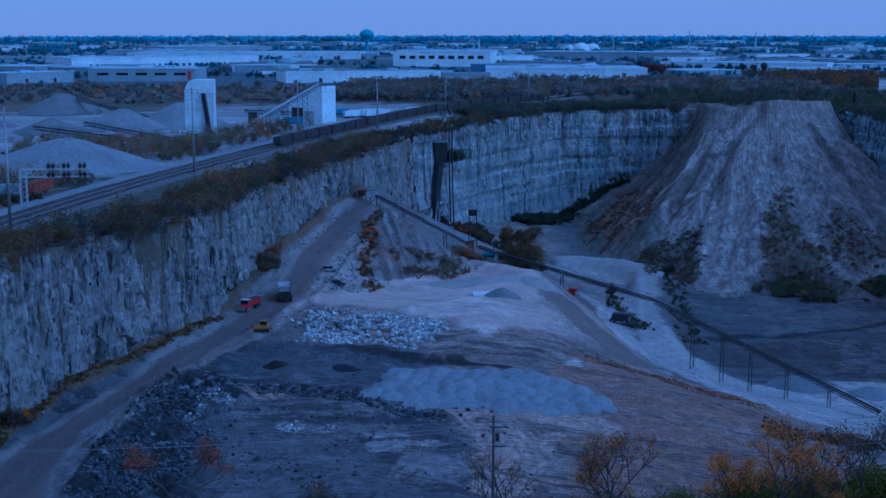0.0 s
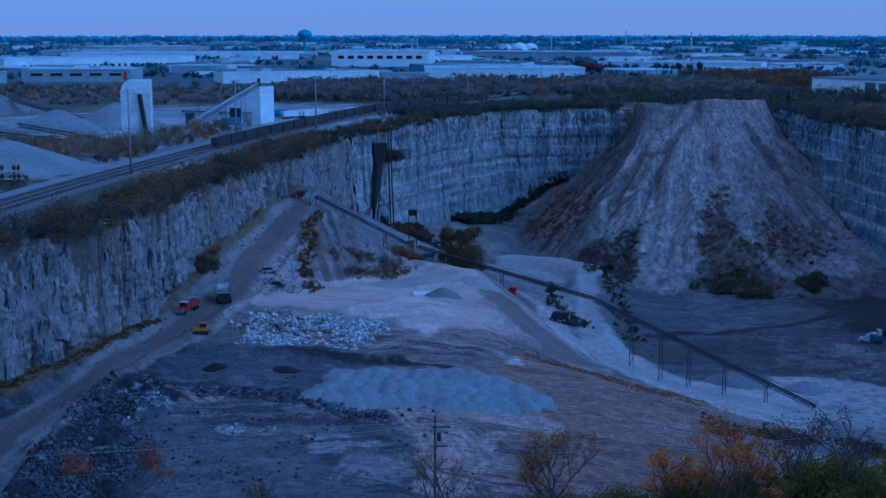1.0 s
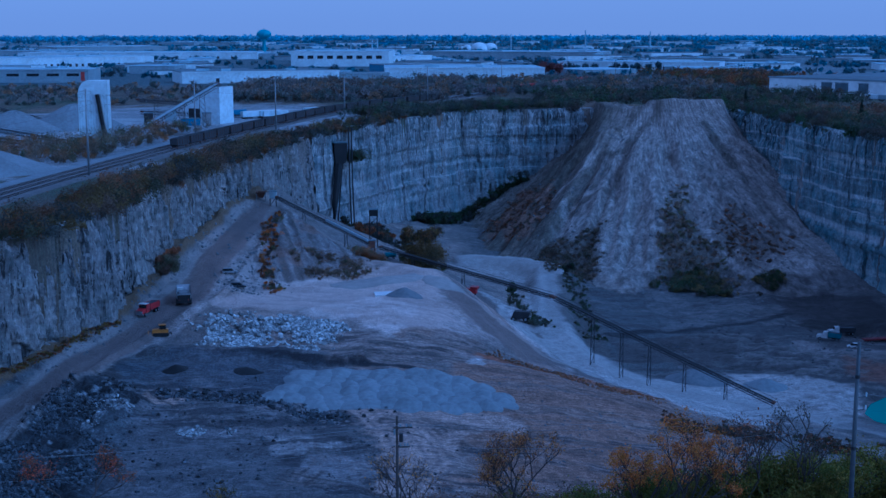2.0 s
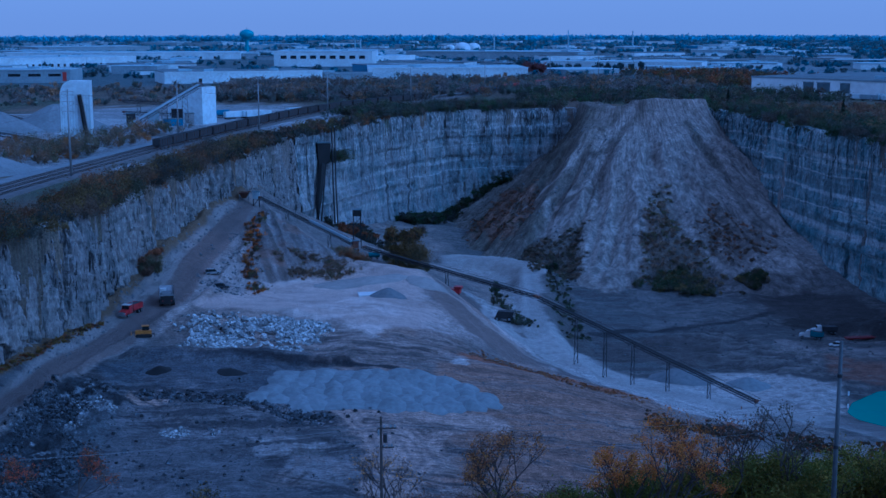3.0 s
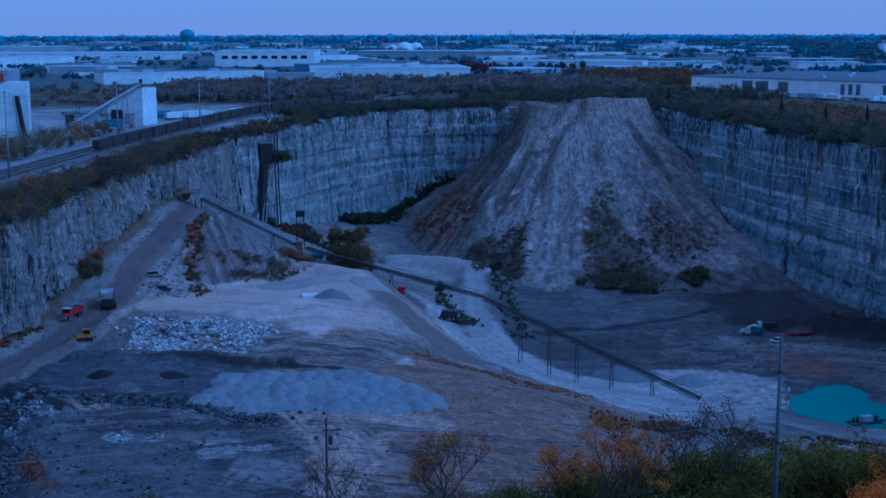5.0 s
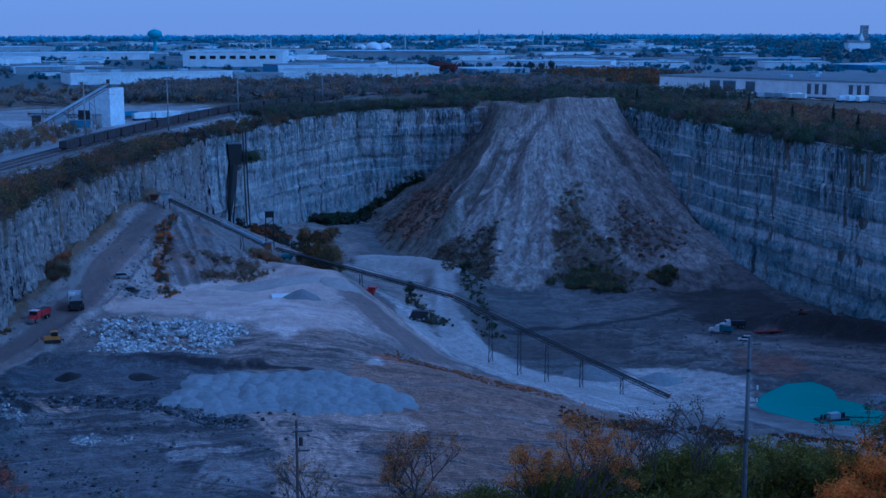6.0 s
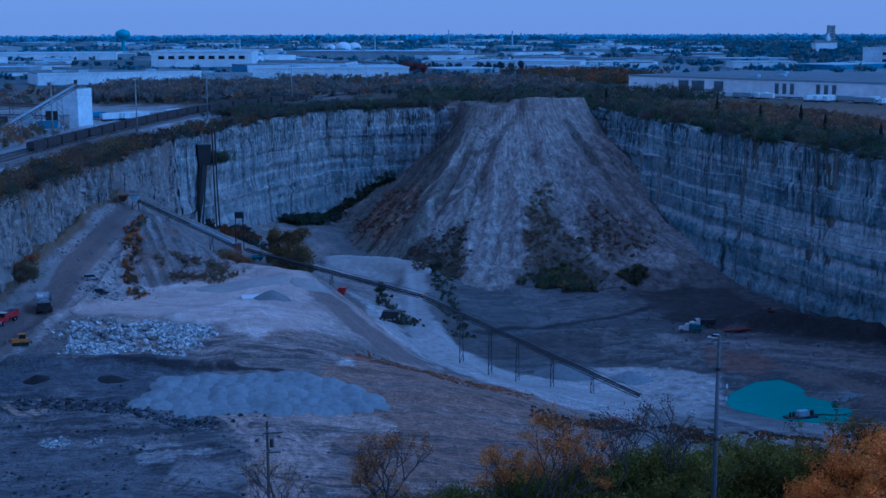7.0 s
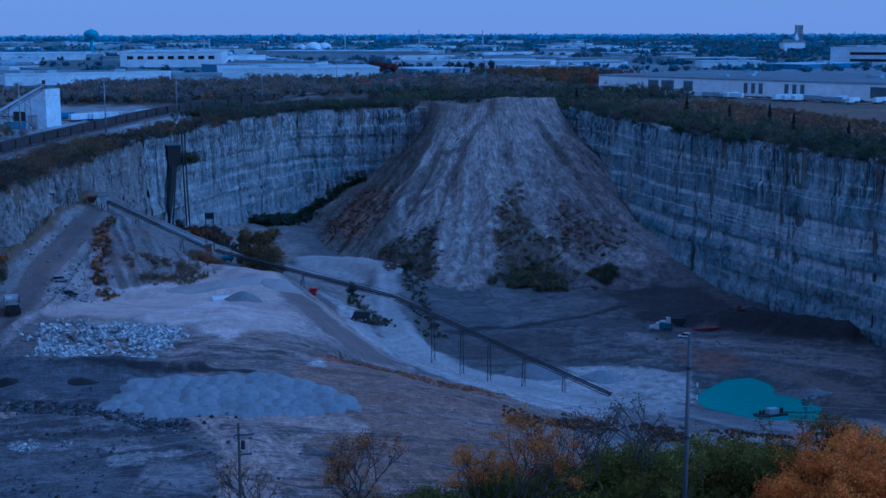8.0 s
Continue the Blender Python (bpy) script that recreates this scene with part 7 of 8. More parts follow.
heap(-22.5, 298, 4.0, 2.8, 0.9, BLACK, "black heap of fines on dark ground", 65, "black heaps", "mound", "stone_mound", 8, 28, 0.35)
heap(112, 392, 12, 8, 3.2, GREY_GRAVEL, "low grey heap beside the conveyor", 68, "", "mound", "stone_mound", 10, 36, 0.35)
heap(131, 384, 8, 6, 3.0, GRAVEL, "small pale heap beside the conveyor", 69, "", "mound", "stone_mound", 10, 36, 0.3)


def block_mesh(rng, k):
    """An angular block of broken stone."""
    m = Mesh().box((0, 0, 0), (1, 0.75 + 0.3 * rng.random(), 0.5 + 0.3 * rng.random()))
    m.v = [tuple(c * (1 + rng.uniform(-0.28, 0.22)) for c in p) for p in m.v]
    data = bpy.data.meshes.new("rock")
    data.from_pydata(m.v, [], m.f)
    return data


def rock_pile():
    rng = random.Random(21)
    kinds = [block_mesh(rng, k) for k in range(10)]
    for d in kinds:
        d.materials.append(BOULDER)
    pile = thing("rock_pile", (-24, 331, z_at(-24, 331)), "pile of broken white limestone blocks on the bench", "rock pile")
    n = 0
    while n < 300:
        x, y = rng.uniform(-43, 2), rng.uniform(309, 354)
        e = math.hypot((x + 20.5) / 21, (y - 332 + (x + 20.5) * 0.25) / 17)
        if e > 1 + rng.uniform(-0.3, 0.05):
            continue
        ob = new("rock", kinds[rng.randrange(10)])
        size = rng.uniform(0.6, 1.3) * (1.1 - 0.3 * e)
        ob.parent = pile
        ob.matrix_world = pose(x, y, z_at(x, y) + rng.uniform(0.0, 1.7) * (1.15 - e), rng.uniform(-40, 40), rng.uniform(-40, 40), rng.uniform(0, 360)) @ Matrix.Scale(size, 4)
        ob.matrix_parent_inverse = Matrix.Identity(4)
        ob.matrix_basis = pile.matrix_world.inverted() @ (pose(x, y, z_at(x, y) + rng.uniform(0.0, 1.6) * max(0.1, 1.15 - e), rng.uniform(-40, 40), rng.uniform(-40, 40), rng.uniform(0, 360)) @ Matrix.Scale(size, 4))
        n += 1


rock_pile()


def rubble(name, spots, lo, hi, mat, label, seed):
    """Loose broken stone strewn over the ground, too many to count."""
    rng = random.Random(seed)
    m = Mesh()
    zs = land(spots[:, 0], spots[:, 1])
    for (x, y), z in zip(spots, zs):
        r = lo + (hi - lo) * rng.random() ** 2.5
        q = pose(x, y, z + r * 0.15, rng.uniform(-35, 35), rng.uniform(-35, 35), rng.uniform(0, 360))
        k = len(m.v)
        m.box((0, 0, 0), (r * rng.uniform(0.8, 1.3), r * rng.uniform(0.6, 1), r * rng.uniform(0.4, 0.8)), 0, rng.uniform(0.5, 0.9), q)
    return tagged(link(name, m, mat), label, "rubble", kind="stuff")


def spots_in(ring, count, seed):
    """Random spots inside an outline, thicker in its middle."""
    rng = np.random.RandomState(seed)
    p = np.array(ring, float)
    lo, hi = p.min(0) - 4, p.max(0) + 4
    q = lo + (hi - lo) * rng.rand(count * 12, 2)
    w = area(q[:, 0], q[:, 1], ring, 4.0, 9.0, 7, seed)
    return q[rng.rand(len(q)) < w][:count]


def patch(n, cx, cy, rx, ry, seed):
    rng = np.random.RandomState(seed)
    a, r = rng.rand(n * 3) * 2 * np.pi, np.sqrt(rng.rand(n * 3)) * 1.15
    x, y = cx + np.cos(a) * r * rx, cy + np.sin(a) * r * ry
    keep = rough(x / 7, y / 9, 3, seed) - np.maximum(r - 0.55, 0) * 0.7 + rng.rand(n * 3) * 0.3
    best = np.argsort(-keep)[:n]
    return np.stack([x[best], y[best]], 1)


rubble("rubble", patch(4200, -21.5, 331, 20, 18, 1), 0.3, 1.25, BOULDER, "white limestone chips round the rock pile", 1)
rubble("rubble", patch(350, -8, 313, 9, 5, 2), 0.3, 1.0, BOULDER, "small pale stones at the pile's edge", 2)
rubble("dark_rubble", patch(3800, -55, 262, 10, 30, 3), 0.25, 0.95, DARK_ROCK, "dark broken rock dumped along the haul road", 3)
rubble("dark_rubble", patch(2000, -59, 236, 10, 16, 4), 0.25, 1.0, DARK_ROCK, "dark broken rock dumped along the haul road", 4)
rubble("pale_rubble", patch(300, -51, 268, 6, 8, 5), 0.2, 0.65, BOULDER, "pale stones on the dark spoil", 5)
rubble("pale_rubble", patch(160, -28, 261, 6, 2.2, 6), 0.25, 0.8, BOULDER, "pale stones on the dark spoil", 6)
rubble("dark_rubble", along(BLACK_BAND, -3.5, 3.5, 620, 7), 0.3, 1.2, DARK_ROCK, "dark stones strewn on the bench", 7)
rubble("dark_rubble", patch(500, -20, 255, 42, 34, 8), 0.2, 0.9, DARK_ROCK, "dark stones strewn on the bench", 8)
rubble("shoulder_stones", spots_in(SHOULDER, 300, 16), 0.25, 1.0, GREY_GRAVEL, "pale stones strewn beside the ramp", 16)
rubble("loose_stones", patch(300, 45, 275, 32, 32, 9), 0.15, 0.6, GREY_GRAVEL, "grey stones strewn on brown ground", 9)
rubble("loose_stones", patch(380, 160, 440, 70, 50, 10), 0.2, 0.9, DARK_ROCK, "grey stones strewn on the pit floor", 10)
# dark rubble added to give the darkness of a shaded hollow
rubble("fallen_rock", patch(70, -21, 554, 5, 4, 18), 0.9, 3.4, DARK_ROCK, "dark rubble standing in for a shaded hollow at the ramp head", 18)
rubble("shore_stones", patch(110, 189, 354, 5, 4, 15), 0.5, 1.6, GRAVEL, "pale rocks on the shore of the pond", 15)
rubble("loose_stones", patch(160, 202, 368, 26, 26, 11), 0.2, 0.9, GREY_GRAVEL, "pale stones strewn beside the pond", 11)
rubble("talus", along(RIM_LEFT[2:], 2.5, 7, 420, 12, 1.0), 0.2, 0.9, GREY_GRAVEL, "fallen stone at the foot of the cliff", 12)
rubble("slide_stones", patch(900, 160, 630, 75, 105, 14), 0.3, 1.3, GREY_GRAVEL, "grey stones on the slid earth", 14)

# pump raft on the pond
raft = thing("pump_raft", (168, 340, -64.1), "flat pump raft floating on the turquoise pond", "raft", "", 8)
raft.scale = (0.8, 0.8, 0.8)
part("deck", Mesh().box((0, 0, 0.35), (12, 4.5, 0.6)), DARK_STEEL, raft)
for k in range(4):
    part("float", Mesh().tube([(-5.5 + 3.6 * k, -2.4, 0.1), (-5.5 + 3.6 * k, 2.4, 0.1)], 0.5, 10), BLACK, raft)
part("pump_house", Mesh().box((0.8, 0, 1.6), (4.2, 2.6, 2.0)), GREY, raft)
for dx in (-4.4, -3.0, 4.0, 5.0):
    part("pump", Mesh().tube([(dx, 0, 0.6), (dx, 0, 2.3)], 0.4, 10), BLACK, raft)
part("hose", Mesh().tube([(5.5, 1, 0.5), (9, 0, 0.15), (14, -2, 0.1), (17, -4, 0.6)], 0.2, 6), BLACK, raft)

# ---------------------------------------------------------------- plants in the pit and on the ledges
ORANGE, GOLD, CORAL = (0.62, 0.215, 0.018), (0.58, 0.30, 0.025), (0.40, 0.105, 0.04)
thicket("ramp_brush", along([(-22, 456), (-24, 442), (-24.5, 415), (-23, 396), (-19, 376)], -2.2, 2.2, 85, 41), sizes(85, 0.7, 2.8, 41), 80, 0.12, ((0.40, 0.15, 0.03), RUSTY, (0.36, 0.17, 0.04), (0.12, 0.115, 0.05), BROWN), "orange autumn bushes beside the ramp", 41)
thicket("slope_brush", patch(260, -3, 418, 13, 14, 42), sizes(260, 0.5, 2.4, 42), 20, 0.13, ((0.19, 0.145, 0.10), (0.22, 0.17, 0.12), (0.24, 0.165, 0.10), (0.15, 0.145, 0.08)), "grey-brown brush on the slope", 42)
thicket("conveyor_brush", patch(60, 8, 437, 6, 8, 72), sizes(60, 1.5, 4.6, 72), 60, 0.15, ((0.22, 0.15, 0.09), (0.26, 0.155, 0.07), (0.17, 0.15, 0.085), (0.30, 0.15, 0.06)), "brown and rusty brush under the conveyor", 72)
thicket("foot_brush", along(RIM_LEFT[2:8], 1.5, 3.8, 400, 43, 1.0), sizes(400, 0.25, 1.1, 43), 22, 0.11, (RUSTY, YELLOW, BROWN, (0.24, 0.14, 0.04), YELLOW), "low rusty brush at the foot of the cliff", 43)
thicket("foot_bushes", patch(16, -52, 386, 3, 9, 44), sizes(16, 2.0, 4.6, 44), 200, 0.17, ((0.21, 0.145, 0.095), (0.15, 0.14, 0.08), (0.27, 0.13, 0.06)), "brown bushes at the foot of the cliff", 44)
thicket("foot_bushes", patch(12, -86.5, 254, 2, 5, 45), sizes(12, 2, 3.6, 45), 90, 0.3, (ORANGE, RUSTY, BROWN), "orange bushes at the foot of the cliff", 45)
thicket("face_thicket", along(RIM_FAR[3:6], 3, 15, 130, 46, 1.0), sizes(130, 2.5, 6.5, 46), 50, 0.5, (GREEN, DULL, GREEN, OLIVE), "dark green thicket at the foot of the far face", 46)
thicket("corner_thicket", patch(60, 18, 590, 16, 38, 47), sizes(60, 2, 6, 47), 50, 0.45, (BROWN, DULL, OLIVE, RUSTY), "brown thicket at the foot of the far face", 47)
thicket("slide_thicket", spots_in(SLIDE_WEDGE, 330, 48), sizes(330, 0.8, 2.8, 48), 22, 0.22, ((0.20, 0.175, 0.10), (0.25, 0.19, 0.13), (0.26, 0.20, 0.14), (0.18, 0.18, 0.095), (0.25, 0.18, 0.12)), "brown and olive thicket in a gully of the slide", 48)
thicket("slide_thicket", patch(340, 163, 545, 29, 14, 49), sizes(340, 1.8, 5.2, 49), 40, 0.26, ((0.085, 0.115, 0.05), (0.13, 0.13, 0.065), (0.08, 0.105, 0.05), (0.14, 0.125, 0.095), (0.21, 0.165, 0.06)), "dense green thicket at the foot of the slide", 49)
thicket("slide_thicket", spots_in(SLIDE_EAST, 170, 50), sizes(170, 0.7, 2.4, 50), 24, 0.22, ((0.25, 0.19, 0.135), (0.21, 0.17, 0.13), (0.29, 0.165, 0.095)), "brown and rusty brush on the slid earth", 50)
thicket("slide_thicket", spots_in(SLIDE_WEST, 340, 51), sizes(340, 0.8, 2.8, 51), 24, 0.24, ((0.17, 0.145, 0.11), (0.14, 0.13, 0.085), (0.20, 0.155, 0.11)), "dark brush on the flank of the slide", 51)
thicket("slide_thicket", spots_in(SLIDE_RUST, 420, 52), sizes(420, 0.6, 2.0, 52), 18, 0.22, ((0.21, 0.115, 0.065), (0.17, 0.125, 0.085), (0.23, 0.13, 0.075), (0.13, 0.125, 0.09)), "rusty brush on the flank of the slide", 52)
thicket("bank_brush", patch(900, 140, 288, 62, 16, 53), sizes(900, 0.3, 1.1, 53), 5, 0.28, (BROWN, RUSTY, BROWN, OLIVE), "low brown brush on the bank", 53)
thicket("crest_brush", along([(36, 328), (58, 315), (78, 304)], -1, 9, 420, 54), sizes(420, 0.15, 0.6, 54), 10, 0.10, ((0.34, 0.16, 0.07), (0.26, 0.16, 0.09), (0.30, 0.17, 0.06)), "low rusty grass along the crest", 54)
thicket("track_bushes", along([(70, 500), (64, 478), (68, 455), (72, 440)], -3, 3, 44, 55), sizes(44, 0.9, 3.2, 55), 44, 0.22, ((0.10, 0.11, 0.085), (0.075, 0.10, 0.05), (0.11, 0.11, 0.07)), "dark bushes on the bank of the pale track", 55)
thicket("track_bushes", along([(101, 556), (97, 528), (94, 500), (90, 468), (87, 440)], -5.5, 4.5, 90, 56), sizes(90, 0.6, 2.4, 56), 36, 0.2, ((0.11, 0.12, 0.09), (0.085, 0.11, 0.06), (0.12, 0.12, 0.08)), "dark bushes on the bank of the pale track", 56)
thicket("shaft_bushes", patch(14, 9, 615, 4, 5, 57), sizes(14, 2, 4, 57), 50, 0.4, (GREEN, DULL), "dark bushes beside the shaft house", 57)
def clear_of_heap(spots):
    return spots[np.hypot((spots[:, 0] + 135) / 44, (spots[:, 1] - 443) / 30) > 1]


yard_row = clear_of_heap(along([(-98, 360), (-86, 425), (-76, 470), (-62, 535), (-50, 580), (-42, 610)], 19, 42, 110, 58))
thicket("yard_bushes", yard_row, sizes(len(yard_row), 3.0, 11.0, 58), 90, 0.26, YARD_MIX, "autumn bushes between railway and yard", 58)
thicket("ledge_bushes", scatter(12, 1, 8, 611, 622, 70), sizes(12, 4.5, 8.5, 70), 110, 0.30, ((0.055, 0.085, 0.04), (0.08, 0.085, 0.06), (0.085, 0.09, 0.045)), "dark bushes rooted on a ledge of the face", 70, floor=-15.0)
thicket("yard_bushes", scatter(60, -170, -95, 470, 545, 59), sizes(60, 5, 10, 59), 90, 0.22, YARD_MIX, "bare brown trees behind the stone heap", 59)
thicket("yard_bushes", scatter(26, -128, -114, 350, 368, 60), sizes(26, 1.2, 2.6, 60), 40, 0.28, AUTUMN, "bushes round the parked trailers", 60)


def grow(rng, wood, tips, p, d, length, r, depth):
    """A limb that bends, tapers and forks."""
    pts = [p]
    for k in range(3):
        d = (d + Vector((rng.uniform(-1, 1), rng.uniform(-1, 1), rng.uniform(-0.5, 0.9))) * 0.17).normalized()
        pts.append(pts[-1] + d * (length / 3))
    end = r * (0.62 if depth else 0.3)
    wood.tube(pts if depth > 1 else [pts[0], pts[2], pts[3]], r, 7 if r > 0.08 else (4 if depth > 1 else 3), end)
    if depth == 0:
        tips.append(pts[-1])
        tips.append(pts[-2])
        return
    for k in range(rng.choice((2, 3, 3)) if depth > 1 else rng.choice((2, 3, 4))):
        side = Vector((rng.uniform(-1, 1), rng.uniform(-1, 1), rng.uniform(-0.25, 0.55)))
        grow(rng, wood, tips, pts[-1] if k < 2 else pts[2], (d * 0.75 + side * 0.75).normalized(), length * rng.uniform(0.62, 0.82), end, depth - 1)


def tree(x, y, h, leaves, leaf, palette, label, seed, group="", width=1.0, depth=4, clump=0.75, base=None):
    """A forked trunk with limbs and twigs, and leaves round the twigs."""
    rng = random.Random(seed)
    z = z_at(x, y) if base is None else base
    t = thing("tree", (x, y, z - 0.2), label, "tree", group)
    wood, tips = Mesh(), []
    n = rng.choice((1, 2, 2))
    for k in range(n):
        lean = Vector((rng.uniform(-0.25, 0.25) * width, rng.uniform(-0.25, 0.25) * width, 1)).normalized()
        grow(rng, wood, tips, Vector((rng.uniform(-0.2, 0.2), 0, 0)), lean, h * 0.36, h * 0.016 + 0.03, depth)
    top = max(p.z for p in tips)
    k = h / top
    wood.v = [(x_ * k * width, y_ * k * width, z_ * k) for x_, y_, z_ in wood.v]
    part("trunk", wood, BARK, t)
    if leaves:
        r = np.random.RandomState(seed)
        c = np.array([(p.x * k * width, p.y * k * width, p.z * k) for p in tips])
        pick = r.permutation(len(c))[:max(8, int(len(c) * 0.8))]
        c = c[pick]
        tones = np.array([np.array(palette[r.randint(len(palette))]) * r.uniform(0.7, 1.3) for _ in c])
        rad = np.repeat(clump * (0.6 + 0.8 * r.rand(len(c), 1)), 3, 1)
        v, q, tn = leaf_cloud(r, c, rad, max(2, leaves // len(c)), leaf, tones, 0.05)
        v[:, 2] = np.maximum(v[:, 2], 0.1)
        ob = new("crown", array_mesh("crown", v, q, LEAF, tn))
        ob.parent = t
    return t


FOREST = (0.14, 0.142, 0.015), (0.175, 0.165, 0.018), (0.22, 0.175, 0.022), (0.12, 0.13, 0.017)
tree(33.0, 498, 18, 12000, 0.32, (YELLOW, (0.19, 0.11, 0.04), OLIVE, BROWN), "yellow-brown tree beside the conveyor", 2, "", 1.2, 5, 1.7)
clump_spots = np.array([(25.5, 493), (27.5, 495), (29.5, 497), (31.5, 498), (33.5, 499), (35.5, 500), (28.5, 491), (33, 494)], float)
thicket("roadside_trees", clump_spots, np.array((9, 14, 17, 19, 17, 12, 8, 8), float), 420, 0.26, ((0.11, 0.105, 0.05), (0.17, 0.12, 0.045), (0.20, 0.14, 0.05), (0.09, 0.10, 0.045)), "olive and yellow-brown trees beside the conveyor", 71, "trees")
tree(62, 474, 9, 1100, 0.3, (DULL, GREEN), "thin dark tree on the bank", 3, "", 0.8, 3, 1.0)
tree(95, 520, 11, 1300, 0.3, (DULL, GREEN), "thin dark tree on the bank", 4, "", 0.8, 3, 1.0)
FAR_ROW = [
    (205, 1435), (214, 1433), (249, 1426), (267, 1422), (278, 1420),
    (300, 1415), (310, 1413), (324, 1410), (335, 1408), (345, 1406),
]


def round_tree(x, y, h, wide, tone, label, group, seed):
    """A full-crowned tree far off: a short trunk and an uneven egg of foliage."""
    t = thing("tree", (x, y, z_at(x, y) - 0.2), label, "tree", group)
    part("trunk", Mesh().tube([(0, 0, 0), (0, 0, h * 0.5)], 0.35, 6, 0.2), BARK, t)
    r = np.random.RandomState(seed)
    c = np.concatenate([np.array([[0, 0, h * 0.52]]), np.stack([r.normal(0, wide * 0.2, 6), r.normal(0, wide * 0.2, 6), h * r.uniform(0.3, 0.72, 6)], 1)])
    rad = np.concatenate([np.array([[wide * 0.5, wide * 0.5, h * 0.46]]), np.repeat(r.uniform(0.22, 0.34, (6, 1)) * wide, 3, 1)])
    v, q, tn = leaf_cloud(r, c, rad, 160, 0.75, np.array(tone) * r.uniform(0.85, 1.15, (7, 1)), 0.3)
    v[:, 2] = np.maximum(v[:, 2], 0.3)
    crown = new("crown", array_mesh("crown", v, q, LEAF, tn))
    crown.parent = t


for k, (x, y) in enumerate(FAR_ROW):
    round_tree(x, y, 10.5 + (k * 7 % 4) * 0.7, 8.5, (0.075, 0.11, 0.125), "round dark tree in a row before a white warehouse", "row of dark trees", 300 + k)
for k, dx in enumerate((-9, 0, 8)):
    round_tree(217 + dx, 1335, 15 - k, 12, (0.17, 0.075, 0.07), "dark red autumn tree beside a white warehouse", "dark red trees", 320 + k)
# the near rim
tree(29.5, 109, 14.4, 7600, 0.09, ((0.46, 0.17, 0.025), (0.50, 0.19, 0.02), (0.40, 0.20, 0.03), (0.24, 0.10, 0.03)), "half-bare orange tree on the near rim", 11, "near rim trees", 1.0, 5, 0.6)
tree(27.0, 110, 11.0, 4000, 0.09, ((0.44, 0.22, 0.03), (0.46, 0.17, 0.025)), "half-bare golden tree on the near rim", 12, "near rim trees", 0.8, 4, 0.6)
tree(36.0, 111, 13.6, 300, 0.12, (BROWN, RUSTY), "bare dark tree on the near rim", 13, "near rim trees", 1.0, 5, 0.5)
tree(42.0, 109, 14.2, 420, 0.12, (BROWN, OLIVE), "bare dark tree with wide limbs", 14, "near rim trees", 1.15, 5, 0.5)
tree(61, 111, 12.5, 4500, 0.09, (YELLOW, OLIVE, YELLOW), "pale yellow-green tree on the near rim", 15, "near rim trees", 1.0, 4, 0.8)
tree(16.8, 117, 10.4, 5600, 0.085, ((0.34, 0.18, 0.04), BROWN, RUSTY, (0.40, 0.18, 0.03)), "sparse golden-brown tree on the near rim", 16, "near rim trees", 0.9, 5, 0.6)
tree(5.6, 119.5, 8.6, 900, 0.08, (BROWN, GOLD, BROWN), "bare twiggy tree beside the power pole", 17, "near rim trees", 1.0, 5, 0.6)
tree(-24.5, 116, 10.4, 2800, 0.085, (CORAL, RUSTY, BROWN), "bare tree with thin red leaves", 18, "near rim trees", 1.0, 5, 0.8)
tree(-11.5, 117.5, 6.2, 500, 0.12, (YELLOW, OLIVE), "small yellow-green tree on the near rim", 19, "near rim trees", 0.7, 4, 0.5)
for k, (x, y, h, w) in enumerate(((52.5, 100.5, 8.2, 1.1), (50.5, 99.5, 6.6, 1.1), (55.5, 102.5, 10.6, 1.15), (58.5, 102, 12.0, 1.2), (62, 100.5, 12.4, 1.2), (66, 98, 12.6, 1.2), (55, 98, 10.4, 1.15), (60, 96, 11.4, 1.2))):
    tree(x, y, h, 12000, 0.12, (ORANGE, (0.62, 0.235, 0.02), (0.54, 0.185, 0.02), (0.66, 0.26, 0.02)), "full orange autumn tree on the near rim", 30 + k, "orange trees", w, 5, 0.95)
for k, (x, y, h) in enumerate(((24.5, 112, 6.6), (28.5, 113, 7.6), (32.5, 113, 7.0), (36.5, 112.5, 8.2), (39.5, 111, 9.2), (42.5, 112, 9.2), (45.5, 110.5, 9.8), (48.5, 110, 10.2), (51.5, 109, 10.6), (54.5, 109.5, 10.4), (21.5, 111, 5.6), (58, 108, 9.6), (64, 107, 10.0))):
    tree(x, y, h * 0.9, 8000, 0.12, FOREST if k not in (0, 1, 10) else ((0.14, 0.16, 0.02), (0.17, 0.17, 0.02), (0.12, 0.14, 0.025)), "dense dark green tree on the near rim", 60 + k, "green trees", 1.25, 4, 1.25)
thicket("near_brush", np.concatenate([scatter(90, 20, 66, 103, 112, 61), scatter(150, 30, 60, 104, 114, 66), scatter(60, 13, 40, 107, 112, 62)]), np.concatenate([sizes(90, 3.0, 6.5, 61), sizes(150, 4.6, 7.8, 66), sizes(60, 5.0, 8.0, 62)]), 100, 0.16, FOREST + (OLIVE, (0.13, 0.10, 0.03), (0.16, 0.09, 0.03)), "tangled green brush under the near trees", 63)

thicket("near_brush", scatter(130, 32, 66, 112, 119, 68), sizes(130, 4.0, 7.5, 68), 90, 0.16, FOREST, "dark green brush behind the near trees", 68)
twigs = scatter(95, 6, 38, 115, 122, 67)
thicket("near_scrub", twigs, sizes(95, 2.5, 6.0, 67), 60, 0.10, ((0.17, 0.11, 0.075), (0.14, 0.10, 0.08), (0.20, 0.12, 0.06), (0.13, 0.11, 0.06)), "thin brown scrub on the near rim", 67)


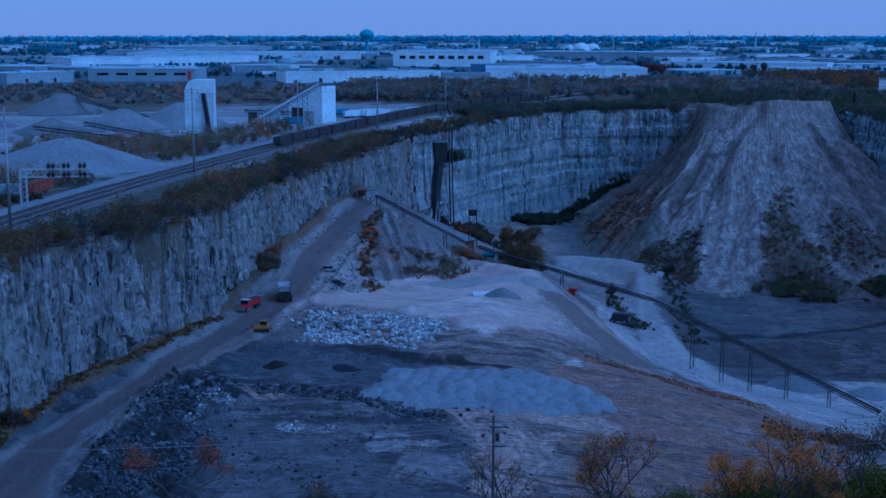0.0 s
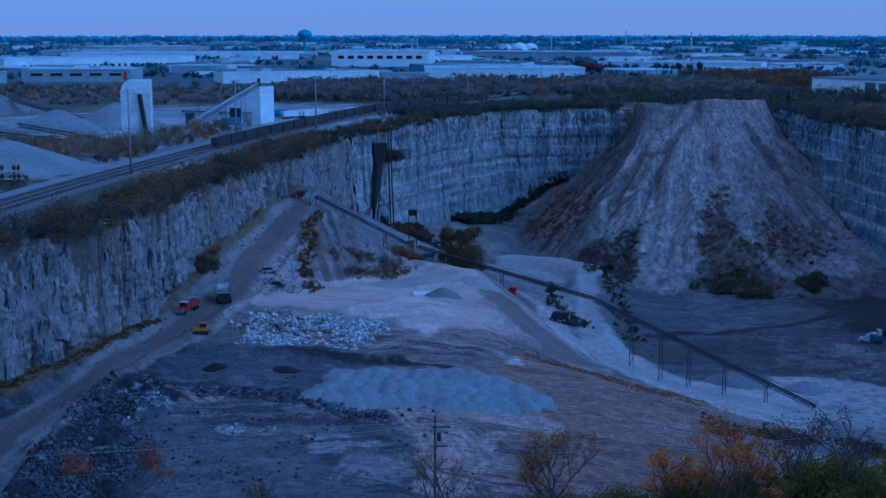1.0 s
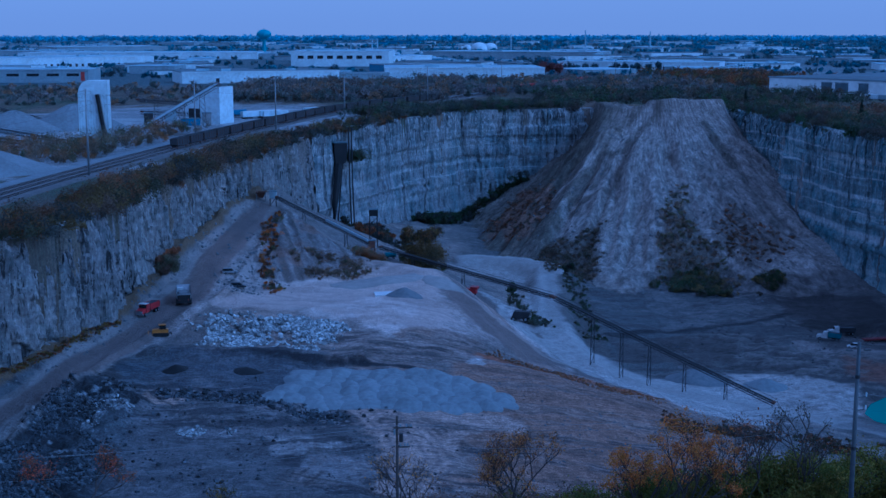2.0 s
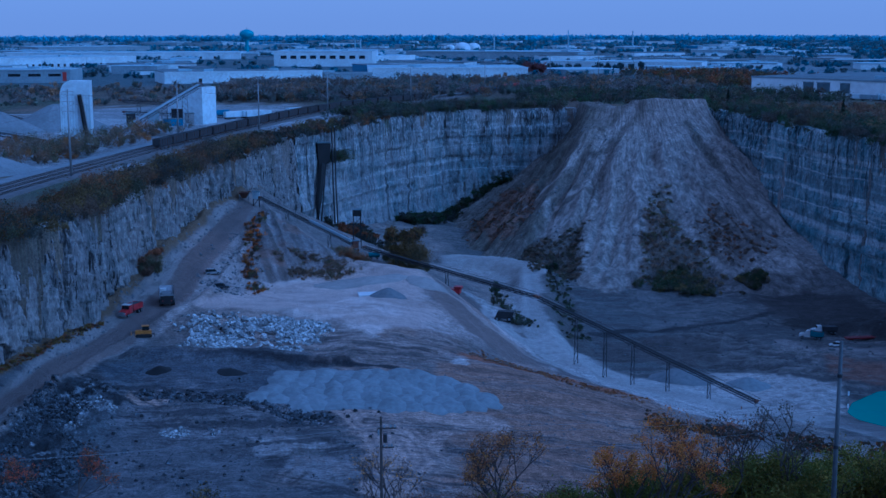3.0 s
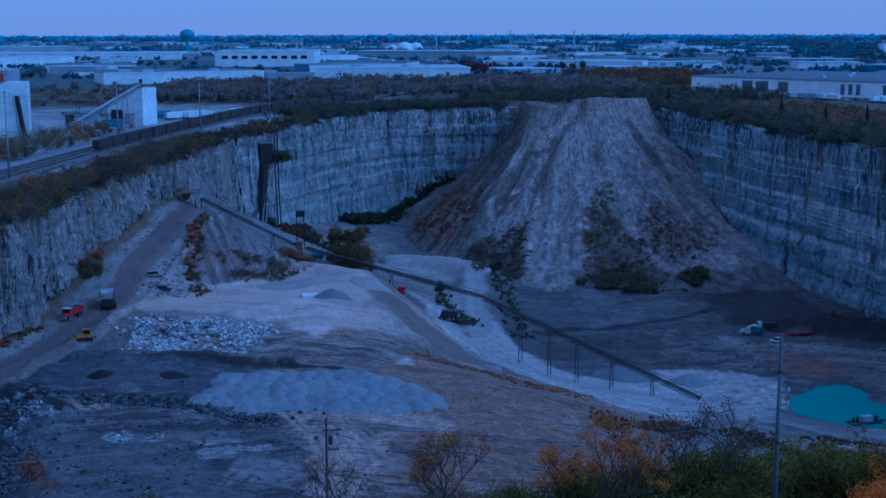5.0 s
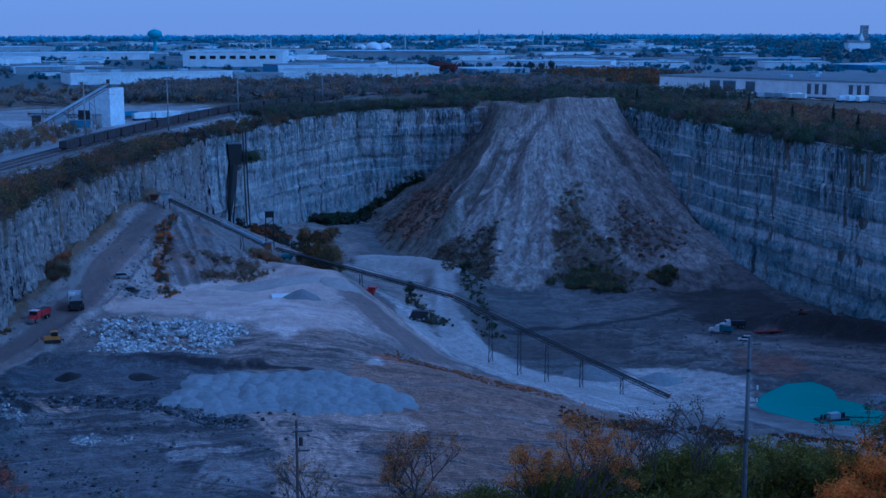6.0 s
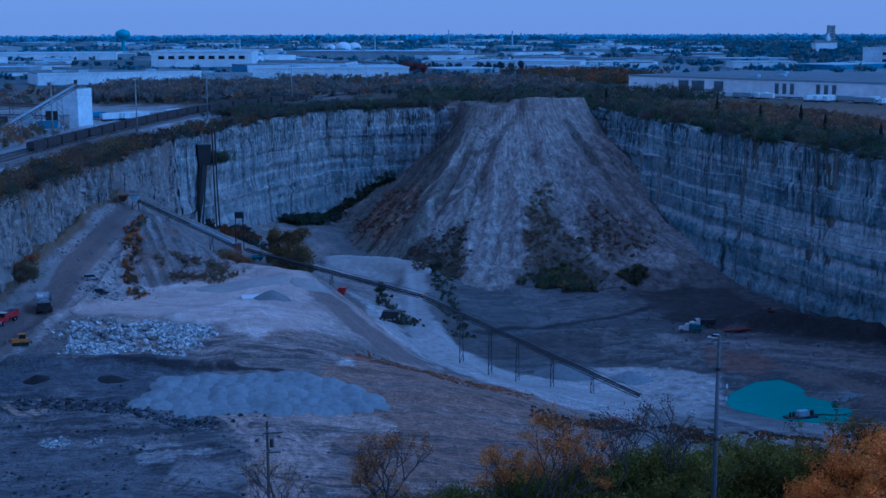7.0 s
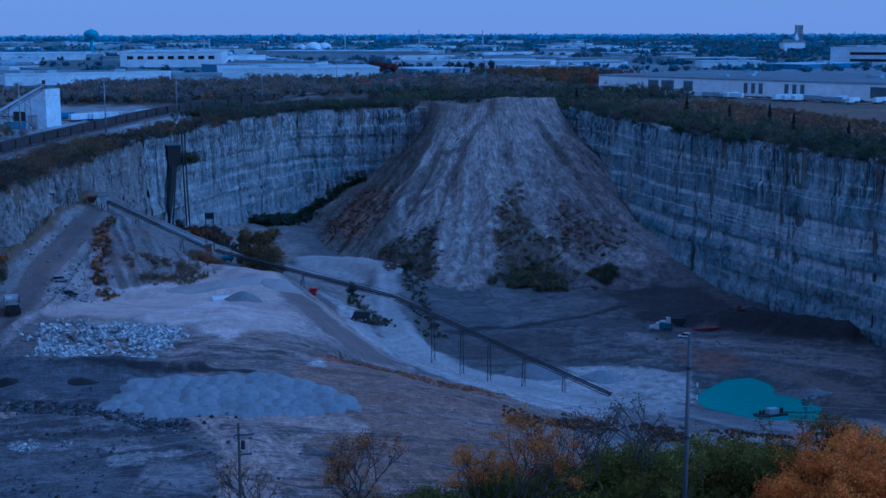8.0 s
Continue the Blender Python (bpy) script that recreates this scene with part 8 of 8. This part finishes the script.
def spruce(x, y, h, seed):
    t = thing("spruce", (x, y, z_at(x, y) - 0.2), "narrow dark spruce on the quarry rim", "tree", "rim spruces")
    part("trunk", Mesh().tube([(0, 0, 0), (0, 0, h * 0.95)], 0.2, 6, 0.03), BARK, t)
    r = np.random.RandomState(seed)
    z = np.linspace(0.12, 0.98, 16)
    c = np.stack([z * 0, z * 0, z * h], 1)
    rad = np.stack([(1.05 - z) * h * 0.22, (1.05 - z) * h * 0.22, z * 0 + h * 0.05], 1)
    v, q, tn = leaf_cloud(r, c, rad, 60, 0.32, np.tile((0.02, 0.032, 0.02), (16, 1)), 0.2)
    ob = new("crown", array_mesh("crown", v, q, LEAF, tn))
    ob.parent = t


for k, (x, y, h) in enumerate(((262, 640, 12), (270, 560, 13), (268, 600, 10), (262, 520, 11), (266, 480, 10), (243, 770, 11), (274, 450, 11))):
    spruce(x, y, h, 200 + k)

# ---------------------------------------------------------------- poles and lines of the near rim
WOOD = paint("weathered_pole_timber", (0.10, 0.085, 0.075), 0.9, 0, 0.3, 4)
np_ = thing("utility_pole", (4.9, 119, 0), "weathered timber utility pole with crossarms and a transformer", "power pole")
part("shaft", Mesh().tube([(0, 0, -0.5), (0, 0, 6), (0, 0, 11.7)], 0.17, 10, 0.12), WOOD, np_)
for z, half in ((10.6, 1.2), (8.7, 0.9)):
    a = part("crossarm", Mesh().box((0.55, -0.2, z), (half * 1.5, 0.12, 0.14)), WOOD, np_)
    for dx in (0.3, half * 0.5 + 0.3, half + 0.1):
        part("insulator", Mesh().tube([(dx, -0.2, z + 0.07), (dx, -0.2, z + 0.34)], 0.07, 8), GREY, a)
part("transformer", Mesh().tube([(0.38, -0.1, 9.2), (0.38, -0.1, 10.0)], 0.2, 12), DARK_STEEL, np_)
part("cutout", Mesh().box((-0.25, -0.2, 10.2), (0.16, 0.2, 0.5)), GREY, np_)
POLE_GREY = paint("weathered_grey_pole", (0.10, 0.108, 0.118), 0.6, 0.2, 0.3)
sp = thing("steel_light_pole", (42.5, 101.7, z_at(42.5, 101.7)), "tall slender grey steel pole with a lamp and line arms", "street lamp")
part("shaft", Mesh().tube([(0, 0, -0.5), (0, 0, 11), (0, 0, 22.3)], 0.26, 12, 0.15), POLE_GREY, sp, smooth=True)
part("lamp_arm", Mesh().tube([(-0.7, 0, 21.75), (0, 0, 21.95), (0.6, 0, 21.8)], 0.045, 6), POLE_GREY, sp)
for dx in (-0.8, 0.7):
    part("lamp_head", Mesh().box((dx, 0, 21.6), (0.5, 0.26, 0.13)), POLE_GREY, sp)
for z in (17.5, 16.4):
    a = part("line_arm", Mesh().tube([(-0.1, 0, z), (0.85, 0, z + 0.12)], 0.045, 6), POLE_GREY, sp)
    part("insulator", Mesh().tube([(0.85, 0, z + 0.1), (0.85, 0, z + 0.45)], 0.075, 8), WHITE, a)
for z in (19.2, 13.0):
    part("band", Mesh().tube([(0, 0, z), (0, 0, z + 0.3)], 0.22, 10), DARK_STEEL, sp)
part("switch_box", Mesh().box((-0.3, -0.22, 7.0), (0.42, 0.32, 0.7)), WHITE, sp)
near_lines = thing("near_power_lines", (0, 0, 0), "thin sagging power lines over the near rim", "cables")
for a, b in (((-62, 112, 10.5), (5.1, 118.8, 10.9)), ((-62, 112.6, 10.5), (5.9, 118.8, 10.9)), ((-62, 112, 8.4), (5.1, 118.8, 8.9)), ((5.1, 118.8, 10.9), (42.5, 101.7, 16.6)), ((5.9, 118.8, 10.9), (43.35, 101.7, 17.9)), ((5.1, 118.8, 8.9), (42.5, 101.7, 15.4)),
             ((43.35, 101.7, 17.9), (108, 88, 17.6)), ((42.5, 101.7, 16.6), (108, 88, 16.4)), ((42.5, 101.7, 15.4), (108, 88, 15.2))):
    pts = [tuple(Vector(a).lerp(Vector(b), u) - Vector((0, 0, 4 * 1.1 * u * (1 - u)))) for u in (i / 14 for i in range(15))]
    part("wire", Mesh().tube(pts, 0.013, 4), STEEL, near_lines)
